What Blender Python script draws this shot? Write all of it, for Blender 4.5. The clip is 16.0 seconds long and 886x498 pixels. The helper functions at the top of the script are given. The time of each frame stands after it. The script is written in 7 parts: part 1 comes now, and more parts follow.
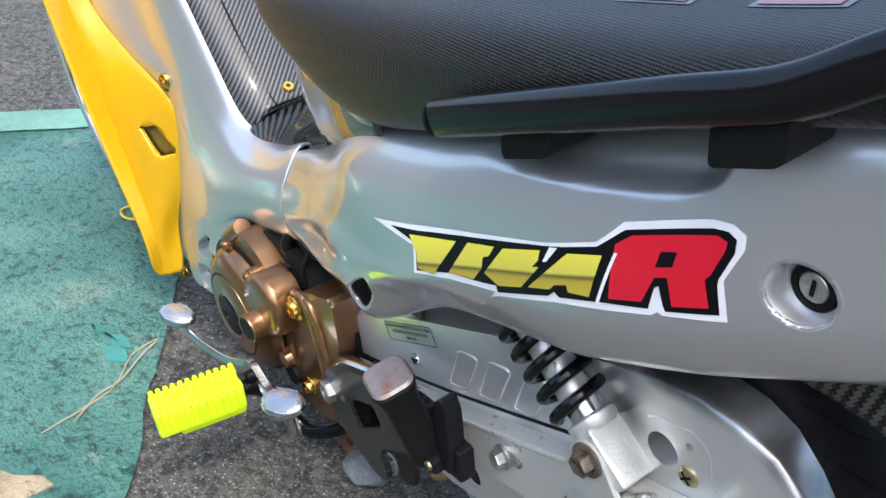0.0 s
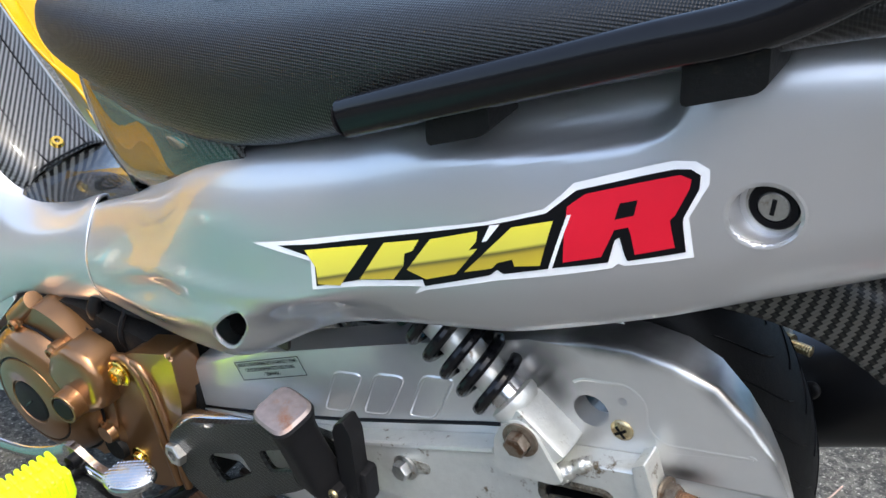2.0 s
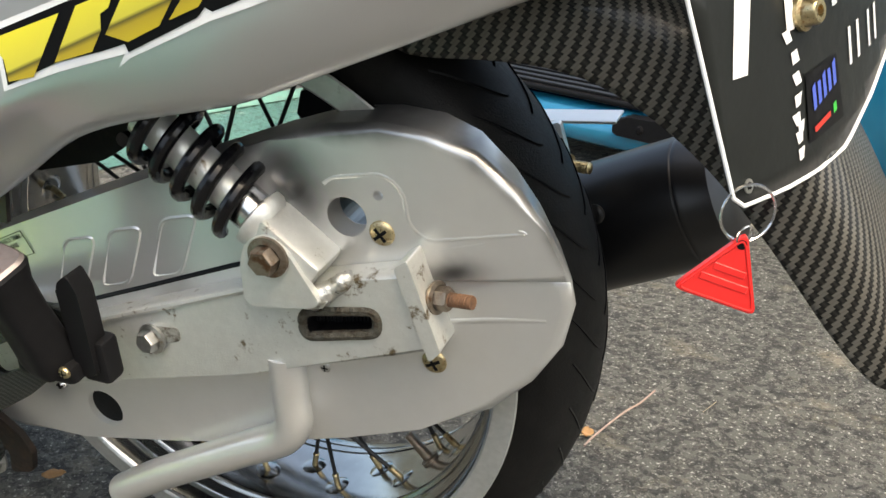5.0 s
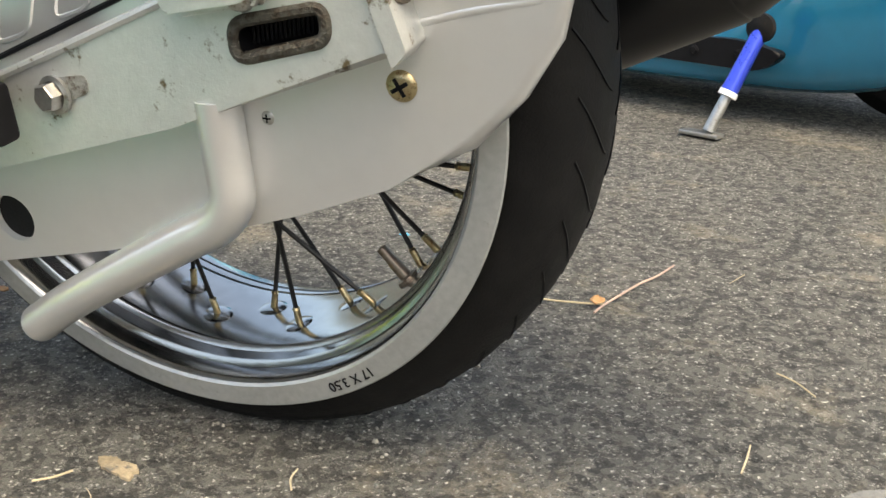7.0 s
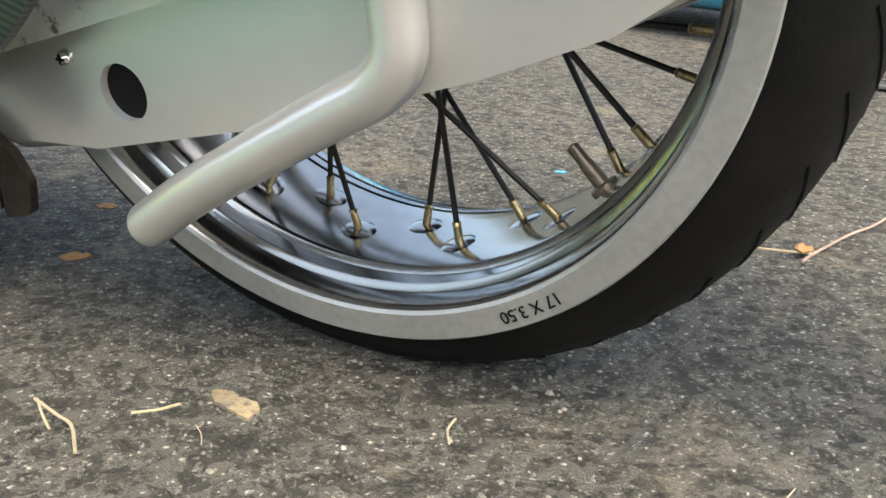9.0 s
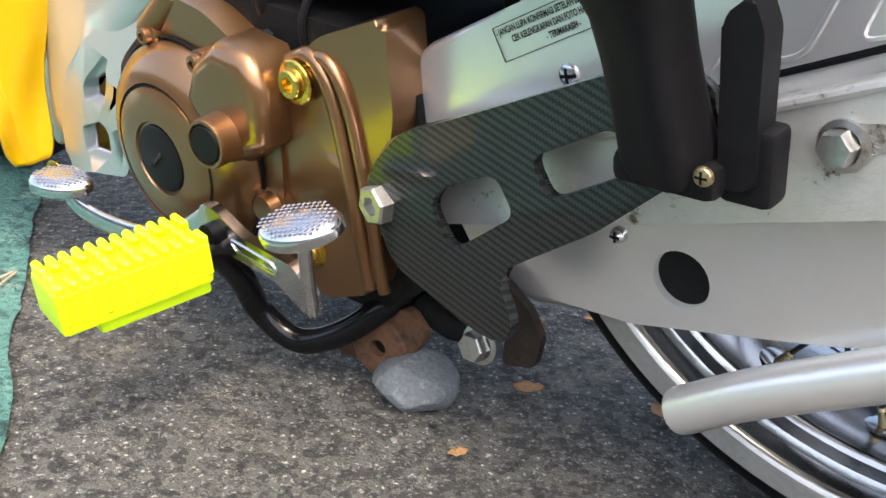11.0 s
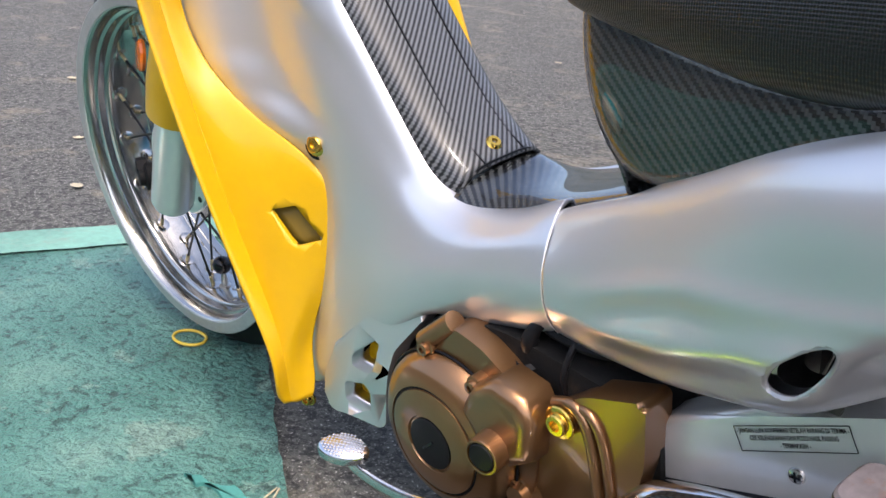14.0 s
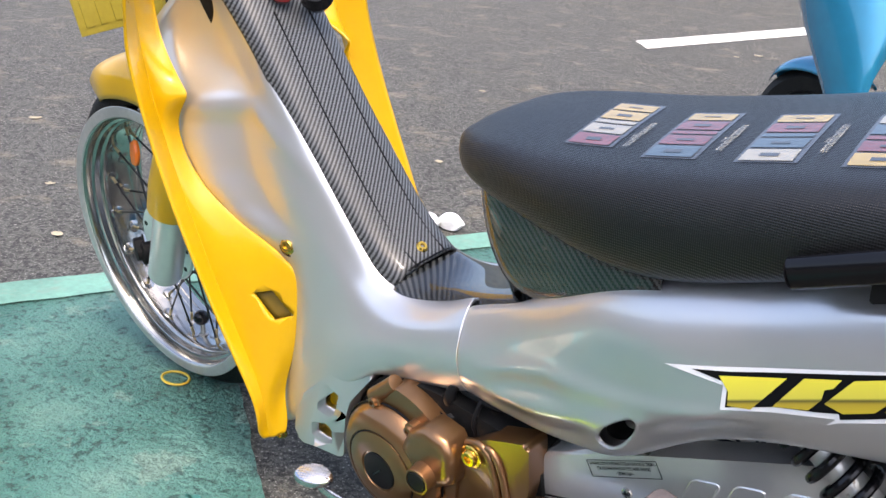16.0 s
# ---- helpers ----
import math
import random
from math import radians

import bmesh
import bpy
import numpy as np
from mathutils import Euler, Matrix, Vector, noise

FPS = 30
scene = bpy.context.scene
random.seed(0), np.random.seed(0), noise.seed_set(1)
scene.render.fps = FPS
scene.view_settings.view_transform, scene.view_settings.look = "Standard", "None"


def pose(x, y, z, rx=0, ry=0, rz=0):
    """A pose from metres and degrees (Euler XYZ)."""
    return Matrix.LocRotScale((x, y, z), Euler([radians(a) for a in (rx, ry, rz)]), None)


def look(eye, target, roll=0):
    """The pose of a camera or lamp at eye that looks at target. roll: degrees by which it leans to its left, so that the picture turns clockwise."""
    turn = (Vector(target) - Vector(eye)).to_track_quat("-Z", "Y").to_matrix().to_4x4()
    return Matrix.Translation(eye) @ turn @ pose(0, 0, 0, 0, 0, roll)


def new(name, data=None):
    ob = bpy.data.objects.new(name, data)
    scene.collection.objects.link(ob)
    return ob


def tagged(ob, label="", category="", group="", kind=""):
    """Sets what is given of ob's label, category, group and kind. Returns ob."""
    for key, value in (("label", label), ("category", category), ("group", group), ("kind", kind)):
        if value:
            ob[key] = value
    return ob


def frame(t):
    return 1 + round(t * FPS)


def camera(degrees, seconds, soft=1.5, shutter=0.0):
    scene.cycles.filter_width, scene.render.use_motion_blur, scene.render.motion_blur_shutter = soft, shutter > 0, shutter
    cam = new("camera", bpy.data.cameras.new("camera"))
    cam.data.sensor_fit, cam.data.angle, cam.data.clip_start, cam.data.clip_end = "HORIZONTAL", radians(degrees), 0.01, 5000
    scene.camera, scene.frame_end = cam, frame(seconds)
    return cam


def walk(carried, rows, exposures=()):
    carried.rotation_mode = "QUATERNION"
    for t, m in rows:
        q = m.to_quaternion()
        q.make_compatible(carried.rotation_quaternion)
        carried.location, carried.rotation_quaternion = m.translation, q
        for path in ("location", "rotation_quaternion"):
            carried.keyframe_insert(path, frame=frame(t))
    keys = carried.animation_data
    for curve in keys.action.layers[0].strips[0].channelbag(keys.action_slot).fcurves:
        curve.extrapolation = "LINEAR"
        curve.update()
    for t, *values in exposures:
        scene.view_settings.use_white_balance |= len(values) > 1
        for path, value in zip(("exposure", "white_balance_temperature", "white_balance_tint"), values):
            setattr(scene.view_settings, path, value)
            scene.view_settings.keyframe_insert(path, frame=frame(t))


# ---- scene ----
LEAN = 9.51  # the motorcycle leans to its left, degrees
EXPOSURES = [(0.0,1.74,6350,6.8),(2.5,1.92,6700,4.8),(5.0,1.88,8000,3.5),(7.5,2.1,8200,5.0),(8.5,2.06,8050,4.5),(9.2,2.22,7900,4.3),(10.0,2.62,7850,5.5),(11.2,2.1,7000,10),(12.5,1.58,6500,12.3),(14.0,1.73,6800,12.5),(16.0,1.80,6900,12.2)]
cam = camera(46.43, 16.0, soft=1.5)
PATH = [
    (0.0, (0.2743, -0.6183, 0.8037), (-0.4145, -0.0712, 0.3281), 3.37),
    (0.5, (0.2125, -0.6433, 0.7978), (-0.4424, -0.0431, 0.3386), 3.07),
    (1.0, (0.1710, -0.6612, 0.7803), (-0.4346, 0.0003, 0.3379), 2.84),
    (1.5, (0.1660, -0.6831, 0.7719), (-0.3825, 0.0315, 0.3376), 2.42),
    (2.0, (0.1665, -0.7242, 0.7631), (-0.3107, 0.0472, 0.3422), 2.04),
    (2.5, (0.1759, -0.7629, 0.7579), (-0.2493, 0.0512, 0.3623), 1.52),
    (3.0, (0.1945, -0.7886, 0.7351), (-0.1940, 0.0535, 0.3611), 1.28),
    (3.5, (0.2084, -0.7732, 0.7060), (-0.1668, 0.0797, 0.3431), 1.32),
    (4.0, (0.2169, -0.7332, 0.6623), (-0.1494, 0.1244, 0.3013), 1.26),
    (4.5, (0.2206, -0.7047, 0.6176), (-0.1408, 0.1558, 0.2586), 1.35),
    (5.0, (0.2184, -0.6832, 0.5694), (-0.1337, 0.1831, 0.2151), 1.55),
    (5.2, (0.2180, -0.6738, 0.5508), (-0.1330, 0.1918, 0.1939), 1.34),
    (7.3, (0.2043, -0.5898, 0.3392), (-0.1587, 0.2809, 0.0074), 0.46),
    (7.5, (0.1991, -0.5792, 0.3250), (-0.1658, 0.2901, -0.0085), 0.38),
    (8.0, (0.1790, -0.5554, 0.2930), (-0.1885, 0.3115, -0.0438), 0.44),
    (8.5, (0.1546, -0.5367, 0.2772), (-0.2335, 0.3208, -0.0604), 0.70),
    (9.0, (0.1167, -0.5152, 0.2696), (-0.3318, 0.3094, -0.0752), 1.08),
    (9.5, (0.0704, -0.5113, 0.2728), (-0.4334, 0.2802, -0.0731), 1.43),
    (10.0, (0.0346, -0.5170, 0.2861), (-0.5246, 0.2371, -0.0582), 1.18),
    (10.2, (0.0153, -0.5248, 0.2947), (-0.5614, 0.2161, -0.0495), 1.37),
    (12.3, (-0.1463, -0.6658, 0.4563), (-0.7770, 0.0277, 0.1081), 3.44),
    (12.5, (-0.1463, -0.6751, 0.4682), (-0.7842, 0.0139, 0.1243), 3.50),
    (13.0, (-0.1414, -0.6948, 0.5087), (-0.7933, -0.0176, 0.1674), 3.34),
    (13.5, (-0.1313, -0.7128, 0.5552), (-0.7909, -0.0432, 0.2138), 3.20),
    (14.0, (-0.1118, -0.7374, 0.6163), (-0.7747, -0.0710, 0.2782), 3.36),
    (14.5, (-0.0886, -0.7583, 0.6710), (-0.7539, -0.0962, 0.3377), 3.43),
    (15.0, (-0.0481, -0.8028, 0.7244), (-0.7115, -0.1416, 0.3997), 3.82),
    (15.5, (0.0074, -0.8652, 0.7820), (-0.6470, -0.1922, 0.4531), 3.70),
    (16.0, (0.0672, -0.9400, 0.8290), (-0.5442, -0.2337, 0.4834), 3.83),
]
walk(cam, [(t, look(eye, at, roll)) for t, eye, at, roll in PATH], EXPOSURES)

# ---- daylight ----
world = bpy.data.worlds.new("sky")
scene.world = world
world.use_nodes = True
wn = world.node_tree
sky = wn.nodes.new("ShaderNodeTexSky")
sky.sky_type, sky.sun_disc = "NISHITA", False
sky.sun_elevation, sky.sun_rotation = radians(62), radians(125)
sky.dust_density = 4.0
sky.air_density = 0.8
wn.nodes["Background"].inputs["Strength"].default_value = 0.15
wn.links.new(sky.outputs[0], wn.nodes["Background"].inputs["Color"])
sun = new("sun", bpy.data.lights.new("sun", "SUN"))
sun.data.energy, sun.data.angle, sun.data.color = 0.38, radians(6), (1.0, 0.99, 0.97)
sun.matrix_world = look((1.065, -0.746, 2.72), (0, 0, 0))

# ---- helpers for meshes ----
from mathutils.bvhtree import BVHTree


def spline(pts, n=8, closed=False):
    """Points on a smooth curve through pts."""
    pts = [Vector(p) for p in pts]
    out, k = [], len(pts)
    for i in range(k if closed else k - 1):
        if closed:
            a, b, c, d = pts[(i - 1) % k], pts[i], pts[(i + 1) % k], pts[(i + 2) % k]
        else:
            a, b, c, d = pts[max(i - 1, 0)], pts[i], pts[i + 1], pts[min(i + 2, k - 1)]
        for j in range(n):
            t = j / n
            out.append(0.5 * (2 * b + (c - a) * t + (2 * a - 5 * b + 4 * c - d) * t * t + (3 * b - a - 3 * c + d) * t ** 3))
    if not closed:
        out.append(pts[-1])
    return out


def rounded(pts, r, n=5):
    """A closed 2D outline with its corners rounded."""
    out, k = [], len(pts)
    for i in range(k):
        a, b, c = Vector(pts[i - 1]), Vector(pts[i]), Vector(pts[(i + 1) % k])
        u, v = (a - b), (c - b)
        q = min(r, 0.45 * u.length, 0.45 * v.length)
        p0, p1 = b + u.normalized() * q, b + v.normalized() * q
        for j in range(n + 1):
            t = j / n
            out.append(tuple((1 - t) ** 2 * p0 + 2 * t * (1 - t) * b + t * t * p1))
    return out


def ellipse(cx, cz, rx, rz, turn=0.0, n=28):
    c, s = math.cos(radians(turn)), math.sin(radians(turn))
    return [(cx + c * rx * math.cos(a) - s * rz * math.sin(a), cz + s * rx * math.cos(a) + c * rz * math.sin(a)) for a in (2 * math.pi * i / n for i in range(n))]


def part(name, bm, material, parent=None, label="", flat=False, sharp=35, even=True):
    """Links a bmesh as ONE mesh object under a thing or a part."""
    me = bpy.data.meshes.new(name)
    bmesh.ops.recalc_face_normals(bm, faces=bm.faces)
    if not flat:
        for f in bm.faces:
            f.smooth = True
        for e in bm.edges:
            if len(e.link_faces) == 2 and e.calc_face_angle(0) > radians(sharp):
                e.smooth = False
    bm.to_mesh(me)
    bm.free()
    for m in material if isinstance(material, (list, tuple)) else [material]:
        me.materials.append(m)
    ob = new(name, me)
    if even and not flat:
        ob.modifiers.new("even_normals", "WEIGHTED_NORMAL").keep_sharp = True
    ob.parent = parent
    if label:
        ob["label"] = label
    return ob


def shared(name, ob, m, parent=None):
    """Another object on the mesh of ob."""
    o = new(name, ob.data)
    o.parent, o.matrix_basis = parent, m
    return o


def sheet(rows, closed=False):
    """A bmesh of quads through rows of points of one length."""
    bm = bmesh.new()
    vs = [[bm.verts.new(p) for p in row] for row in rows]
    for a, b in zip(vs, vs[1:]):
        k = len(a)
        for j in range(k if closed else k - 1):
            bm.faces.new((a[j], a[(j + 1) % k], b[(j + 1) % k], b[j]))
    return bm


def soft_panel(name, rows, material, parent, label="", thick=0.003, sub=2, offset=0.0, closed=False):
    """A panel with rounded form: a cage of rows, smoothed, with thickness."""
    ob = part(name, sheet(rows, closed), material, parent, label, sharp=180, even=False)
    m = ob.modifiers.new("smooth", "SUBSURF")
    m.levels = m.render_levels = sub
    if thick:
        m = ob.modifiers.new("thickness", "SOLIDIFY")
        m.thickness, m.offset = thick, offset
    return ob


def settle(ob):
    """Turns the modifiers of ob into plain mesh."""
    dg = bpy.context.evaluated_depsgraph_get()
    dg.update()
    me = bpy.data.meshes.new_from_object(ob.evaluated_get(dg))
    ob.modifiers.clear()
    ob.data = me
    return ob


def cut(ob, cutters, even=True):
    """Cuts the bmeshes out of ob, through and through."""
    tools = []
    ob.modifiers.clear()
    for bm in cutters:
        t = part("cutter", bm, [], even=False)
        t.parent = ob.parent
        m = ob.modifiers.new("cut", "BOOLEAN")
        m.operation, m.object, m.solver, m.use_self = "DIFFERENCE", t, "EXACT", True
        tools.append(t)
    settle(ob)
    for t in tools:
        bpy.data.objects.remove(t)
    if even:
        ob.modifiers.new("even_normals", "WEIGHTED_NORMAL").keep_sharp = True
    return ob


def prism(outline, y0, y1, bevel=0.0, seg=2, both=False):
    """An outline in x and z, drawn out along y; bevel rounds the edge at y0."""
    bm = bmesh.new()
    a = [bm.verts.new((x, y0, z)) for x, z in outline]
    b = [bm.verts.new((x, y1, z)) for x, z in outline]
    fa = bm.faces.new(a)
    fb = bm.faces.new(b[::-1])
    k = len(a)
    for i in range(k):
        bm.faces.new((a[i], b[i], b[(i + 1) % k], a[(i + 1) % k]))
    if bevel:
        edges = list(fa.edges) + (list(fb.edges) if both else [])
        bmesh.ops.bevel(bm, geom=edges, offset=bevel, segments=seg, profile=0.5, affect="EDGES", clamp_overlap=True)
    return bm


def aim(axis):
    """A turn that brings z onto the axis."""
    return Vector(axis).to_track_quat("Z", "Y").to_matrix().to_4x4()


def lathe(profile, origin=(0, 0, 0), axis=(0, -1, 0), seg=40, closed=False, bm=None):
    """A profile of (radius, height along axis), turned round the axis."""
    m = Matrix.Translation(origin) @ aim(axis)
    bm = bm or bmesh.new()
    rings = []
    for r, h in profile:
        if r < 1e-6:
            rings.append([bm.verts.new(m @ Vector((0, 0, h)))])
        else:
            rings.append([bm.verts.new(m @ Vector((r * math.cos(2 * math.pi * i / seg), r * math.sin(2 * math.pi * i / seg), h))) for i in range(seg)])
    for a, b in list(zip(rings, rings[1:])) + ([(rings[-1], rings[0])] if closed else []):
        for i in range(seg):
            j = (i + 1) % seg
            if len(a) == 1 and len(b) > 1:
                bm.faces.new((a[0], b[i], b[j]))
            elif len(b) == 1 and len(a) > 1:
                bm.faces.new((a[i], b[0], a[j]))
            elif len(a) > 1:
                bm.faces.new((a[i], b[i], b[j], a[j]))
    return bm


def tube(pts, r, seg=10, closed=False, smooth=6, flat=1.0, cap=True, bm=None):
    """A round bar along a smooth curve; r is a number or one for each point; flat squeezes it along y."""
    c = spline(pts, smooth, closed) if smooth else [Vector(p) for p in pts]
    k = len(c)
    radii = [r] * k if not isinstance(r, (list, tuple)) else [float(np.interp(i / (k - 1) * (len(r) - 1), range(len(r)), r)) for i in range(k)]
    bm = bm or bmesh.new()
    side, rings = None, []
    for i, p in enumerate(c):
        d = (c[(i + 1) % k] - c[i - 1]) if closed else (c[min(i + 1, k - 1)] - c[max(i - 1, 0)])
        d.normalize()
        if side is None:
            side = d.orthogonal().normalized()
        side = (side - d * side.dot(d)).normalized()
        up = d.cross(side)
        ring = []
        for j in range(seg):
            a = 2 * math.pi * j / seg
            o = (side * math.cos(a) + up * math.sin(a)) * radii[i]
            o.y *= flat
            ring.append(bm.verts.new(p + o))
        rings.append(ring)
    for a, b in list(zip(rings, rings[1:])) + ([(rings[-1], rings[0])] if closed else []):
        for j in range(seg):
            bm.faces.new((a[j], a[(j + 1) % seg], b[(j + 1) % seg], b[j]))
    if cap and not closed:
        bm.faces.new(rings[0])
        bm.faces.new(rings[-1][::-1])
    return bm


def block(x0, x1, y0, y1, z0, z1, bevel=0.0, seg=2, m=None, bm=None):
    new_bm = bmesh.new()
    bmesh.ops.create_cube(new_bm, size=1, matrix=Matrix.LocRotScale(((x0 + x1) / 2, (y0 + y1) / 2, (z0 + z1) / 2), None, (x1 - x0, y1 - y0, z1 - z0)))
    if bevel:
        bmesh.ops.bevel(new_bm, geom=new_bm.edges[:], offset=bevel, segments=seg, profile=0.5, affect="EDGES", clamp_overlap=True)
    if m:
        new_bm.transform(m)
    if bm:
        me = bpy.data.meshes.new("t")
        new_bm.to_mesh(me)
        new_bm.free()
        bm.from_mesh(me)
        bpy.data.meshes.remove(me)
        return bm
    return new_bm


def join(*bms):
    """Several bmeshes as one."""
    out = bmesh.new()
    for b in bms:
        me = bpy.data.meshes.new("t")
        b.to_mesh(me)
        b.free()
        out.from_mesh(me)
        bpy.data.meshes.remove(me)
    return out


def hex_head(r, h, flange=1.35, hole=0.0):
    """A hexagon head with a washer under it, on z."""
    bm = bmesh.new()
    lathe([(0, 0), (r * flange, 0), (r * flange, 0.0022), (r * 1.0, 0.003)], axis=(0, 0, 1), seg=24, bm=bm)
    b2 = lathe([(0, 0.001), (r, 0.001), (r, h - 0.0015), (r * 0.88, h)] + ([(r * 0.5, h), (r * 0.5, h - hole), (0, h - hole)] if hole else [(0, h)]), axis=(0, 0, 1), seg=6)
    return join(bm, b2)


def socket_head(r, h):
    """A round flanged head with a hexagon socket, on z."""
    return lathe([(0, 0), (r, 0), (r, h * 0.2), (r * 0.93, h * 0.32), (r * 0.7, h * 0.38), (r * 0.66, h * 0.85), (r * 0.58, h), (r * 0.34, h), (r * 0.32, h * 0.55), (0, h * 0.5)], axis=(0, 0, 1), seg=24)


def pan_head(r, h):
    """A domed screw head with a cross slot, on z."""
    bm = lathe([(0, 0), (r, 0), (r, h * 0.35), (r * 0.85, h * 0.75), (r * 0.5, h), (0, h * 1.02)], axis=(0, 0, 1), seg=20)
    return bm


def slot_bars(r, h):
    """The dark cross in a screw head."""
    return join(block(-r * 0.62, r * 0.62, -r * 0.13, r * 0.13, h * 0.75, h * 1.06), block(-r * 0.13, r * 0.13, -r * 0.62, r * 0.62, h * 0.75, h * 1.06))


def at(loc, axis=(0, -1, 0), spin=0.0):
    return Matrix.Translation(loc) @ aim(axis) @ pose(0, 0, 0, 0, 0, spin)


def moved(bm, m):
    bm.transform(m)
    return bm


class Skin:
    """The surface of an object in its parent's frame, to lay things onto it along y."""

    def __init__(self, ob):
        dg = bpy.context.evaluated_depsgraph_get()
        dg.update()
        me = ob.evaluated_get(dg).to_mesh()
        self.tree = BVHTree.FromPolygons([v.co.copy() for v in me.vertices], [tuple(p.vertices) for p in me.polygons])

    def y(self, x, z, start=-1.0):
        hit = self.tree.ray_cast(Vector((x, start, z)), Vector((0, 1, 0)))
        return hit[0].y if hit[0] else None

    def down(self, x, y, start=2.0):
        hit = self.tree.ray_cast(Vector((x, y, start)), Vector((0, 0, -1)))
        return hit[0].z if hit[0] else None


def inside(p, poly):
    x, z = p
    odd = False
    for i in range(len(poly)):
        (x0, z0), (x1, z1) = poly[i - 1], poly[i]
        if (z0 > z) != (z1 > z) and x < (x1 - x0) * (z - z0) / (z1 - z0) + x0:
            odd = not odd
    return odd


def fill(poly, step):
    """A flat outline cut into small pieces, so that it can be bent; a bmesh in x and y."""
    bm = bmesh.new()
    f = bm.faces.new([bm.verts.new((x, z, 0)) for x, z in poly])
    xs, zs = [p[0] for p in poly], [p[1] for p in poly]
    for lo, hi, no in ((min(xs), max(xs), (1, 0, 0)), (min(zs), max(zs), (0, 1, 0))):
        c = lo + step
        while c < hi:
            co = (c, 0, 0) if no[0] else (0, c, 0)
            bmesh.ops.bisect_plane(bm, geom=bm.verts[:] + bm.edges[:] + bm.faces[:], plane_co=co, plane_no=no)
            c += step
    bmesh.ops.triangulate(bm, faces=bm.faces[:])
    return bm


def sticker(name, poly, skin, lift, material, parent, label="", step=0.008):
    """A thin film on a curved side."""
    bm = fill(poly, step)
    for v in bm.verts:
        x, z = v.co.x, v.co.y
        y = skin.y(x, z)
        v.co = (x, (y if y is not None else -0.12) - lift, z)
    return part(name, bm, material, parent, label, even=False)

# ---- materials ----
def nodes_of(name):
    m = bpy.data.materials.new(name)
    m.use_nodes = True
    return m, m.node_tree.nodes, m.node_tree.links, m.node_tree.nodes["Principled BSDF"]


def tex(nt, kind, scale, detail=4.0, vec=None, rough=0.55):
    t = nt.nodes.new(kind)
    t.inputs["Scale"].default_value = scale
    if "Detail" in t.inputs:
        t.inputs["Detail"].default_value = detail
    if kind == "ShaderNodeTexNoise":
        t.inputs["Roughness"].default_value = rough
    if vec is None:
        vec = nt.nodes.new("ShaderNodeTexCoord").outputs["Object"]
    nt.links.new(vec, t.inputs["Vector"])
    return t


def ramp(nt, src, stops):
    r = nt.nodes.new("ShaderNodeValToRGB")
    e = r.color_ramp.elements
    while len(e) < len(stops):
        e.new(0.5)
    for el, (p, c) in zip(e, stops):
        el.position = p
        el.color = (c, c, c, 1) if isinstance(c, (int, float)) else (*c, 1)
    nt.links.new(src, r.inputs[0])
    return r.outputs[0]


def mixc(nt, fac, a, b, mode="MIX"):
    n = nt.nodes.new("ShaderNodeMix")
    n.data_type, n.blend_type = "RGBA", mode
    for s, v in ((n.inputs[0], fac), (n.inputs[6], a), (n.inputs[7], b)):
        if isinstance(v, (int, float)):
            s.default_value = v
        elif isinstance(v, tuple):
            s.default_value = (*v, 1)
        else:
            nt.links.new(v, s)
    return n.outputs[2]


def calc(nt, op, a, b=None, c=None):
    n = nt.nodes.new("ShaderNodeMath")
    n.operation = op
    for s, v in zip(n.inputs, (a, b, c)):
        if v is None:
            continue
        if isinstance(v, (int, float)):
            s.default_value = v
        else:
            nt.links.new(v, s)
    return n.outputs[0]


def dot(nt, vec, d):
    n = nt.nodes.new("ShaderNodeVectorMath")
    n.operation = "DOT_PRODUCT"
    nt.links.new(vec, n.inputs[0])
    n.inputs[1].default_value = d
    return n.outputs["Value"]


def bump(nt, height, strength, dist, to, base=None):
    b = nt.nodes.new("ShaderNodeBump")
    b.inputs["Strength"].default_value, b.inputs["Distance"].default_value = strength, dist
    nt.links.new(height, b.inputs["Height"])
    if base is not None:
        nt.links.new(base, b.inputs["Normal"])
    nt.links.new(b.outputs[0], to)
    return b.outputs[0]


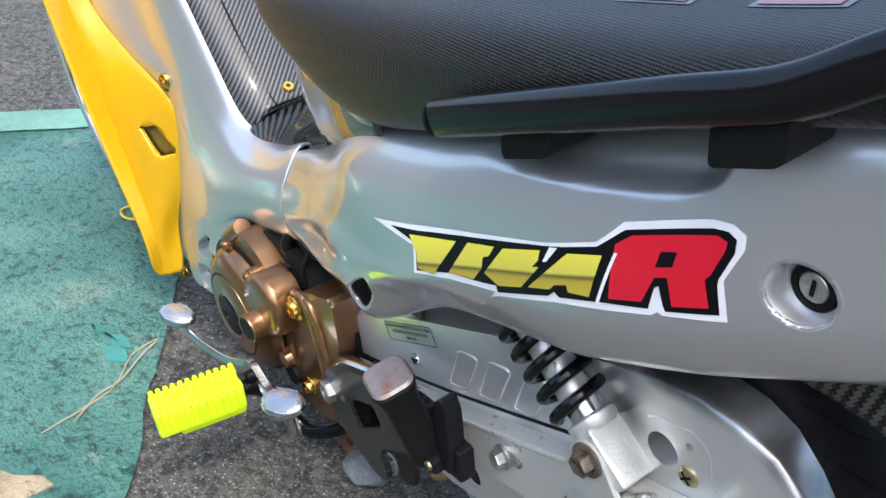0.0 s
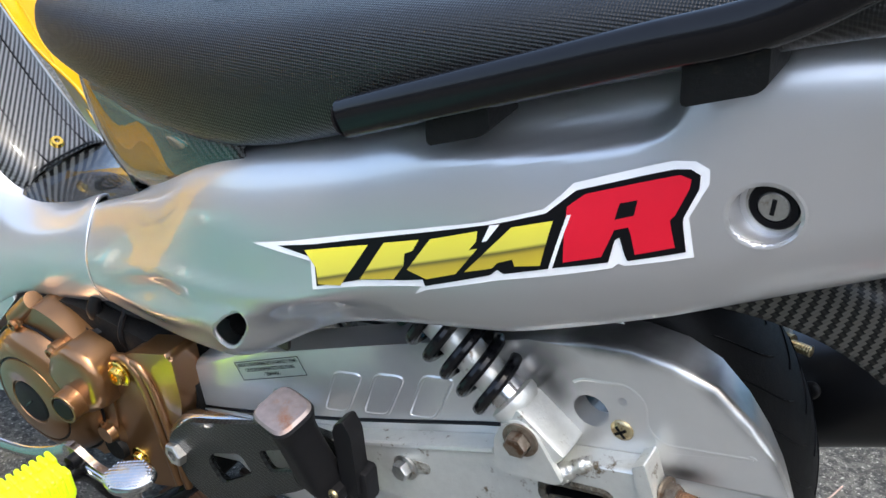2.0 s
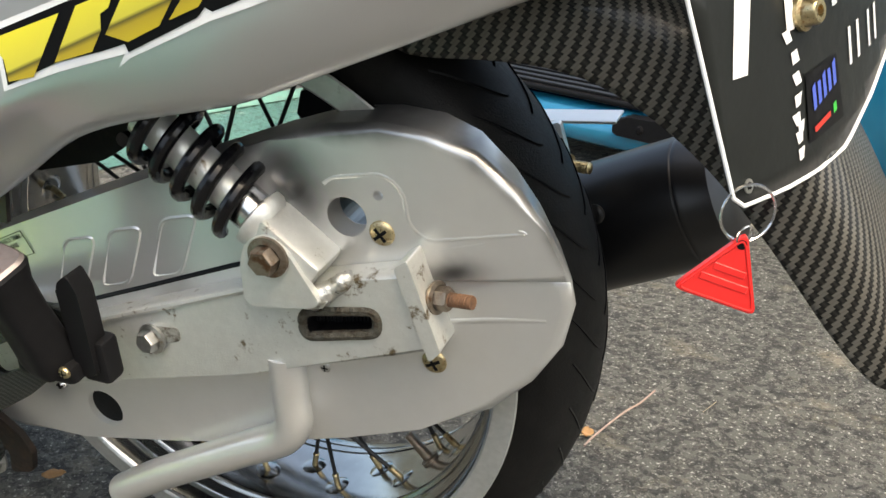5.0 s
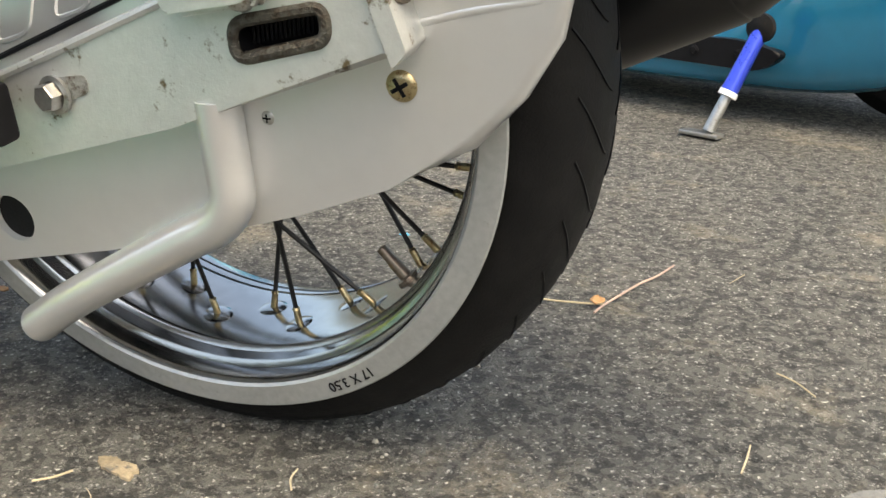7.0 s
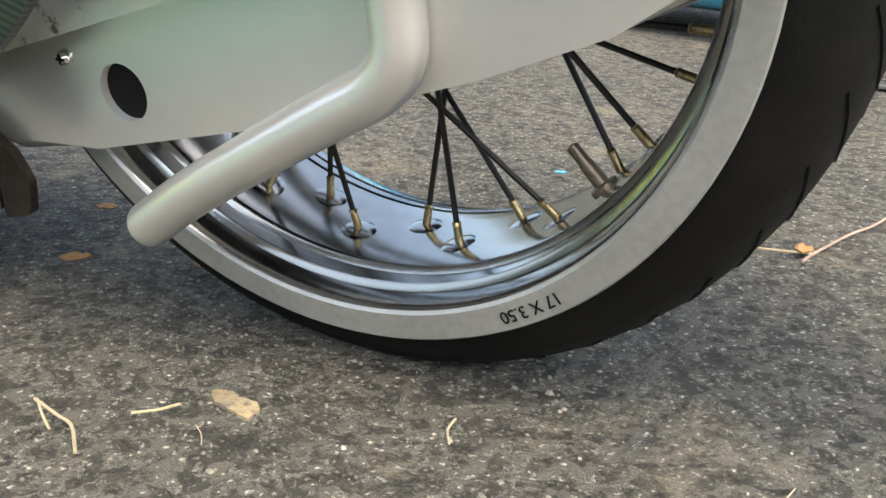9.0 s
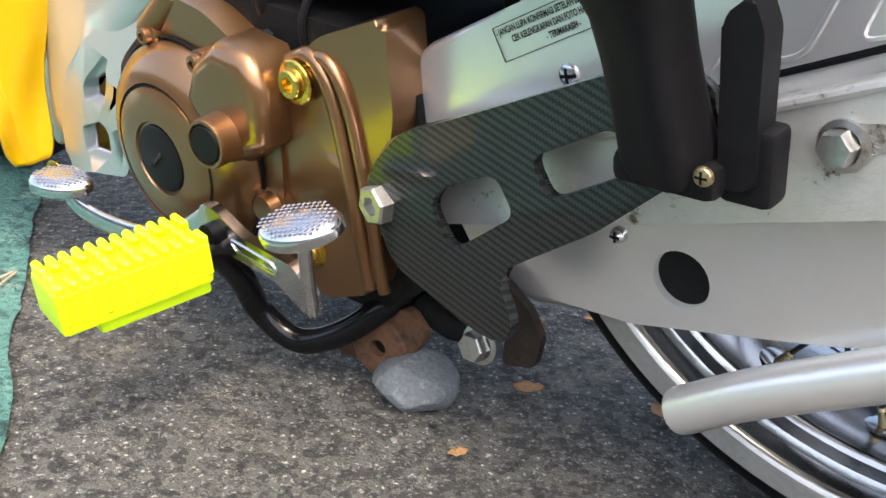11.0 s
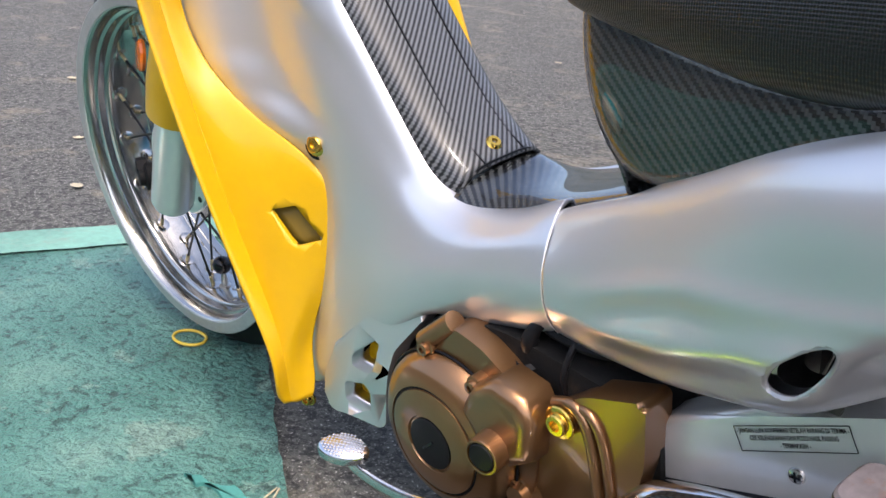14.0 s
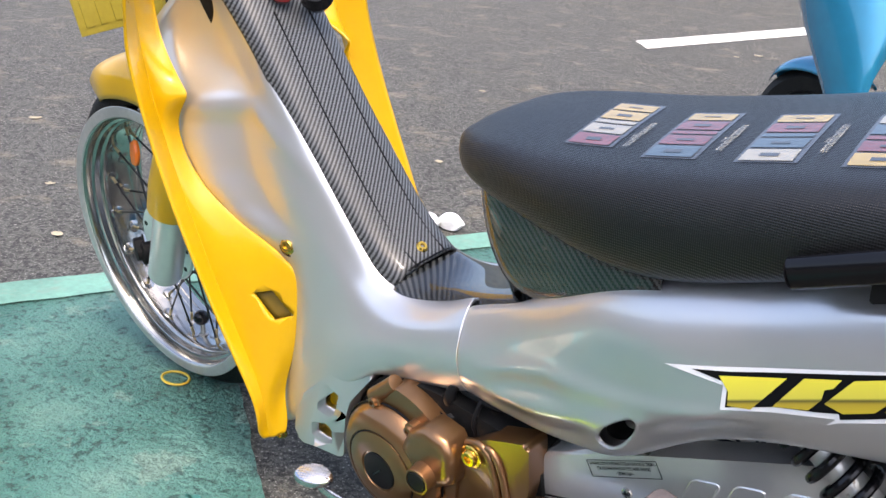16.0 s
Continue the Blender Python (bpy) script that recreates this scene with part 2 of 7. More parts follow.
def surface(name, col, rough=0.5, metal=0.0, coat=0.0, vary=0.12, scale=30.0, rvary=0.1, bumps=0.0, bscale=300.0, dirt=None, dirt_at=(0.58, 0.75), spec=0.5, coat_rough=0.03):
    """A surface with variation at two scales, fine relief and, where given, dirt in patches."""
    m, n, l, b = nodes_of(name)
    nt = m.node_tree
    big = tex(nt, "ShaderNodeTexNoise", scale * 0.22, 3.0)
    fine = tex(nt, "ShaderNodeTexNoise", scale * 4, 5.0)
    k = calc(nt, "ADD", calc(nt, "MULTIPLY", big.outputs[0], 0.6), calc(nt, "MULTIPLY", fine.outputs[0], 0.4))
    lo, hi = tuple(max(0.0, c * (1 - vary)) for c in col), tuple(min(1.0, c * (1 + vary)) for c in col)
    out = ramp(nt, k, [(0.35, lo), (0.65, hi)])
    if dirt:
        d = tex(nt, "ShaderNodeTexNoise", scale * 1.3, 8.0, rough=0.7)
        out = mixc(nt, ramp(nt, d.outputs[0], [(dirt_at[0], 0.0), (dirt_at[1], 1.0)]), out, dirt)
    l.new(out, b.inputs["Base Color"])
    l.new(calc(nt, "ADD", calc(nt, "MULTIPLY", fine.outputs[0], 2 * rvary), rough - rvary), b.inputs["Roughness"])
    b.inputs["Metallic"].default_value = metal
    b.inputs["Coat Weight"].default_value = coat
    b.inputs["Coat Roughness"].default_value = coat_rough
    b.inputs["Specular IOR Level"].default_value = spec
    if bumps:
        g = tex(nt, "ShaderNodeTexNoise", bscale, 6.0)
        bump(nt, g.outputs[0], bumps, 0.002, b.inputs["Normal"])
    return m


def weave(name, u, v, pitch, dark, light, rough=0.3, coat=1.0, relief=0.25, metal=0.0, coat_rough=0.04):
    """Twill cloth under clear coat: threads along u and v, two over and two under."""
    m, n, l, b = nodes_of(name)
    nt = m.node_tree
    co = n.new("ShaderNodeTexCoord").outputs["Object"]
    a = calc(nt, "MULTIPLY", dot(nt, co, u), 1 / pitch)
    c = calc(nt, "MULTIPLY", dot(nt, co, v), 1 / pitch)
    wob = tex(nt, "ShaderNodeTexNoise", 18.0, 2.0, co)
    c = calc(nt, "ADD", c, calc(nt, "MULTIPLY", wob.outputs[0], 0.8))
    s = calc(nt, "ADD", calc(nt, "FLOOR", a), calc(nt, "FLOOR", c))
    over = calc(nt, "LESS_THAN", calc(nt, "FLOORED_MODULO", s, 4.0), 2.0)
    across = calc(nt, "ABSOLUTE", calc(nt, "SUBTRACT", calc(nt, "FRACT", a), 0.5))
    along = calc(nt, "ABSOLUTE", calc(nt, "SUBTRACT", calc(nt, "FRACT", c), 0.5))
    h = calc(nt, "ADD", calc(nt, "MULTIPLY", over, calc(nt, "SUBTRACT", 0.5, across)), calc(nt, "MULTIPLY", calc(nt, "SUBTRACT", 1.0, over), calc(nt, "SUBTRACT", 0.5, along)))
    shade = calc(nt, "ADD", calc(nt, "MULTIPLY", over, 0.8), calc(nt, "MULTIPLY", h, 0.4))
    l.new(ramp(nt, shade, [(0.05, dark), (0.95, light)]), b.inputs["Base Color"])
    b.inputs["Roughness"].default_value = rough
    b.inputs["Metallic"].default_value = metal
    b.inputs["Coat Weight"].default_value = coat
    b.inputs["Coat Roughness"].default_value = coat_rough
    b.inputs["Specular IOR Level"].default_value = 0.2
    bump(nt, h, relief, pitch * 0.4, b.inputs["Normal"])
    return m


def leather(name):
    """Black vinyl with a pressed weave of fine lozenges."""
    m, n, l, b = nodes_of(name)
    nt = m.node_tree
    co = n.new("ShaderNodeTexCoord").outputs["Object"]
    p = 0.0019
    w = dot(nt, co, (0.0, 0.62, 0.78))
    a = calc(nt, "SINE", calc(nt, "MULTIPLY", calc(nt, "ADD", dot(nt, co, (1, 0, 0)), w), math.pi / p))
    c = calc(nt, "SINE", calc(nt, "MULTIPLY", calc(nt, "SUBTRACT", dot(nt, co, (1, 0, 0)), w), math.pi / p))
    h = calc(nt, "MULTIPLY", a, c)
    grain = tex(nt, "ShaderNodeTexNoise", 900.0, 3.0, co)
    big = tex(nt, "ShaderNodeTexNoise", 9.0, 4.0, co)
    k = calc(nt, "ADD", calc(nt, "MULTIPLY", h, 0.25), big.outputs[0])
    l.new(ramp(nt, k, [(0.25, (0.0035, 0.0036, 0.0039)), (0.85, (0.0100, 0.0100, 0.0102))]), b.inputs["Base Color"])
    l.new(calc(nt, "ADD", calc(nt, "MULTIPLY", grain.outputs[0], 0.12), 0.26), b.inputs["Roughness"])
    b.inputs["Specular IOR Level"].default_value = 0.42
    b.inputs["Coat Weight"].default_value, b.inputs["Coat Roughness"].default_value = 0.05, 0.3
    bump(nt, calc(nt, "ADD", h, calc(nt, "MULTIPLY", grain.outputs[0], 0.3)), 0.5, 0.0005, b.inputs["Normal"])
    return m


def wobbled(nt, co, scale, amount):
    """Coordinates shaken by noise, so that cells lose their regular edges."""
    t = tex(nt, "ShaderNodeTexNoise", scale, 3.0, co)
    v = nt.nodes.new("ShaderNodeVectorMath")
    v.operation = "MULTIPLY_ADD"
    nt.links.new(t.outputs["Color"], v.inputs[0])
    v.inputs[1].default_value = (amount, amount, amount)
    nt.links.new(co, v.inputs[2])
    return v.outputs[0]


def cells(nt, scale, vec):
    """Flat cells, for stones seen from above."""
    t = tex(nt, "ShaderNodeTexVoronoi", scale, vec=vec)
    t.voronoi_dimensions = "2D"
    return t


def road_surface(name):
    """Worn asphalt: grey and tan stones set in a dark, pitted binder, with sandy stains."""
    m, n, l, b = nodes_of(name)
    nt = m.node_tree
    co = n.new("ShaderNodeTexCoord").outputs["Object"]
    wob = wobbled(nt, co, 110.0, 0.007)
    stones = cells(nt, 120.0, wob)
    small = cells(nt, 340.0, wob)
    grit = tex(nt, "ShaderNodeTexNoise", 800.0, 3.0, co, 0.6)
    mid = tex(nt, "ShaderNodeTexNoise", 62.0, 6.0, co, 0.72)
    big = tex(nt, "ShaderNodeTexNoise", 2.2, 5.0, co)
    sand = tex(nt, "ShaderNodeTexNoise", 5.5, 10.0, co, 0.74)
    hue = n.new("ShaderNodeSeparateColor")
    l.new(stones.outputs["Color"], hue.inputs[0])
    hue2 = n.new("ShaderNodeSeparateColor")
    l.new(small.outputs["Color"], hue2.inputs[0])
    shades = [(0.0, (0.115, 0.12, 0.113)), (0.4, (0.205, 0.211, 0.195)), (0.8, (0.305, 0.307, 0.276)), (0.95, (0.40, 0.39, 0.335)), (1.0, (0.62, 0.61, 0.55))]
    stone_edge = ramp(nt, stones.outputs["Distance"], [(0.34, 1.0), (0.56, 0.22)])
    chip_edge = ramp(nt, small.outputs["Distance"], [(0.34, 1.0), (0.58, 0.30)])
    # flat stones stand out of the binder here and there; small chips fill the rest
    bare = ramp(nt, hue.outputs[2], [(0.60, 0.0), (0.66, 1.0)])
    large = mixc(nt, 1.0, ramp(nt, hue.outputs[0], shades), stone_edge, "MULTIPLY")
    fine = mixc(nt, 1.0, ramp(nt, hue2.outputs[1], shades), chip_edge, "MULTIPLY")
    col = mixc(nt, bare, fine, large)
    col = mixc(nt, 1.0, col, ramp(nt, grit.outputs[0], [(0.3, 0.75), (0.7, 1.4)]), "MULTIPLY")
    col = mixc(nt, ramp(nt, sand.outputs[0], [(0.54, 0.0), (0.66, 0.42)]), col, mixc(nt, grit.outputs[0], (0.28, 0.235, 0.16), (0.66, 0.58, 0.42)))
    pits = ramp(nt, mid.outputs[0], [(0.36, 1.0), (0.46, 0.0)])
    col = mixc(nt, calc(nt, "MULTIPLY", pits, 0.85), col, (0.022, 0.022, 0.021))
    col = mixc(nt, 0.8, col, ramp(nt, big.outputs[0], [(0.3, 0.85), (0.7, 1.0)]), "MULTIPLY")
    l.new(col, b.inputs["Base Color"])
    b.inputs["Roughness"].default_value = 0.75
    b.inputs["Specular IOR Level"].default_value = 0.4
    h = calc(nt, "ADD", calc(nt, "MULTIPLY", calc(nt, "MULTIPLY", stone_edge, bare), 0.35), calc(nt, "MULTIPLY", chip_edge, 0.16))
    h = calc(nt, "ADD", h, calc(nt, "MULTIPLY", mid.outputs[0], 1.6))
    bump(nt, h, 1.0, 0.010, b.inputs["Normal"])
    return m


def teal_paint(name):
    """Thick green road paint over coarse stones: dark hollows between them, pale worn tops and scuffed patches."""
    m, n, l, b = nodes_of(name)
    nt = m.node_tree
    co = n.new("ShaderNodeTexCoord").outputs["Object"]
    wob = wobbled(nt, co, 70.0, 0.010)
    stones = cells(nt, 105.0, wob)
    mid = tex(nt, "ShaderNodeTexNoise", 70.0, 6.0, co, 0.68)
    big = tex(nt, "ShaderNodeTexNoise", 4.5, 8.0, co, 0.62)
    pale = tex(nt, "ShaderNodeTexNoise", 11.0, 7.0, co, 0.62)
    grit = tex(nt, "ShaderNodeTexNoise", 420.0, 4.0, co, 0.65)
    col = ramp(nt, big.outputs[0], [(0.34, (0.052, 0.178, 0.145)), (0.45, (0.086, 0.245, 0.202)), (0.57, (0.128, 0.305, 0.254)), (0.68, (0.21, 0.38, 0.315))])
    col = mixc(nt, ramp(nt, pale.outputs[0], [(0.60, 0.0), (0.615, 0.6)]), col, (0.26, 0.385, 0.315))
    top = ramp(nt, stones.outputs["Distance"], [(0.10, 1.0), (0.40, 0.0)])
    col = mixc(nt, calc(nt, "MULTIPLY", top, 0.25), col, (0.21, 0.40, 0.335))
    worn = ramp(nt, big.outputs[0], [(0.44, 1.0), (0.62, 0.5)])
    pits = calc(nt, "MULTIPLY", ramp(nt, mid.outputs[0], [(0.39, 0.95), (0.47, 0.0)]), worn)
    col = mixc(nt, pits, col, (0.010, 0.050, 0.042))
    col = mixc(nt, ramp(nt, mid.outputs[0], [(0.70, 0.0), (0.74, 0.7)]), col, (0.17, 0.165, 0.14))
    col = mixc(nt, 1.0, col, ramp(nt, grit.outputs[0], [(0.3, 0.75), (0.7, 1.22)]), "MULTIPLY")
    l.new(col, b.inputs["Base Color"])
    l.new(ramp(nt, big.outputs[0], [(0.36, 0.30), (0.6, 0.55)]), b.inputs["Roughness"])
    h = calc(nt, "SUBTRACT", calc(nt, "MULTIPLY", mid.outputs[0], 1.3), calc(nt, "MULTIPLY", stones.outputs["Distance"], 0.5))
    bump(nt, h, 1.0, 0.012, b.inputs["Normal"])
    return m


def gold_letters(name):
    """Yellow film with a dark gold band."""
    m, n, l, b = nodes_of(name)
    nt = m.node_tree
    co = n.new("ShaderNodeTexCoord").outputs["Object"]
    h = calc(nt, "SUBTRACT", dot(nt, co, (0, 0, 1)), calc(nt, "MULTIPLY", dot(nt, co, (1, 0, 0)), 0.43))
    k = calc(nt, "MULTIPLY", calc(nt, "SUBTRACT", h, 0.565), 1 / 0.036)
    l.new(ramp(nt, k, [(0.0, (0.60, 0.46, 0.03)), (0.36, (0.42, 0.32, 0.03)), (0.44, (0.10, 0.085, 0.02)), (0.5, (0.62, 0.56, 0.07)), (1.0, (0.78, 0.70, 0.06))]), b.inputs["Base Color"])
    b.inputs["Roughness"].default_value, b.inputs["Coat Weight"].default_value = 0.35, 0.1
    return m


def pearl(name, yellow_tint=False):
    """Silver car paint with fine flakes under clear coat; tinted yellow where the mesh says so."""
    m, n, l, b = nodes_of(name)
    nt = m.node_tree
    co = n.new("ShaderNodeTexCoord").outputs["Object"]
    flakes = tex(nt, "ShaderNodeTexVoronoi", 2600.0, vec=co)
    big = tex(nt, "ShaderNodeTexNoise", 4.0, 3.0, co)
    hz = tex(nt, "ShaderNodeTexNoise", 60.0, 8.0, co, 0.7)
    col = ramp(nt, big.outputs[0], [(0.3, (0.57, 0.575, 0.59)), (0.7, (0.63, 0.634, 0.642))])
    col = mixc(nt, ramp(nt, hz.outputs[0], [(0.66, 0.0), (0.8, 0.25)]), col, (0.40, 0.39, 0.36))
    if yellow_tint:
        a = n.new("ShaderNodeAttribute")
        a.attribute_name = "yellow_tint"
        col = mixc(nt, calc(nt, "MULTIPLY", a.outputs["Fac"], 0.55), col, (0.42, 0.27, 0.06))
    l.new(col, b.inputs["Base Color"])
    b.inputs["Metallic"].default_value = 0.8
    l.new(calc(nt, "ADD", calc(nt, "MULTIPLY", flakes.outputs["Distance"], 0.14), 0.24), b.inputs["Roughness"])
    b.inputs["Coat Weight"].default_value, b.inputs["Coat Roughness"].default_value = 1.0, 0.02
    b.inputs["Coat IOR"].default_value = 1.62
    return m


def polished(name, col=(0.72, 0.72, 0.71), rough=0.12, axis=(0, 1, 0)):
    """Polished aluminium with fine scratches round the wheel and dull spots."""
    m, n, l, b = nodes_of(name)
    nt = m.node_tree
    a = tex(nt, "ShaderNodeTexNoise", 70.0, 8.0, rough=0.7)
    f = tex(nt, "ShaderNodeTexNoise", 420.0, 4.0)
    l.new(ramp(nt, a.outputs[0], [(0.3, tuple(c * 0.82 for c in col)), (0.6, col)]), b.inputs["Base Color"])
    l.new(calc(nt, "ADD", calc(nt, "MULTIPLY", a.outputs[0], 0.22), rough - 0.08), b.inputs["Roughness"])
    b.inputs["Metallic"].default_value = 1.0
    bump(nt, f.outputs[0], 0.06, 0.001, b.inputs["Normal"])
    return m


SILVER = pearl("silver_pearl_paint")
TINTED_SILVER = pearl("silver_paint_with_yellow_tint", True)
ALLOY = surface("satin_silver_paint", (0.73, 0.73, 0.715), 0.30, 0.68, 0.35, vary=0.03, scale=18, rvary=0.02, dirt=(0.30, 0.28, 0.24), dirt_at=(0.74, 0.9), coat_rough=0.12)
ARM = surface("chipped_silver_paint", (0.62, 0.63, 0.60), 0.36, 0.55, 0.2, vary=0.08, scale=40, rvary=0.08, bumps=0.2, bscale=400, dirt=(0.15, 0.11, 0.06), dirt_at=(0.59, 0.66), coat_rough=0.2)
YELLOW = surface("yellow_paint", (0.55, 0.315, 0.004), 0.30, 0.0, 0.35, vary=0.05, scale=12, rvary=0.05, coat_rough=0.08, spec=0.3)
BRONZE = surface("bronze_paint", (0.250, 0.128, 0.054), 0.29, 0.82, 0.6, vary=0.03, scale=22, rvary=0.02, dirt=(0.16, 0.09, 0.045), dirt_at=(0.70, 0.86), coat_rough=0.06)
# yellow of the inner panel with its shade put into the base colour
SHADED_YELLOW = surface("shaded_yellow_plastic", (0.16, 0.10, 0.012), 0.45, vary=0.1)
BLACK = surface("black_gloss_paint", (0.004, 0.004, 0.005), 0.20, 0.0, 0.12, vary=0.2, scale=25, rvary=0.06, spec=0.25)
MATT = surface("matt_black_paint", (0.009, 0.009, 0.010), 0.42, 0.0, 0.0, vary=0.25, scale=30, rvary=0.1, dirt=(0.025, 0.023, 0.021), dirt_at=(0.64, 0.85), spec=0.12)
DARK = surface("sooty_metal", (0.008, 0.008, 0.008), 0.7, 0.1, 0.0, vary=0.4, scale=30, dirt=(0.04, 0.03, 0.02), dirt_at=(0.58, 0.8), bumps=0.3, spec=0.2)
RUBBER = surface("tyre_rubber", (0.0065, 0.0065, 0.0065), 0.55, 0.0, 0.0, vary=0.25, scale=22, rvary=0.1, bumps=0.25, bscale=700, dirt=(0.015, 0.0145, 0.014), dirt_at=(0.5, 0.85), spec=0.2)
SEAT = leather("black_seat_vinyl")
RIM = polished("polished_alloy", (0.46, 0.455, 0.435), 0.14)
FLANGE = surface("dull_scratched_alloy", (0.45, 0.465, 0.45), 0.34, 0.55, vary=0.16, scale=50, rvary=0.1, bumps=0.12, bscale=220, dirt=(0.24, 0.23, 0.20), dirt_at=(0.62, 0.76))
CHROME = polished("worn_chrome", (0.66, 0.66, 0.67), 0.16)
STEEL = surface("zinc_steel", (0.46, 0.46, 0.44), 0.34, 0.9, vary=0.2, scale=90, rvary=0.1, dirt=(0.20, 0.13, 0.07), dirt_at=(0.56, 0.75))
GOLD = surface("gold_anodised", (0.72, 0.47, 0.10), 0.2, 1.0, vary=0.1, scale=60, rvary=0.05)
BRASS = surface("yellow_zinc_screw", (0.46, 0.38, 0.22), 0.3, 0.9, vary=0.15, scale=200, rvary=0.1, dirt=(0.22, 0.11, 0.04), dirt_at=(0.5, 0.68))
BOLTED = surface("stained_steel", (0.24, 0.20, 0.16), 0.38, 0.8, vary=0.3, scale=60, rvary=0.1, bumps=0.2, dirt=(0.12, 0.06, 0.03), dirt_at=(0.52, 0.66))
RUST = surface("rusty_steel", (0.15, 0.075, 0.04), 0.8, 0.2, vary=0.4, scale=60, bumps=0.4, dirt=(0.04, 0.035, 0.03), dirt_at=(0.5, 0.7))
MUFFLER = surface("satin_black_enamel", (0.009, 0.009, 0.010), 0.34, 0.0, 0.0, vary=0.2, scale=20, rvary=0.06, spec=0.4)
BRIGHT_WELD = surface("bright_weld", (0.60, 0.60, 0.56), 0.3, 0.8, vary=0.2, scale=60, bumps=0.6, bscale=300, dirt=(0.18, 0.14, 0.08), dirt_at=(0.55, 0.66))
SPOKE = surface("black_spoke", (0.012, 0.012, 0.012), 0.4, 0.3, vary=0.3, scale=80)
NEON = surface("neon_yellow_rubber", (0.66, 0.92, 0.01), 0.42, 0.0, 0.15, vary=0.06, scale=60, rvary=0.05, dirt=(0.36, 0.42, 0.03), dirt_at=(0.64, 0.85))
RED_TAG = surface("red_plastic", (0.62, 0.02, 0.02), 0.35, 0.0, 0.2, vary=0.06, scale=60)
WHITE = surface("white_film", (0.80, 0.81, 0.82), 0.35, 0.0, 0.15, vary=0.03, scale=30)
INK = surface("black_film", (0.005, 0.005, 0.006), 0.35, 0.0, 0.0, vary=0.1, scale=30, spec=0.12)
RED = surface("red_film", (0.62, 0.008, 0.028), 0.38, 0.0, 0.1, vary=0.04, scale=20, spec=0.3)
GOLDFILM = gold_letters("gold_film")
CARBON_TOP = weave("carbon_cloth_dull", (0.0, 1.0, 0.0), (0.6, 0.0, -0.8), 0.0017, (0.003, 0.004, 0.005), (0.13, 0.135, 0.142), 0.36, 0.35, 0.5, coat_rough=0.12)
CARBON_BOX = weave("carbon_gloss", (1.0, 0.3, 0.0), (0.0, 0.5, 1.0), 0.0024, (0.001, 0.0012, 0.0015), (0.050, 0.054, 0.054), 0.25, 0.9, 0.3, coat_rough=0.015)
CARBON_FENDER = weave("carbon_film", (0.75, 0.0, -0.66), (0.2, 1.0, 0.3), 0.0019, (0.003, 0.003, 0.003), (0.10, 0.095, 0.082), 0.42, 0.2, 0.5, coat_rough=0.1)
CARBON_BRACKET = weave("carbon_film_fine", (0.9, 0.0, 0.43), (-0.43, 0.3, 0.9), 0.0016, (0.004, 0.005, 0.005), (0.026, 0.029, 0.028), 0.32, 0.6, 0.4, coat_rough=0.06)
def black_faded(name, spots):
    """The satin silver paint with soft black fades at given places: x, z, two radii, strength."""
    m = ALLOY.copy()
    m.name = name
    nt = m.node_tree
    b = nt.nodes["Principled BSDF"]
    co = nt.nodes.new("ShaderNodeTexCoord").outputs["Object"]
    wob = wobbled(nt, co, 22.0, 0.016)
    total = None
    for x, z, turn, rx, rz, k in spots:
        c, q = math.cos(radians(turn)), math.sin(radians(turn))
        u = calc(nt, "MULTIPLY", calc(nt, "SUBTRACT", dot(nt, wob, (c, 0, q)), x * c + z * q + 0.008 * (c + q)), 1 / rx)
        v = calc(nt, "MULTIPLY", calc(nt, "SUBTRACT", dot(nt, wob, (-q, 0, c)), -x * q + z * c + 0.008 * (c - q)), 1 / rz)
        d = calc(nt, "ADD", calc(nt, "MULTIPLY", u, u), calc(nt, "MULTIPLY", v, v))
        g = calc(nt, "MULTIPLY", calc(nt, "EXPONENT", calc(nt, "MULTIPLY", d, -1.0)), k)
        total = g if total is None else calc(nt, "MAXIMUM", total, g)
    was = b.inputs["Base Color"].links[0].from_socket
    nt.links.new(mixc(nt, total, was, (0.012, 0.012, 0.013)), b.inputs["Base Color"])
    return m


# the fades along the top edge paint in the bevel's dark reflection
CASE_PAINT = black_faded("satin_silver_with_black_fade", [(-0.092, 0.396, 30, 0.026, 0.040, 0.97), (-0.150, 0.412, 22, 0.060, 0.012, 0.9), (-0.060, 0.442, 8, 0.075, 0.008, 0.85), (0.030, 0.432, -38, 0.050, 0.007, 0.75), (0.070, 0.398, -62, 0.040, 0.0065, 0.75), (0.008, 0.357, 15, 0.022, 0.008, 0.9), (-0.200, 0.300, 22, 0.020, 0.012, 0.35)])
ASPHALT = road_surface("worn_asphalt")
TEAL = teal_paint("worn_green_road_paint")

# ---- ground ----
def ground_sheet():
    """One sheet of road, fine near the motorcycle and reaching the horizon."""
    xs = [-400, -60, -12, -5] + [-3.5 + 0.05 * i for i in range(91)] + [2, 5, 12, 60, 400]
    ys = [-400, -60, -12, -4] + [-1.5 + 0.05 * i for i in range(81)] + [4, 8, 20, 60, 400]
    rows = []
    for x in xs:
        row = []
        for y in ys:
            near = max(0.0, 1 - max(abs(x + 0.8) / 3.2, abs(y - 0.5) / 2.6))
            row.append((x, y, 0.0018 * near * noise.noise(Vector((x * 4, y * 4, 0)))))
        rows.append(row)
    return part("ground", sheet(rows), ASPHALT)


tagged(ground_sheet(), kind="structure")


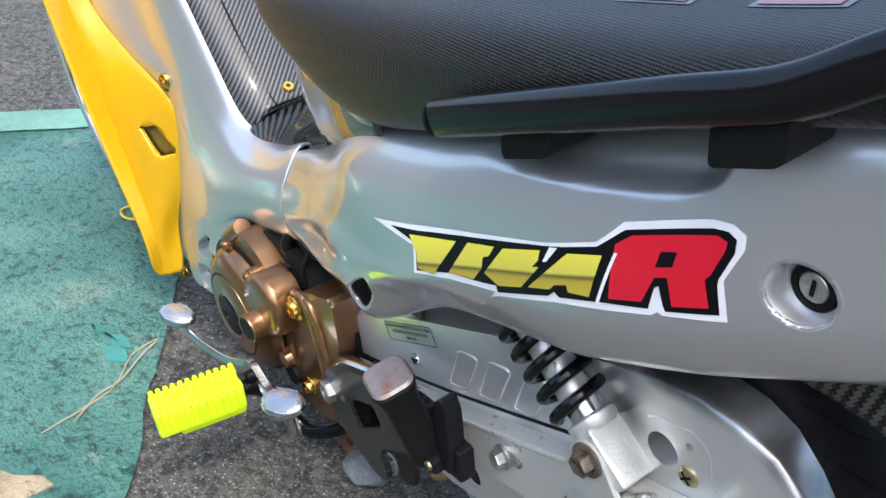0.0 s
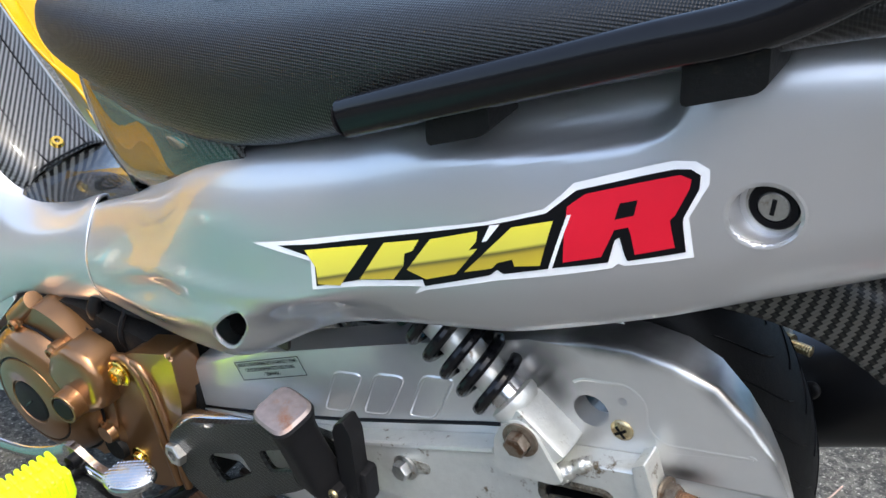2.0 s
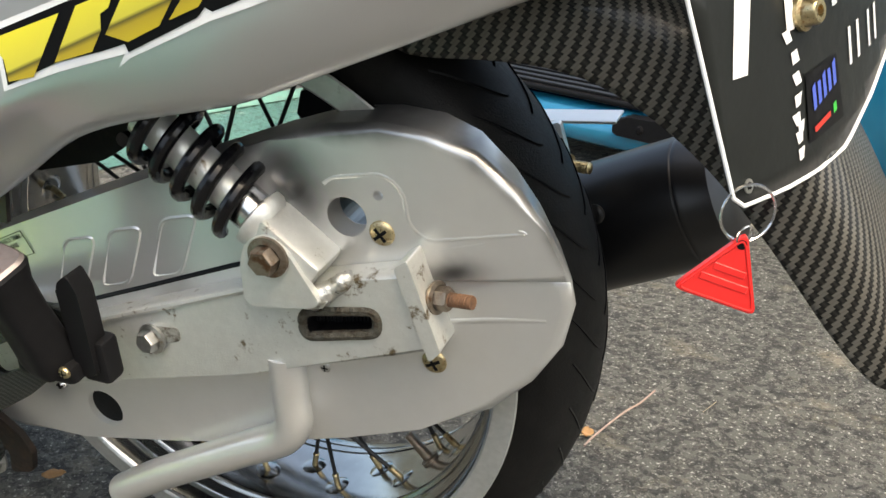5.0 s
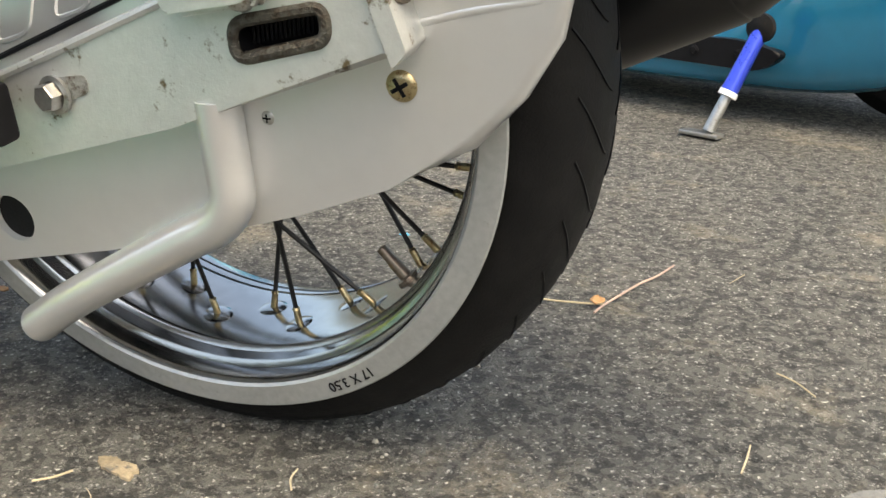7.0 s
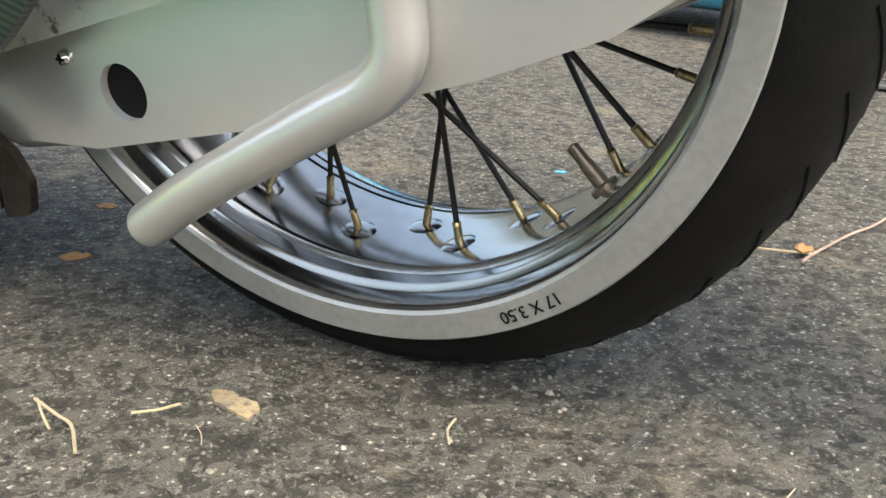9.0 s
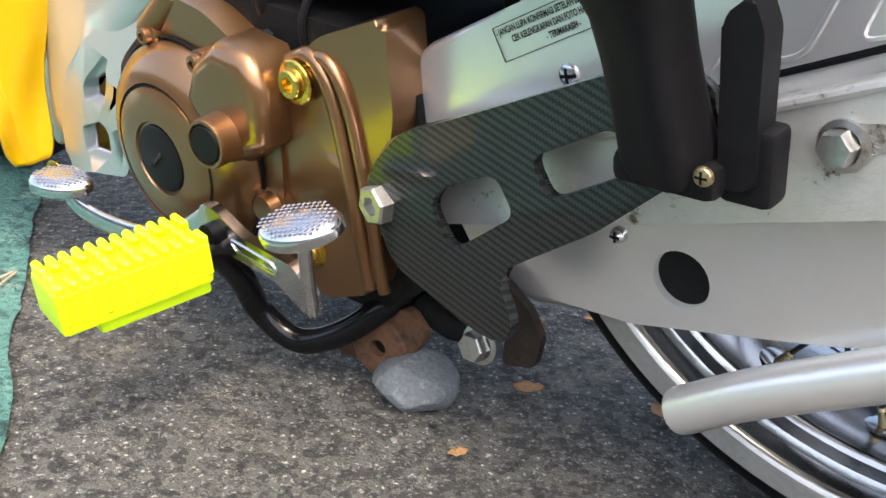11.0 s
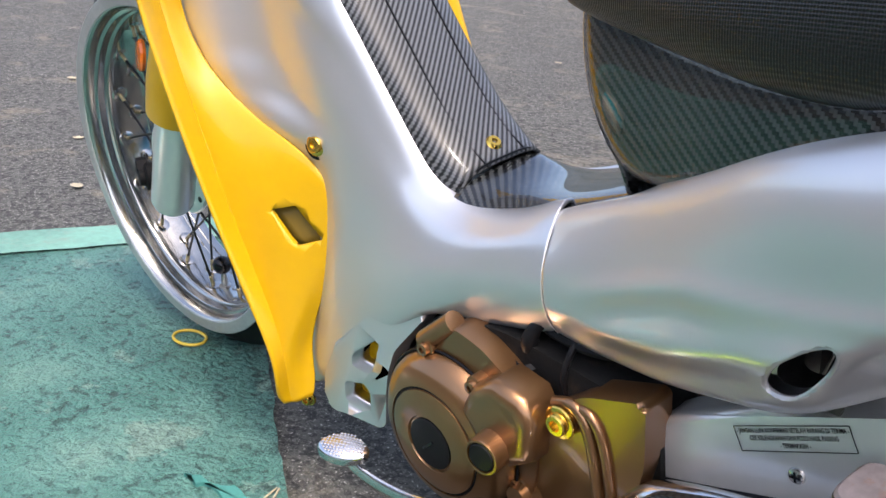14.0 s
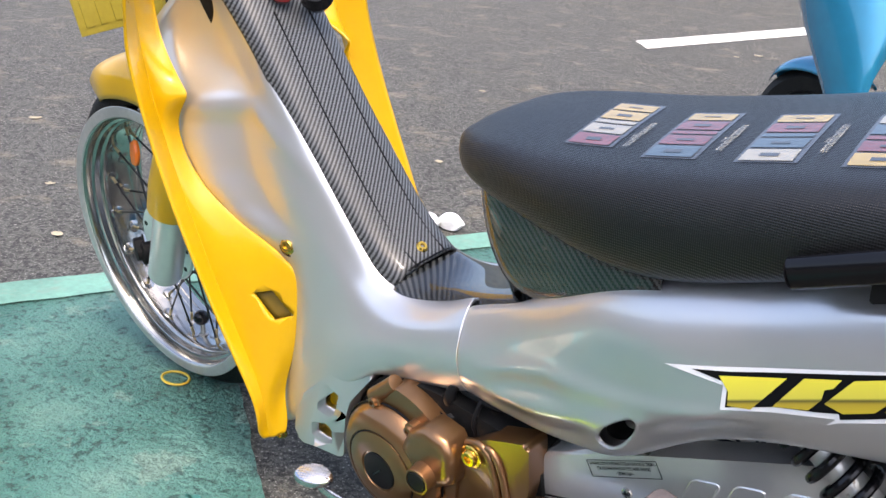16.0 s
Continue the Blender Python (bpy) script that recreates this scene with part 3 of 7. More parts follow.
def ragged(pts, step, amount, seed):
    """An outline with worn, uneven edges."""
    out, k = [], len(pts)
    for i in range(k):
        a, b = Vector((*pts[i], 0)), Vector((*pts[(i + 1) % k], 0))
        n = max(1, int((b - a).length / step))
        side = (b - a).normalized().cross(Vector((0, 0, 1)))
        for j in range(n):
            p = a.lerp(b, j / n)
            p += side * amount * (noise.noise(p * 14 + Vector((seed, 0, 0))) + 0.5 * noise.noise(p * 60 + Vector((seed, 9, 0))))
            out.append((p.x, p.y))
    return out


def slab(name, outline, z, thick, material, step=0.25):
    """A thin film of paint on the road."""
    bm = fill(outline, step)
    for v in bm.verts:
        v.co.z = z + 0.0018 * 0.6 * noise.noise(Vector((v.co.x * 4, v.co.y * 4, 0)))
    return part(name, bm, material)


bay = ragged([ (-1.76, 0.01), (-1.40, 0.90), (-1.00, 1.90), (-0.72, 1.80), (-1.14, 0.66), (-1.34, 0.10), (-1.216, 0.028), (-0.981, -0.118), (-0.812, -0.222), (-0.606, -0.342), (-0.40, -0.47), (-0.42, -1.25), (-2.26, -1.25)], 0.02, 0.006, 1.0)
tagged(slab("painted_bay", bay, 0.0042, 0.002, TEAL), kind="structure")
PALE_TEAL = surface("pale_green_road_paint", (0.14, 0.30, 0.24), 0.7, vary=0.25, scale=20, bumps=0.5, bscale=220, dirt=(0.20, 0.24, 0.20), dirt_at=(0.55, 0.75))
edge_strip = ragged([(-2.25, -1.23), (-1.755, 0.02), (-1.395, 0.91), (-1.005, 1.88), (-0.93, 1.85), (-1.31, 0.88), (-1.655, -0.01), (-2.14, -1.23)], 0.02, 0.005, 5.0)
tagged(slab("painted_edge_strip", edge_strip, 0.0082, 0.002, PALE_TEAL), kind="structure")
LINE = surface("white_road_paint", (0.62, 0.61, 0.56), 0.7, vary=0.1, scale=25, dirt=(0.25, 0.24, 0.22), dirt_at=(0.6, 0.75))
tagged(slab("lane_line", ragged([(-2.925, 4.00), (-2.63, 6.0), (-2.47, 5.6), (-2.745, 3.825)], 0.03, 0.008, 3.0), 0.004, 0.002, LINE), kind="structure")


def chip_mesh(kinds, n, spread, zmax, rng):
    """Loose stone chips on the road, as one mesh."""
    verts, faces = [], []
    for _ in range(n):
        x, y, s = spread(rng)
        k = rng.choice((5, 6))
        base = len(verts)
        turn = rng.uniform(0, 6.28)
        h = s * rng.uniform(0.25, 0.75)
        for lvl, sc in ((0, 1.0), (1, rng.uniform(0.45, 0.8))):
            for j in range(k):
                a = turn + 2 * math.pi * j / k + rng.uniform(-0.25, 0.25)
                r = s * sc * rng.uniform(0.75, 1.15)
                verts.append((x + r * math.cos(a), y + r * math.sin(a) * 0.8, (-0.0006 if lvl == 0 else h)))
        for j in range(k):
            faces.append((base + j, base + (j + 1) % k, base + k + (j + 1) % k, base + k + j))
        faces.append(tuple(base + k + j for j in range(k)))
    me = bpy.data.meshes.new("stone_chips")
    me.from_pydata(verts, [], faces)
    return me


def chips_material():
    m, n, l, b = nodes_of("loose_chips")
    nt = m.node_tree
    g = n.new("ShaderNodeNewGeometry")
    l.new(ramp(nt, g.outputs["Random Per Island"], [(0.0, (0.07, 0.072, 0.068)), (0.4, (0.12, 0.123, 0.114)), (0.8, (0.18, 0.182, 0.165)), (0.97, (0.25, 0.24, 0.205)), (1.0, (0.44, 0.43, 0.39))]), b.inputs["Base Color"])
    b.inputs["Roughness"].default_value = 0.85
    return m


def chips_near(rng):
    while True:
        x, y = (rng.uniform(-1.3, 0.6), rng.uniform(-0.4, 1.3)) if rng.random() < 0.4 else (rng.uniform(-0.65, 0.5), rng.uniform(-0.35, 0.55))
        if y < 0.35 or rng.random() < 0.45:
            if not inside((x, y), bay) or rng.random() < 0.06:
                return x, y, rng.uniform(0.0007, 0.0019) * (1.0 if rng.random() < 0.95 else 1.8)


chips = new("stone_chips", chip_mesh(1, 6000, chips_near, 0.003, random.Random(4)))
chips.data.materials.append(chips_material())
tagged(chips, "small grey and tan stone chips loose on the asphalt", "gravel", kind="stuff")


# unseen walls added to darken reflections, behind the camera and across the road
UNSEEN_WALL = surface("unseen_wall_grey", (0.16, 0.17, 0.15), 0.85, vary=0.25, scale=1.5, bumps=0.3, bscale=60, dirt=(0.08, 0.09, 0.07), dirt_at=(0.5, 0.7))
tagged(part("unseen_wall_north", block(-30, 30, 11.0, 11.3, -0.1, 3.0, 0.01), UNSEEN_WALL), kind="structure")
tagged(part("unseen_wall_south", block(-30, 30, -6.3, -6.0, -0.1, 1.7, 0.01), UNSEEN_WALL), kind="structure")

# ---- the motorcycle: root and body ----
bike = new("motorcycle")
bike.matrix_world = pose(0, 0, 0, LEAN, 0, 0)
tagged(bike, "silver and yellow step-through motorcycle leaning on its stand", "motorcycle")


def both_sides(ob):
    """The same panel on the right side too."""
    m = ob.modifiers.new("right_side", "MIRROR")
    m.use_axis = (False, True, False)
    m.use_clip = False
    return ob


# rear side cowl: x, lower half width, lower z, greatest half width, upper half width, shoulder z, crown half width and rise
COWL = [
    (-0.588, 0.088, 0.293, 0.100, 0.079, 0.385, 0.068, 0.401),
    (-0.555, 0.092, 0.292, 0.104, 0.086, 0.396, 0.072, 0.418),
    (-0.505, 0.096, 0.294, 0.113, 0.096, 0.412, 0.084, 0.441),
    (-0.455, 0.107, 0.303, 0.128, 0.112, 0.435, 0.100, 0.469),
    (-0.410, 0.122, 0.322, 0.141, 0.126, 0.462, 0.114, 0.498),
    (-0.372, 0.130, 0.334, 0.148, 0.135, 0.487, 0.121, 0.518),
    (-0.335, 0.124, 0.352, 0.151, 0.140, 0.506, 0.126, 0.534),
    (-0.300, 0.118, 0.374, 0.153, 0.143, 0.521, 0.128, 0.548),
    (-0.262, 0.124, 0.402, 0.154, 0.144, 0.537, 0.128, 0.560),
    (-0.215, 0.138, 0.432, 0.155, 0.145, 0.553, 0.128, 0.573),
    (-0.165, 0.140, 0.448, 0.155, 0.145, 0.568, 0.128, 0.598),
    (-0.105, 0.138, 0.461, 0.154, 0.144, 0.586, 0.130, 0.620),
    (-0.085, 0.137, 0.468, 0.153, 0.141, 0.592, 0.124, 0.630),
    (-0.040, 0.134, 0.487, 0.149, 0.136, 0.606, 0.120, 0.648),
    (-0.004, 0.128, 0.501, 0.143, 0.131, 0.619, 0.116, 0.662),
    (0.014, 0.123, 0.508, 0.139, 0.132, 0.630, 0.124, 0.670),
    (0.060, 0.106, 0.525, 0.126, 0.120, 0.648, 0.112, 0.684),
    (0.105, 0.092, 0.542, 0.110, 0.107, 0.662, 0.098, 0.686),
    (0.140, 0.086, 0.558, 0.098, 0.096, 0.674, 0.088, 0.696),
    (0.165, 0.080, 0.574, 0.092, 0.090, 0.684, 0.080, 0.708),
    (0.195, 0.068, 0.592, 0.082, 0.080, 0.698, 0.070, 0.722),
    (0.225, 0.054, 0.620, 0.068, 0.066, 0.712, 0.056, 0.734),
    (0.252, 0.034, 0.650, 0.048, 0.046, 0.722, 0.036, 0.742),
]


def cowl_row(s):
    """One section, from the lower edge up; the side has a crease that fades out towards the tail."""
    x, wb, zb, w, wt, zt, wc, zc = s
    h = zt - zb
    k = max(0.0, min(1.0, (-0.12 - x) / 0.16)) * max(0.0, min(1.0, (x + 0.60) / 0.06))
    low = 0.62 - 0.30 * k
    lean = 0.013 * max(0.0, 1 - (x + 0.588) / 0.1)
    row = [(x, -wb + 0.030, zb + 0.016), (x, -wb + 0.008, zb + 0.001), (x, -wb - 0.002, zb + 0.007), (x, -w * low - wb * (1 - low), zb + (0.16 + 0.04 * k) * h), (x, -w - 0.0015 * k, zb + (0.36 - 0.02 * k) * h), (x, -w - 0.001 * k, zb + (0.46 - 0.05 * k) * h),
            (x, -w + 0.001 + 0.004 * k, zb + 0.70 * h), (x, -wt - 0.002, zt - 0.006), (x, -wc - 0.004, zt * 0.35 + zc * 0.65), (x, -wc + 0.016, zc + 0.004), (x, -0.03, zc + 0.010)]
    if x < -0.46:
        row[-2:] = [(x, -wc + 0.006, zc - 0.004), (x, -wc + 0.010, zc - 0.016)]
    return [(px + lean * max(0.0, min(1.0, (zt - pz) / h)), py, pz) for px, py, pz in row]


cowl = soft_panel("rear_cowl", [cowl_row(s) for s in COWL], SILVER, bike, "pearl silver painted side cowl", 0.003, 3, 1.0)
settle(cowl)


def ease(a, b, v):
    """A soft step from 0 at a to 1 at b."""
    t = max(0.0, min(1.0, (v - a) / (b - a)))
    return t * t * (3 - 2 * t)


def mould(ob, push):
    """Moves each point of the left side along y by push(x, z)."""
    for v in ob.data.vertices:
        if v.co.y < -0.02:
            v.co.y += push(v.co.x, v.co.z)


def cowl_form(x, z):
    """The lip round the oval opening, and the hollow under the grab rail."""
    u, w = (x + 0.343) * 0.75 + (z - 0.378) * 0.66, -(x + 0.343) * 0.66 + (z - 0.378) * 0.75
    lip = -0.016 * math.exp(-(u / 0.040) ** 2 - ((w + 0.004) / 0.024) ** 2)
    low = float(np.interp(x, [-0.20, -0.10, -0.05, -0.012, 0.02], [0.570, 0.594, 0.607, 0.620, 0.632]))
    end = float(np.interp(z, [0.62, 0.632, 0.66], [-0.014, 0.000, 0.008]))
    full = -0.007 * math.exp(-((x + 0.30) / 0.08) ** 2 - ((z - 0.49) / 0.045) ** 2)
    crest = float(np.interp(x, [-0.55, -0.53, -0.47, -0.44, -0.397, -0.35, -0.31, -0.255, -0.18], [0.350, 0.360, 0.390, 0.404, 0.415, 0.427, 0.438, 0.456, 0.476]))
    d = z - crest
    fold = ease(-0.575, -0.50, x) * (1 - ease(-0.27, -0.19, x))
    ridge = fold * (-0.0028 * math.exp(-(d / 0.009) ** 2) + 0.0030 * math.exp(-((d + 0.021) / 0.011) ** 2) * (1 - ease(-0.43, -0.38, x)))
    return lip + full + ridge + 0.010 * ease(0.0, 0.009, z - low) * ease(0.0, 0.010, end - x) * ease(-0.20, -0.13, x)


mould(cowl, cowl_form)
whole_skin = Skin(cowl)
OVAL = [(-0.3655, 0.3715), (-0.3640, 0.3795), (-0.3560, 0.3935), (-0.3457, 0.4042), (-0.3358, 0.4122), (-0.3260, 0.4178), (-0.3202, 0.4172), (-0.3187, 0.4120), (-0.3236, 0.3988), (-0.3301, 0.3874), (-0.3372, 0.3775), (-0.3448, 0.3704), (-0.3532, 0.3674), (-0.3615, 0.3675)]
oval_line = [(p.x, p.y) for p in spline([(x, z, 0) for x, z in OVAL], 5, True)]
NOTCH = rounded([(-0.234, 0.408), (-0.180, 0.424), (-0.166, 0.432), (-0.175, 0.4405), (-0.200, 0.4385), (-0.222, 0.431), (-0.232, 0.421)], 0.007)
LAMP_HOLE = rounded([(0.1385, 0.594), (0.140, 0.604), (0.146, 0.613), (0.164, 0.637), (0.184, 0.658), (0.25, 0.703), (0.30, 0.72), (0.30, 0.50), (0.170, 0.50), (0.1665, 0.573), (0.152, 0.579), (0.143, 0.586)], 0.003)
cut(cowl, [prism(LAMP_HOLE, -0.3, -0.01), prism(oval_line, -0.3, -0.05), prism(NOTCH, -0.3, -0.05), lathe([(0, 0), (0.0172, 0), (0.0172, 0.1), (0, 0.1)], (0.0490, -0.06, 0.5910), (0, -1, 0))])
for p in cowl.data.polygons:
    p.use_smooth = True
skin = Skin(cowl)
# rolled edge round the oval opening, with the hollow's shade as a dark sleeve
ring = []
for x, z in oval_line[::2]:
    y = skin.y(x + (x + 0.345) * 0.06, z + (z - 0.383) * 0.06)
    ring.append((x, (y if y is not None else -0.14) + 0.002, z))
part("opening_edge", tube(ring, 0.0020, 8, True, 2), SILVER, cowl)
part("opening_shade", sheet([[(x, -0.130, z) for x, z in oval_line], [(x + 0.006, -0.108, z) for x, z in oval_line]], True), DARK, cowl)
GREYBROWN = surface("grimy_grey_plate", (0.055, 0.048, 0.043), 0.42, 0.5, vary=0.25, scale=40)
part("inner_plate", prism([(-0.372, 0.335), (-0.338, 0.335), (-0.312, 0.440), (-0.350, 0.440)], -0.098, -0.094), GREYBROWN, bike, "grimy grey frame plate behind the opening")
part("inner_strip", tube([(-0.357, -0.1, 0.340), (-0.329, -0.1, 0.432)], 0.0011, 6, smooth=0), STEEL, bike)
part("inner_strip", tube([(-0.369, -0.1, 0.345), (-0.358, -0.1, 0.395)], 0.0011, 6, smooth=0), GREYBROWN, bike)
part("inner_clip", block(-0.343, -0.334, -0.106, -0.098, 0.380, 0.392, 0.002), STEEL, bike)

# front cover round the frame: upper edge, bulge and lower edge, from the seam forward and up
FRONT = [
    ((-0.5875, -0.0715, 0.3985), (-0.5860, -0.0905, 0.373), (-0.5810, -0.1030, 0.335), (-0.5755, -0.0930, 0.2955)),
    ((-0.600, -0.0705, 0.3945), (-0.601, -0.0915, 0.368), (-0.599, -0.1025, 0.331), (-0.597, -0.0965, 0.291)),
    ((-0.628, -0.067, 0.384), (-0.634, -0.090, 0.358), (-0.645, -0.099, 0.318), (-0.662, -0.097, 0.277)),
    ((-0.668, -0.064, 0.372), (-0.682, -0.088, 0.345), (-0.700, -0.100, 0.315), (-0.715, -0.104, 0.273)),
    ((-0.708, -0.063, 0.373), (-0.730, -0.085, 0.345), (-0.745, -0.103, 0.300), (-0.752, -0.112, 0.240)),
    ((-0.740, -0.061, 0.393), (-0.770, -0.082, 0.362), (-0.800, -0.103, 0.285), (-0.815, -0.116, 0.195)),
    ((-0.756, -0.060, 0.411), (-0.789, -0.081, 0.378), (-0.825, -0.102, 0.285), (-0.856, -0.121, 0.142)),
    ((-0.772, -0.060, 0.430), (-0.808, -0.080, 0.395), (-0.845, -0.100, 0.300), (-0.893, -0.126, 0.118)),
    ((-0.808, -0.060, 0.480), (-0.845, -0.079, 0.437), (-0.870, -0.084, 0.372), (-0.897, -0.100, 0.225)),
    ((-0.846, -0.060, 0.535), (-0.887, -0.076, 0.486), (-0.910, -0.080, 0.425), (-0.925, -0.078, 0.355)),
    ((-0.885, -0.060, 0.590), (-0.930, -0.070, 0.535), (-0.963, -0.078, 0.468), (-0.975, -0.083, 0.418)),
    ((-0.922, -0.060, 0.643), (-0.965, -0.060, 0.585), (-1.005, -0.072, 0.530), (-1.035, -0.082, 0.480)),
    ((-0.960, -0.060, 0.690), (-1.005, -0.050, 0.645), (-1.040, -0.062, 0.598), (-1.070, -0.078, 0.560)),
    ((-1.010, -0.058, 0.750), (-1.050, -0.045, 0.710), (-1.085, -0.056, 0.672), (-1.110, -0.075, 0.640)),
]
rows = []
for k, (u, a, b_, d) in enumerate(FRONT):
    inset = (1.0, 0.9, 0.5, 0.2, 0.0)[min(k, 4)]
    u, a, b_, d = [(p[0], p[1] + inset * q, p[2]) for p, q in ((u, 0.0055), (a, 0.0035), (b_, 0.0012), (d, 0.0045))]
    u = (u[0], u[1] - 0.002, u[2] - float(np.interp(u[0], [-1.02, -0.74, -0.70, -0.62, -0.60], [0.018, 0.018, 0.008, 0.005, 0.0])))
    u2 = (u[0], u[1] + 0.014, u[2] + 0.004)
    rows.append([(u[0] - 0.002, u[1] + 0.022, u[2] - 0.010), u2, u, tuple(0.5 * (p + q) for p, q in zip(u, a)), a, tuple(0.5 * (p + q) for p, q in zip(a, b_)), b_, d, (d[0] - 0.02, d[1] + 0.016, d[2] - 0.006)])
front = both_sides(soft_panel("front_cover", rows, TINTED_SILVER, bike, "pearl silver cover round the frame tube", 0.003))


def cover_form(x, z):
    """A ridge beside the tunnel that turns off towards the shield, with a hollow above the turn."""
    along = float(np.interp(x, [-1.04, -0.93, -0.80, -0.72], [0.540, 0.556, 0.462, 0.368]))
    d = (z - along) * (0.95 if x < -0.93 else 0.78)
    fade = ease(-1.06, -1.0, x) * (1 - ease(-0.92, -0.80, x))
    return fade * (-0.0035 * math.exp(-(d / 0.012) ** 2) + 0.006 * ease(0.004, 0.04, d) * (1 - ease(-0.97, -0.90, x)))


front.modifiers["smooth"].levels = front.modifiers["smooth"].render_levels = 3
settle(front)
for v in front.data.vertices:
    rim = float(np.interp(v.co.z, [0.40, 0.43, 0.47, 0.53, 0.57, 0.60], [-0.945, -1.00, -1.03, -1.046, -1.025, -1.06]))
    flare = -0.032 * (1 - ease(-0.01, 0.105, v.co.x - rim)) * ease(0.33, 0.46, v.co.z) * (1 - ease(0.55, 0.64, v.co.z))
    v.co.y -= math.copysign(1.0, v.co.y) * (cover_form(v.co.x, v.co.z) + flare)
for p in front.data.polygons:
    p.use_smooth = True
# the seam between the covers
seam = []
for z in (0.2985, 0.310, 0.325, 0.340, 0.355, 0.368, 0.378, 0.387, 0.393):
    x = -0.5865 + 0.0130 * (0.385 - z) / 0.092
    y = whole_skin.y(x, z)
    if y is not None:
        seam.append((x - 0.0008, y - 0.0008, z))
part("cover_seam", tube(seam + [(-0.5885, -0.064, 0.4005)], 0.0005, 6), ALLOY, bike)

# slotted lower bracket of the front cover
BRACKET = rounded([(-0.722, 0.264), (-0.746, 0.227), (-0.759, 0.194), (-0.765, 0.165), (-0.769, 0.134), (-0.778, 0.126), (-0.829, 0.119), (-0.854, 0.113), (-0.868, 0.122), (-0.860, 0.158), (-0.834, 0.204), (-0.795, 0.240), (-0.758, 0.266), (-0.738, 0.274)], 0.008)
brk = part("front_bracket", prism(BRACKET, -0.1205, -0.100, 0.004, 3), TINTED_SILVER, bike, "silver slotted lower corner of the front cover")
mould(brk, lambda x, z: 0.024 * ease(0.222, 0.270, z))
cut(brk, [prism(rounded([(-0.813, 0.184), (-0.811, 0.198), (-0.777, 0.228), (-0.770, 0.222), (-0.772, 0.210), (-0.784, 0.186)], 0.005), -0.2, 0), prism(rounded([(-0.831, 0.137), (-0.828, 0.160), (-0.797, 0.170), (-0.788, 0.163), (-0.791, 0.139)], 0.005), -0.2, 0)])
bm = block(-0.835, -0.772, -0.098, -0.093, 0.120, 0.205, 0.002)
part("inner_yellow_panel", bm, YELLOW, bike)

# yellow leg shields: outer edge, fold, inner edge, from the top down
SHIELD = [
    ((-1.000, -0.165, 0.760), (-1.050, -0.132, 0.735), (-1.092, -0.085, 0.700)),
    ((-1.020, -0.166, 0.690), (-1.062, -0.132, 0.660), (-1.100, -0.083, 0.628)),
    ((-1.033, -0.167, 0.640), (-1.062, -0.130, 0.612), (-1.040, -0.088, 0.588)),
    ((-1.030, -0.167, 0.602), (-1.056, -0.131, 0.576), (-1.0215, -0.086, 0.5745)),
    ((-1.028, -0.167, 0.590), (-1.052, -0.132, 0.560), (-1.0120, -0.086, 0.5680)),
    ((-1.026, -0.167, 0.575), (-1.049, -0.132, 0.548), (-1.0205, -0.086, 0.5590)),
    ((-1.020, -0.167, 0.545), (-1.043, -0.133, 0.520), (-1.046, -0.087, 0.526)),
    ((-1.010, -0.168, 0.500), (-1.030, -0.134, 0.476), (-1.032, -0.087, 0.470)),
    ((-0.992, -0.168, 0.440), (-1.008, -0.136, 0.418), (-0.985, -0.086, 0.420)),
    ((-0.968, -0.167, 0.372), (-0.980, -0.138, 0.352), (-0.925, -0.084, 0.390)),
    ((-0.944, -0.165, 0.306), (-0.950, -0.140, 0.296), (-0.868, -0.086, 0.368)),
    ((-0.920, -0.163, 0.248), (-0.922, -0.142, 0.245), (-0.853, -0.090, 0.325)),
    ((-0.899, -0.161, 0.202), (-0.902, -0.143, 0.205), (-0.858, -0.100, 0.278)),
    ((-0.889, -0.161, 0.172), (-0.894, -0.146, 0.180), (-0.876, -0.115, 0.222)),
    ((-0.888, -0.162, 0.150), (-0.892, -0.147, 0.156), (-0.888, -0.121, 0.180)),
    ((-0.893, -0.160, 0.132), (-0.893, -0.147, 0.134), (-0.880, -0.125, 0.145)),
    ((-0.893, -0.154, 0.122), (-0.890, -0.145, 0.120), (-0.879, -0.132, 0.124)),
]
rows = []
for o, f, i in SHIELD:
    o, f, i = Vector(o), Vector(f), Vector(i)
    i.y -= 0.028 * ease(0.33, 0.46, i.z) * (1 - ease(0.55, 0.64, i.z))
    rows.append([o + Vector((-0.004, 0.004, -0.001)), o + Vector((0, -0.001, 0)), o.lerp(f, 0.5), f, f, f.lerp(i, 0.35) + Vector((0.002, -0.002, 0)), f.lerp(i, 0.7), i, i + Vector((0.003, 0.004, 0))])
shield = soft_panel("leg_shield", rows, YELLOW, bike, "yellow painted leg shield", 0.004, 2, 0.0)
settle(shield)
behind = Skin(shield)
rows = []
for k in range(5):
    row = []
    for j in range(5):
        x, z = -0.922 + 0.036 * k / 4 + 0.032 * j / 4, 0.321 + 0.010 * k / 4 - 0.036 * j / 4
        row.append((x, (behind.y(x, z) or -0.10) + 0.012, z))
    rows.append(row)
# the panel's shade is in its darkened yellow
back = part("window_backing", sheet(rows), SHADED_YELLOW, bike, "yellow panel behind the shield window, coloured as in shade")
back.modifiers.new("thickness", "SOLIDIFY").thickness = 0.002
cut(shield, [moved(prism(rounded([(-0.915, 0.324), (-0.889, 0.331), (-0.861, 0.299), (-0.886, 0.291)], 0.003), -0.3, 0.0), Matrix.Identity(4))])
for p in shield.data.polygons:
    p.use_smooth = True
shield2 = shared("leg_shield", shield, Matrix.Translation((0, 0.062, 0)) @ Matrix.Diagonal((1, -1, 1, 1)), bike)
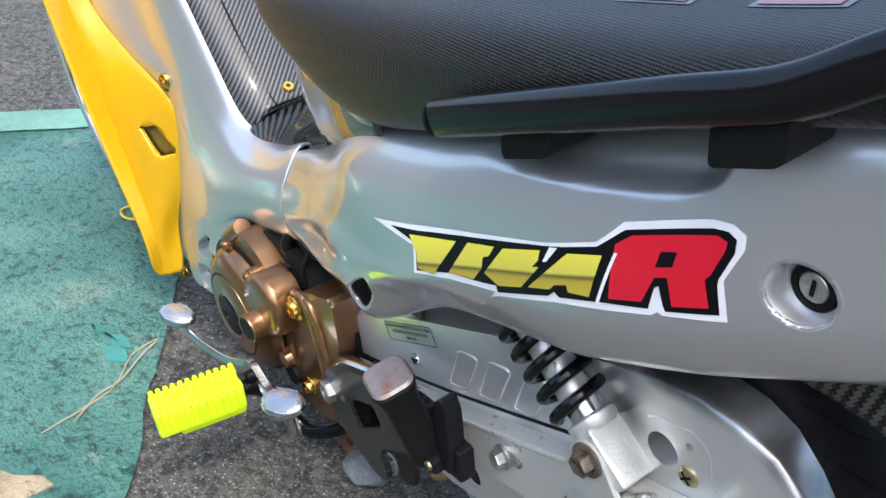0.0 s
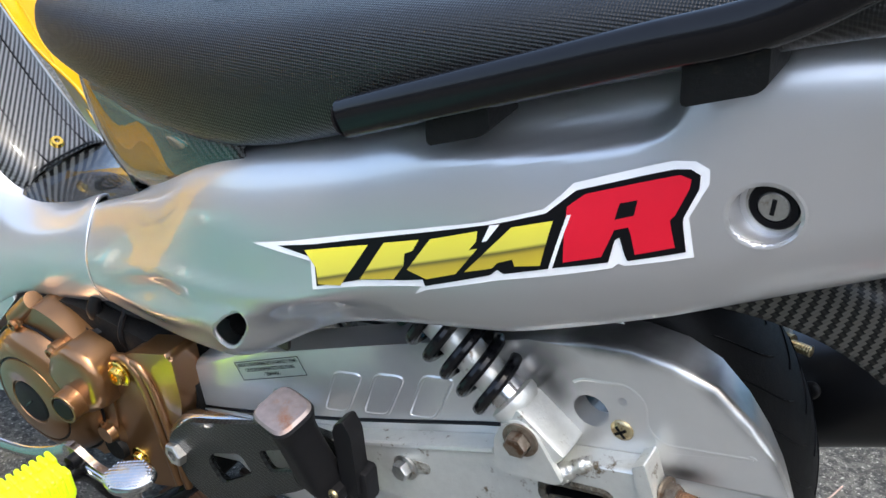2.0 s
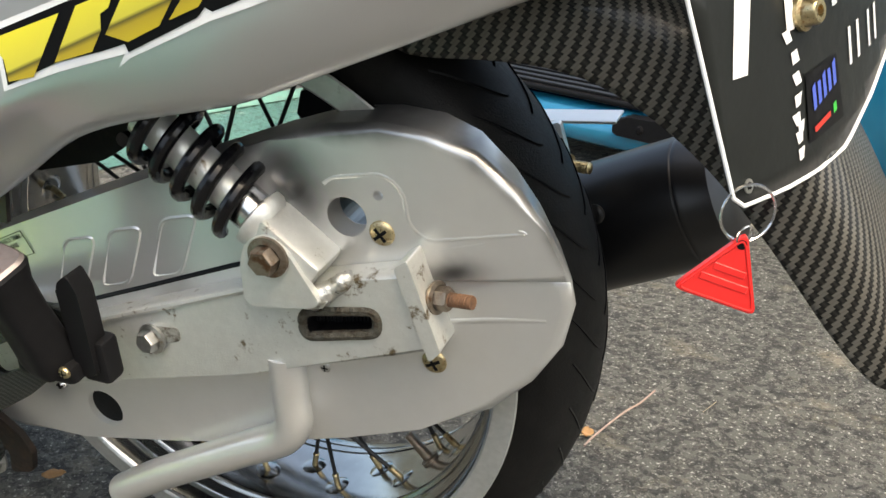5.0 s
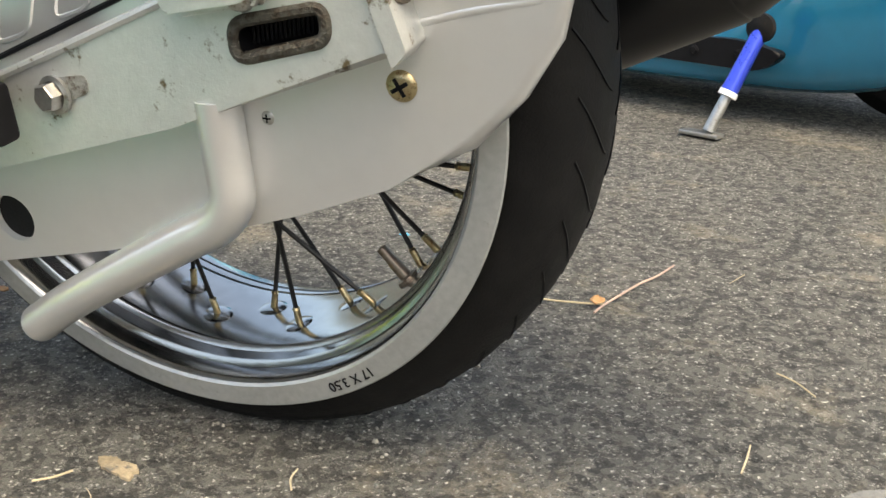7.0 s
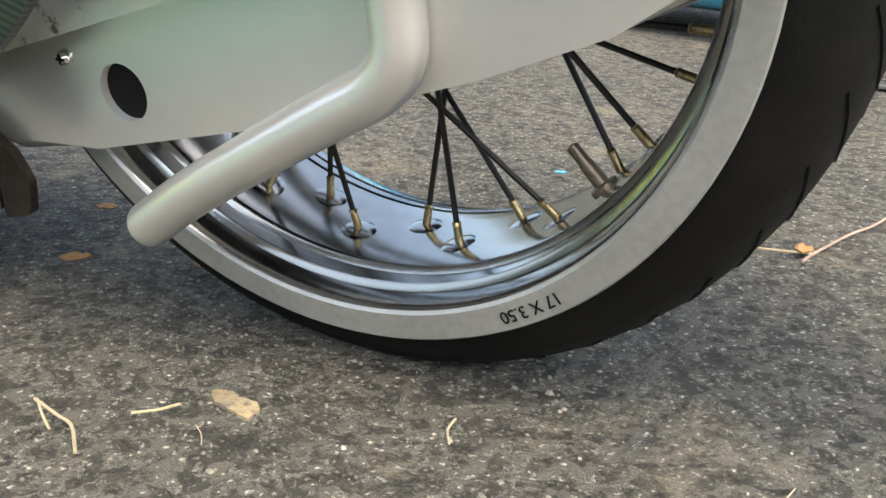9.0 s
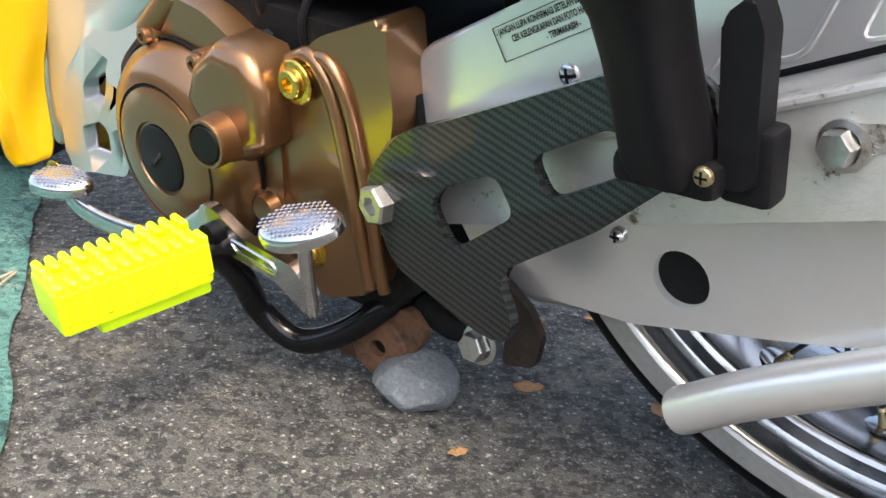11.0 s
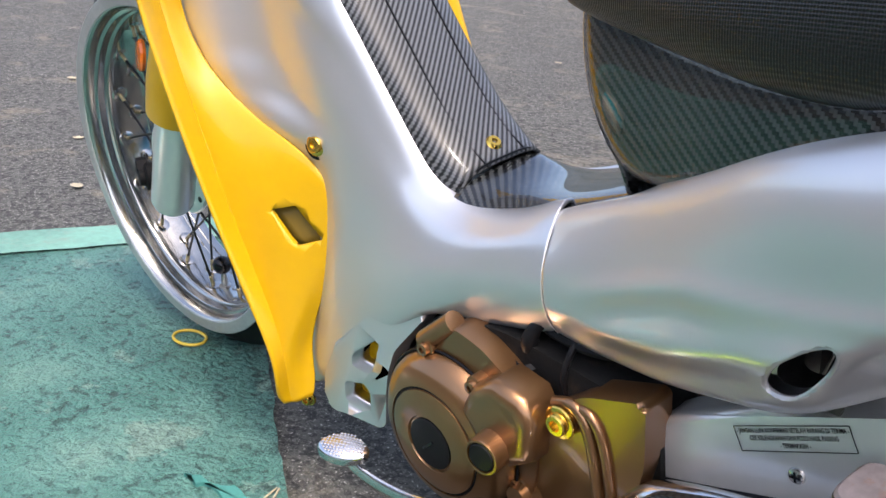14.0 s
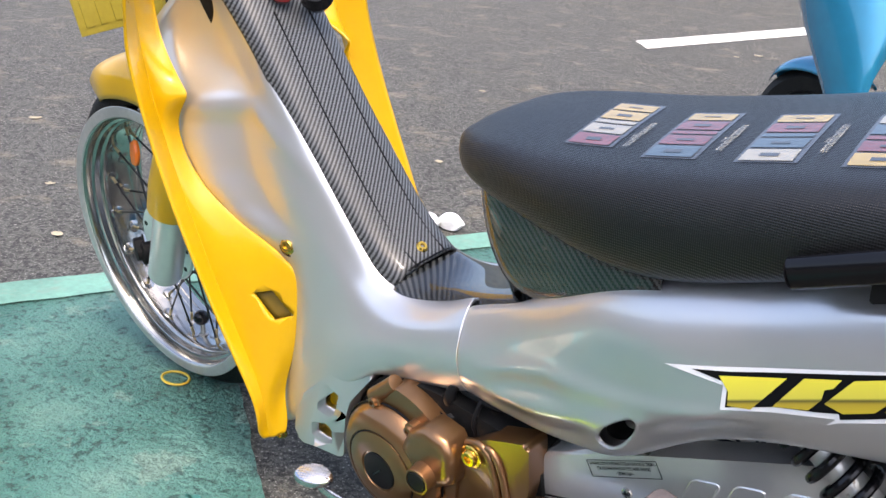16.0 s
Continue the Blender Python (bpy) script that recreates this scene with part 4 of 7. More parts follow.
for s, ax in ((-1, (0.1, -1, 0.15)),):
    b0 = part("shield_bolt", moved(socket_head(0.0115, 0.006), at((-0.873, -0.0865, 0.391), (0.25, -1, 0.25))), GOLD, bike, "gold anodised bolt")
    part("bolt_cup", moved(lathe([(0.0155, 0.0005), (0.0125, 0.0008), (0.0115, 0)], axis=(0, 0, 1), seg=28), at((-0.873, -0.085, 0.391), (0.25, -1, 0.25))), INK, bike)
part("shield_bolt", moved(socket_head(0.009, 0.008), at((-0.905, -0.115, 0.102), (0.3, -1, 0))), GOLD, bike, "gold anodised bolt")

# yellow tint on the silver, strongest along the shields' inner edge
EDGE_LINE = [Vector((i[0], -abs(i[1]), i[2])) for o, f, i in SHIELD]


def edge_tint(ob, reach):
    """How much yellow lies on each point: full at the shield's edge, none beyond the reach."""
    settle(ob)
    at_ = ob.data.attributes.new("yellow_tint", "FLOAT", "POINT")
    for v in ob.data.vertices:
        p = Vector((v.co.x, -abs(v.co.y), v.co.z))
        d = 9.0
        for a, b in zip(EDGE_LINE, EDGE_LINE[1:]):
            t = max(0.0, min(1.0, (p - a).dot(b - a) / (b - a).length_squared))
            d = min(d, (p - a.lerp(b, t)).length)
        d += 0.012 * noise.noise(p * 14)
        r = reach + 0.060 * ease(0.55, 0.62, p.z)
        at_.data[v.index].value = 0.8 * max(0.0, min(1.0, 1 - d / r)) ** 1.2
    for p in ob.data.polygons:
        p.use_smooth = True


edge_tint(front, 0.028)
edge_tint(brk, 0.05)

# carbon tunnel cover between the shields: centre line x, z and half width
TUNNEL = [(-1.015, 0.762, 0.058), (-0.965, 0.708, 0.058), (-0.928, 0.662, 0.057), (-0.893, 0.606, 0.056), (-0.852, 0.545, 0.055), (-0.808, 0.484, 0.054), (-0.770, 0.434, 0.053), (-0.740, 0.403, 0.053), (-0.712, 0.384, 0.052)]
rows = []
for x, z, w in TUNNEL:
    rows.append([(x - 0.004, -w - 0.004, z - 0.028), (x - 0.002, -w - 0.001, z - 0.012), (x, -w + 0.006, z - 0.002), (x + 0.003, -w * 0.55, z + 0.003), (x + 0.004, 0, z + 0.004),
                 (x + 0.003, w * 0.55, z + 0.003), (x, w - 0.006, z - 0.002), (x - 0.002, w + 0.001, z - 0.012), (x - 0.004, w + 0.004, z - 0.028)])
tunnel = soft_panel("tunnel_cover", rows, CARBON_TOP, bike, "carbon cloth cover over the frame tube", 0.003)
for s in (-0.024, 0.026):
    seam = [(x + 0.0045, s * (1.0 if i < 7 else 1.25), z + 0.0036) for i, (x, z, w) in enumerate(TUNNEL[2:])]
    part("stitch_line", tube(seam, 0.0011, 6), INK, tunnel)
part("joint_line", tube([(-0.7165, -0.054, 0.3765), (-0.7105, -0.03, 0.3885), (-0.7085, 0, 0.391), (-0.7105, 0.03, 0.3885), (-0.7165, 0.054, 0.3765)], 0.0012, 6), INK, tunnel)
part("tunnel_bolt", moved(lathe([(0, 0), (0.0115, 0), (0.0112, 0.003), (0.0075, 0.007), (0.006, 0.0095), (0.0028, 0.0095), (0.0026, 0.006), (0, 0.006)], axis=(0, 0, 1), seg=28), at((-0.727, 0.0, 0.3945), (0.55, 0, 0.83))), GOLD, tunnel, "gold anodised bolt")
# low bridge piece behind the tunnel, in gloss carbon
FLOOR = [(-0.716, 0.374, 0.060), (-0.690, 0.367, 0.062), (-0.655, 0.369, 0.063), (-0.615, 0.381, 0.064), (-0.575, 0.398, 0.066), (-0.540, 0.414, 0.068), (-0.505, 0.430, 0.072)]
rows = [[(x, -w - 0.004, z - 0.022), (x, -w - 0.001, z - 0.006), (x, -w + 0.008, z + 0.003), (x, -w * 0.4, z + 0.009), (x, w * 0.4, z + 0.009), (x, w - 0.008, z + 0.003), (x, w + 0.001, z - 0.006), (x, w + 0.004, z - 0.022)] for x, z, w in FLOOR]
soft_panel("bridge_cover", rows, CARBON_BOX, bike, "glossy carbon bridge cover", 0.003)
# carbon box under the seat's nose: front edge, side and rear
BOX = [(-0.580, 0.042, 0.540, 0.574), (-0.574, 0.058, 0.512, 0.574), (-0.559, 0.069, 0.472, 0.572), (-0.528, 0.077, 0.436, 0.568), (-0.480, 0.088, 0.446, 0.560), (-0.430, 0.104, 0.470, 0.556), (-0.380, 0.116, 0.500, 0.552), (-0.320, 0.124, 0.530, 0.552)]
rows = []
for x, w, z0, z1 in BOX:
    rows.append([(x, -w + 0.02, z0 - 0.004), (x, -w + 0.003, z0 + 0.002), (x, -w, z0 + 0.3 * (z1 - z0)), (x, -w, z0 + 0.75 * (z1 - z0)), (x + 0.004, -w + 0.012, z1), (x + 0.006, -w * 0.4, z1 + 0.006), (x + 0.006, w * 0.4, z1 + 0.006), (x + 0.004, w - 0.012, z1), (x, w, z0 + 0.75 * (z1 - z0)), (x, w, z0 + 0.3 * (z1 - z0)), (x, w - 0.003, z0 + 0.002), (x, w - 0.02, z0 - 0.004)])
soft_panel("under_seat_box", rows, CARBON_BOX, bike, "glossy carbon box under the seat", 0.003)
FR = [(-0.584, 0.044, 0.574), (-0.586, 0.045, 0.545), (-0.577, 0.056, 0.505), (-0.557, 0.063, 0.468), (-0.531, 0.066, 0.440), (-0.530, 0.066, 0.420)]
soft_panel("box_front", [[(x + 0.004, -w, z), (x - 0.001, -w * 0.7, z), (x - 0.003, 0, z), (x - 0.001, w * 0.7, z), (x + 0.004, w, z)] for x, w, z in FR], CARBON_BOX, bike, thick=0.003)
# seat: x, half width, lower z, upper z
SEATS = [(-0.607, 0.022, 0.576, 0.59), (-0.602, 0.05, 0.569, 0.597), (-0.588, 0.078, 0.562, 0.604), (-0.555, 0.101, 0.555, 0.611), (-0.5, 0.118, 0.548, 0.617), (-0.44, 0.13, 0.54, 0.622), (-0.385, 0.138, 0.53, 0.631), (-0.33, 0.143, 0.532, 0.642), (-0.28, 0.146, 0.546, 0.652), (-0.225, 0.148, 0.568, 0.665), (-0.16, 0.149, 0.594, 0.678), (-0.08, 0.149, 0.626, 0.695), (0.0, 0.148, 0.657, 0.712), (0.08, 0.145, 0.688, 0.735), (0.16, 0.136, 0.705, 0.752), (0.23, 0.112, 0.716, 0.755), (0.262, 0.072, 0.724, 0.747), (0.27, 0.03, 0.73, 0.739)]
rows = []
for x, w, z0, z1 in SEATS:
    h = z1 - z0
    half = [(0.0, z0), (0.62 * w, z0), (0.92 * w, z0 + 0.08 * h), (1.0 * w, z0 + 0.30 * h), (1.0 * w, z0 + 0.56 * h), (0.965 * w, z0 + 0.80 * h), (0.87 * w, z0 + 0.945 * h), (0.66 * w, z1 - 0.002), (0.35 * w, z1), (0.0, z1 + 0.001)]
    rows.append([(x, -y, z) for y, z in half] + [(x, y, z) for y, z in half[-2:0:-1]])
seat = soft_panel("seat", rows, SEAT, bike, "long black seat in woven-pattern vinyl", 0, 2, closed=True)
seat_skin = Skin(seat)

# grab rail
RAIL = [(-0.196, -0.156, 0.607), (-0.150, -0.157, 0.626), (-0.080, -0.157, 0.654), (-0.010, -0.156, 0.682), (0.045, -0.153, 0.703), (0.085, -0.148, 0.728), (0.125, -0.138, 0.752), (0.18, -0.118, 0.768), (0.24, -0.08, 0.776), (0.268, 0.0, 0.778)]
rail = part("grab_rail", tube(RAIL, 0.0125, 16, flat=0.75), BLACK, bike, "glossy black grab rail")
part("rail_end", moved(lathe([(0, 0.0006), (0.0095, 0.0006), (0.0115, 0)], axis=(0, 0, 1), seg=20), at((-0.1965, -0.156, 0.607), (-0.93, 0, -0.37))), MATT, rail)
for x0, x1, z0, z1 in ((-0.146, -0.100, 0.597, 0.634), (0.004, 0.048, 0.652, 0.698)):
    out = [(x0 + 0.004, z0 + 0.001), (x0 + 0.004, z1 - 0.012), (x1, z1 + 0.006), (x1 + 0.001, z0 + 0.020), (x0 + 0.040, z0 + 0.015)]
    part("rail_mount", prism(rounded(out, 0.003), -0.151, -0.118, 0.002, 2), DARK, bike)

# seat lock sunk in a round cup that meets the slanting side
CUPX, CUPZ = 0.0490, 0.5910
floor_y = whole_skin.y(CUPX + 0.013, CUPZ + 0.010) + 0.0060
rows = []
for r, deep in ((0.0205, None), (0.0190, None), (0.0174, 0.0012), (0.0168, 0.004), (0.0164, 1.0), (0.0, 1.0)):
    row = []
    for i in range(48):
        a = 2 * math.pi * i / 48
        x, z = CUPX + r * math.cos(a), CUPZ + r * math.sin(a)
        y = whole_skin.y(x, z)
        row.append((x, y - (0.0001 if r > 0.020 else 0.0004) if deep is None else (floor_y if deep == 1.0 else min(y + deep, floor_y)), z))
    rows.append(row)
part("lock_cup", sheet(rows, True), SILVER, bike, sharp=60, even=False)
LOCK, LAX = Vector((CUPX + 0.0022, floor_y, CUPZ + 0.0022)), Vector((0, -1, 0))
lock = part("seat_lock", moved(lathe([(0, 0.002), (0.0086, 0.002), (0.0090, 0.0032), (0.0124, 0.0032), (0.0134, 0.0022), (0.0136, 0.001), (0.0136, -0.002)], axis=(0, 0, 1), seg=40), at(LOCK, LAX)), INK, bike, "black ringed key lock")
part("lock_ring", moved(lathe([(0.0136, 0.0016), (0.0150, 0.0016), (0.0154, 0.0002)], axis=(0, 0, 1), seg=40), at(LOCK, LAX)), STEEL, lock)
part("lock_core", moved(lathe([(0, 0.0030), (0.0078, 0.0030), (0.0085, 0.0022), (0.0085, 0.0)], axis=(0, 0, 1), seg=28), at(LOCK, LAX)), STEEL, lock)
part("key_slot", moved(block(-0.0011, 0.0013, -0.0048, 0.0048, 0.0026, 0.0034), at(LOCK, LAX, 175)), INK, lock)

both_sides(cowl)

# ---- wheels ----
def wheel(centre, rim_r, half, tyre_r, tyre_half, name, valve_turn, hub_half):
    """Rim, tyre, hub, spokes and nipples round an axle along y."""
    c = Vector(centre)
    f = rim_r
    side = [(f - 0.002, half - 0.007), (f, half - 0.004), (f, half - 0.001), (f - 0.001, half), (f - 0.016, half + 0.0005), (f - 0.018, half - 0.001), (f - 0.0208, half - 0.005), (f - 0.0222, half - 0.0145), (f - 0.0248, half - 0.0160), (f - 0.0262, half - 0.0172), (f - 0.0256, half - 0.0186), (f - 0.0268, half - 0.0265), (f - 0.0292, half - 0.0282), (f - 0.0300, half - 0.0292), (f - 0.0290, half - 0.0305), (f - 0.0300, half - 0.0320), (f - 0.0315, half * 0.30), (f - 0.032, 0)]
    back = [(f - 0.026, 0), (f - 0.024, half * 0.4), (f - 0.014, half - 0.014)]
    loop = [(r, h) for r, h in side] + [(r, -h) for r, h in side[-2::-1]]
    loop += [(r, -h) for r, h in back[::-1]] + [(r, h) for r, h in back[1:]]
    rim = part(name, lathe(loop, c, (0, -1, 0), 120, True), RIM, bike, "spoked wheel with a polished wide alloy rim", sharp=28)
    rim.data.materials.append(FLANGE)
    for p in rim.data.polygons:
        q = p.center - c
        if abs(q.y) > half - 0.0008 and math.hypot(q.x, q.z) > f - 0.0175:
            p.material_index = 1
    t0 = f - 0.004
    arc = []
    for i in range(15):
        a = -math.pi / 2 + math.pi * i / 14
        arc.append((t0 + (tyre_r - t0) * max(0.0, math.cos(a)) ** 0.62, tyre_half * math.sin(a) * (1.0 - 0.10 * (1 - abs(math.sin(a))))))
    prof = [(f - 0.008, -tyre_half * 0.80)] + arc + [(f - 0.008, tyre_half * 0.80)]
    tyre = part("tyre", lathe(prof, c, (0, -1, 0), 120), RUBBER, rim, "narrow black tyre")
    # cut lines in the tread
    groove = bmesh.new()
    for k in range(44):
        for s in (-1, 1):
            pts = []
            for j in range(7):
                u = j / 6
                lat = 0.12 + 0.62 * u
                ang = 2 * math.pi * (k + (0.5 if s > 0 else 0)) / 44 + 0.17 * u ** 1.4
                al = math.asin(lat)
                rr = t0 + (tyre_r - t0) * math.cos(al) ** 0.62 + 0.0001
                yy = tyre_half * lat * (1.0 - 0.10 * (1 - lat))
                pts.append((c.x + rr * math.cos(ang), c.y + s * yy, c.z + rr * math.sin(ang)))
            tube(pts, 0.0009, 4, smooth=1, cap=False, bm=groove)
    tagged(part("tread_pattern", groove, INK, tyre), kind="stuff")
    hub = part("hub", lathe([(0, hub_half + 0.012), (0.018, hub_half + 0.012), (0.020, hub_half), (0.050, hub_half), (0.052, hub_half - 0.004), (0.030, hub_half - 0.008), (0.027, 0), (0.030, -hub_half + 0.008), (0.052, -hub_half + 0.004), (0.050, -hub_half), (0, -hub_half)], c, (0, -1, 0), 40), CHROME, rim)
    for i in range(36):
        s = 1 if i % 2 else -1
        th = 2 * math.pi * i / 36 + radians(valve_turn)
        ta = th + (-1 if ((i + 1) // 2) % 2 else 1) * radians(62)
        p0 = c + Vector((0.047 * math.cos(ta), s * (hub_half - 0.002), 0.047 * math.sin(ta)))
        p1 = c + Vector(((f - 0.030) * math.cos(th), s * 0.010, (f - 0.030) * math.sin(th)))
        d = (p0 - p1).normalized()
        part("spoke", tube([p0, p1 + d * 0.012], 0.0017, 7, smooth=0), SPOKE, rim)
        part("nipple_seat", lathe([(0.0120, 0.0010), (0.0108, 0.0020), (0.0085, 0.0027), (0.0060, 0.0031), (0.0040, 0.0033), (0.0018, 0.0034)], p1, (-math.cos(th), 0, -math.sin(th)), 16), RIM, rim)
        part("nipple", lathe([(0.0024, -0.004), (0.0036, -0.001), (0.0026, 0.003), (0.0024, 0.0145), (0.0030, 0.015), (0.0018, 0.0165)], p1, d, 10), BRASS, rim)
    return rim


RW = (-0.189, 0.0, 0.263)
FW = (-1.246, 0.0, 0.262)
rear = wheel(RW, 0.229, 0.066, 0.268, 0.056, "rear_wheel", 4.0, 0.032)
front_wheel = wheel(FW, 0.224, 0.057, 0.260, 0.036, "front_wheel", 4.0, 0.030)


def valve(c, r, turn, rim, ball):
    a = radians(turn)
    d = Vector((-math.cos(a), 0, -math.sin(a)))
    p = Vector(c) - d * (r - 0.032)
    part("valve", lathe([(0, -0.004), (0.008, -0.004), (0.008, 0.002), (0.0045, 0.003), (0.0042, 0.016), (0.0036, 0.017), (0.0036, 0.028), (0, 0.029)], p, d, 12), STEEL if ball else BOLTED, rim, "valve stem")
    if ball:
        part("valve_cap", moved(lathe([(0.013 * math.sin(math.pi * i / 10), 0.020 + 0.013 - 0.013 * math.cos(math.pi * i / 10)) for i in range(11)], p, d, 20), Matrix.Identity(4)), BLACK, rim, "black ball valve cap")


valve(RW, 0.229, -48.0, rear, False)
valve(FW, 0.224, -92.0, front_wheel, True)


def rim_writing():
    """The size pressed into the rear rim's flange."""
    cu = bpy.data.curves.new("rim_size_marking", "FONT")
    cu.body, cu.size, cu.extrude, cu.align_x, cu.align_y = "17 X 3.50", 0.0098, 0.0002, "CENTER", "CENTER"
    o = new("rim_size_marking", cu)
    dg = bpy.context.evaluated_depsgraph_get()
    dg.update()
    me = bpy.data.meshes.new_from_object(o.evaluated_get(dg))
    bpy.data.objects.remove(o)
    mid = radians(-57.5)
    for v in me.vertices:
        th = mid - v.co.x / 0.2205
        r = 0.2205 + v.co.y
        v.co = (RW[0] + r * math.cos(th), -0.0665 - 0.0004 - v.co.z, RW[2] + r * math.sin(th))
    me.materials.append(INK)
    o = new("rim_size_marking", me)
    o.parent = rear


rim_writing()

# front fork, axle, fender and brake flange
AX = lambda z: -1.182 + 0.45 * (z - 0.25)
for s in (-1, 1):
    leg = part("fork_leg", lathe([(0, 0), (0.018, 0), (0.022, 0.004), (0.0255, 0.012), (0.0262, 0.16)], (AX(0.240), s * 0.088, 0.240), (0.41, 0, 0.912), 32), ALLOY, bike, "silver fork lower leg")
    part("fork_sleeve", lathe([(0.027, 0.0), (0.036, 0.006), (0.037, 0.05), (0.034, 0.10), (0.030, 0.125)], (AX(0.368), s * 0.088, 0.368), (0.41, 0, 0.912), 32), YELLOW, bike, "yellow fork sleeve")
    part("axle_lug", lathe([(0, -0.02), (0.017, -0.02), (0.017, 0.016), (0.011, 0.018), (0.0105, 0.024), (0, 0.025)], (-1.225, s * 0.078, 0.268), (-0.35, -1, 0.1) if s < 0 else (-0.35, 1, 0.1), 24), DARK, leg)
part("axle_nut", moved(hex_head(0.011, 0.016), at((-1.238, -0.082, 0.280), (-0.45, -1, 0.05))), MATT, bike)
part("brake_flange", lathe([(0.030, 0.0), (0.062, 0.0), (0.064, 0.003), (0.062, 0.006), (0.030, 0.006)], (FW[0], -0.034, FW[2]), (0, -1, 0), 40), ALLOY, front_wheel, "drilled silver hub flange")
for i in range(9):
    a = 2 * math.pi * i / 9
    part("flange_hole", lathe([(0, 0.0064), (0.0042, 0.0064), (0.0042, 0.006)], (FW[0] + 0.054 * math.cos(a), -0.034, FW[2] + 0.054 * math.sin(a)), (0, -1, 0), 12), INK, front_wheel)
rows = []
for i in range(13):
    a = radians(30 + i * 8.6)
    taper = 1.0 if i < 10 else (1.0, 0.8, 0.45, 0.12)[i - 9]
    r = 0.283 + (0.006 if i > 10 else 0)
    rows.append([(FW[0] + (r + dz) * math.cos(a), y * taper, FW[2] + (r + dz) * math.sin(a)) for y, dz in ((-0.058, -0.046), (-0.056, -0.012), (-0.036, 0.006), (0, 0.012), (0.036, 0.006), (0.056, -0.012), (0.058, -0.046))])
soft_panel("front_fender", rows, YELLOW, bike, "yellow front mudguard", 0.003)
AMBER = surface("amber_lens", (0.85, 0.17, 0.01), 0.2, 0.0, 0.6, vary=0.1, scale=80)
part("reflector", lathe([(0, 0), (0.020, 0), (0.021, 0.004), (0.018, 0.007), (0, 0.008)], (-1.300, -0.030, 0.396), (-0.35, -1, 0.2), 20), AMBER, bike, "orange side reflector")

# ---- chain case, swing arm and shock absorber ----
CASE_TOP = [(-0.478, 0.206), (-0.483, 0.218), (-0.483, 0.246), (-0.477, 0.262), (-0.463, 0.273), (-0.400, 0.303), (-0.333, 0.333), (-0.240, 0.374), (-0.184, 0.398), (-0.112, 0.427), (-0.070, 0.442), (-0.035, 0.447), (-0.005, 0.445), (0.024, 0.436), (0.050, 0.416), (0.066, 0.394), (0.078, 0.370)]
SPLIT = [(0.081, 0.362), (-0.030, 0.343), (-0.143, 0.318), (-0.296, 0.262), (-0.380, 0.238)]
CASE_LOW = [(0.081, 0.3615), (0.084, 0.345), (0.077, 0.314), (0.058, 0.283), (0.030, 0.254), (-0.021, 0.227), (-0.080, 0.203), (-0.137, 0.184), (-0.222, 0.159), (-0.327, 0.134), (-0.395, 0.122), (-0.420, 0.126), (-0.440, 0.150), (-0.455, 0.175), (-0.470, 0.196)]
upper = part("chain_case_upper", prism(CASE_TOP + SPLIT, -0.092, -0.058, 0.009, 5), CASE_PAINT, bike, "satin silver upper chain case with soft black fades", sharp=50)
low_outline = CASE_LOW + [(-0.380, 0.2475), (-0.296, 0.2713), (-0.143, 0.3272), (-0.030, 0.3522), (0.070, 0.369)]
lower = part("chain_case_lower", prism(low_outline, -0.089, -0.058, 0.009, 5), ALLOY, bike, "satin silver lower chain case", sharp=50)
cut(upper, [prism(ellipse(-0.0605, 0.3835, 0.0135, 0.0135), -0.2, 0.0), prism(ellipse(-0.038, 0.4015, 0.0035, 0.0035), -0.2, -0.07)])
cut(lower, [prism(ellipse(-0.2975, 0.1710, 0.0165, 0.0165), -0.2, -0.0)])
for ob in (upper, lower):
    for v in ob.data.vertices:
        back_in = ease(-0.088, -0.060, v.co.y)
        v.co.x -= 0.014 * back_in * ease(-0.02, 0.06, v.co.x)
# dark disc set in the hole in place of the shade inside
part("case_hole_shadow", prism(ellipse(-0.2975, 0.1710, 0.0163, 0.0163), -0.084, -0.080), DARK, lower)
part("case_back", prism([(-0.34, 0.14), (-0.26, 0.16), (-0.26, 0.21), (-0.34, 0.20)], -0.060, -0.057), DARK, lower)
for k, (x, z) in enumerate(((-0.2895, 0.306), (-0.2460, 0.321), (-0.1985, 0.338))):
    q = rounded([(x - 0.022, z - 0.029), (x + 0.004, z - 0.021), (x + 0.025, z + 0.028), (x - 0.004, z + 0.020)], 0.008, 4)
    part("pressed_slot", tube([(a, -0.0917, b) for a, b in q], 0.0016, 6, True, 1), ALLOY, upper)
emb = rounded([(-0.080, 0.398), (-0.070, 0.409), (-0.034, 0.4165), (-0.0215, 0.4075), (-0.019, 0.385), (-0.007, 0.376), (0.058, 0.392)], 0.008, 4)
part("pressed_edge", tube([(a, -0.0895, b) for a, b in emb[5:37]], 0.0029, 12, False, 1), ALLOY, upper)
part("pressed_line", tube([(-0.005, -0.0885, 0.369), (0.030, -0.0885, 0.381), (0.062, -0.0880, 0.391)], 0.0036, 12), ALLOY, upper)
part("pressed_line", tube([(-0.000, -0.0857, 0.318), (0.030, -0.0857, 0.326), (0.066, -0.0852, 0.333)], 0.0040, 12), ALLOY, lower)
part("split_gap", tube([(-0.470, -0.0912, 0.212), (-0.400, -0.0918, 0.2355), (-0.296, -0.0918, 0.2725), (-0.150, -0.0918, 0.3325), (-0.118, -0.0918, 0.344)], 0.0019, 6, smooth=2), INK, upper)


def screw(loc, r, h, material, parent, spin=20.0, axis=(0, -1, 0), label="cross-head screw"):
    o = part("screw", moved(pan_head(r, h), at(loc, axis, spin)), material, parent, label)
    part("screw_slot", moved(slot_bars(r, h), at(loc, axis, spin)), INK, o)
    return o


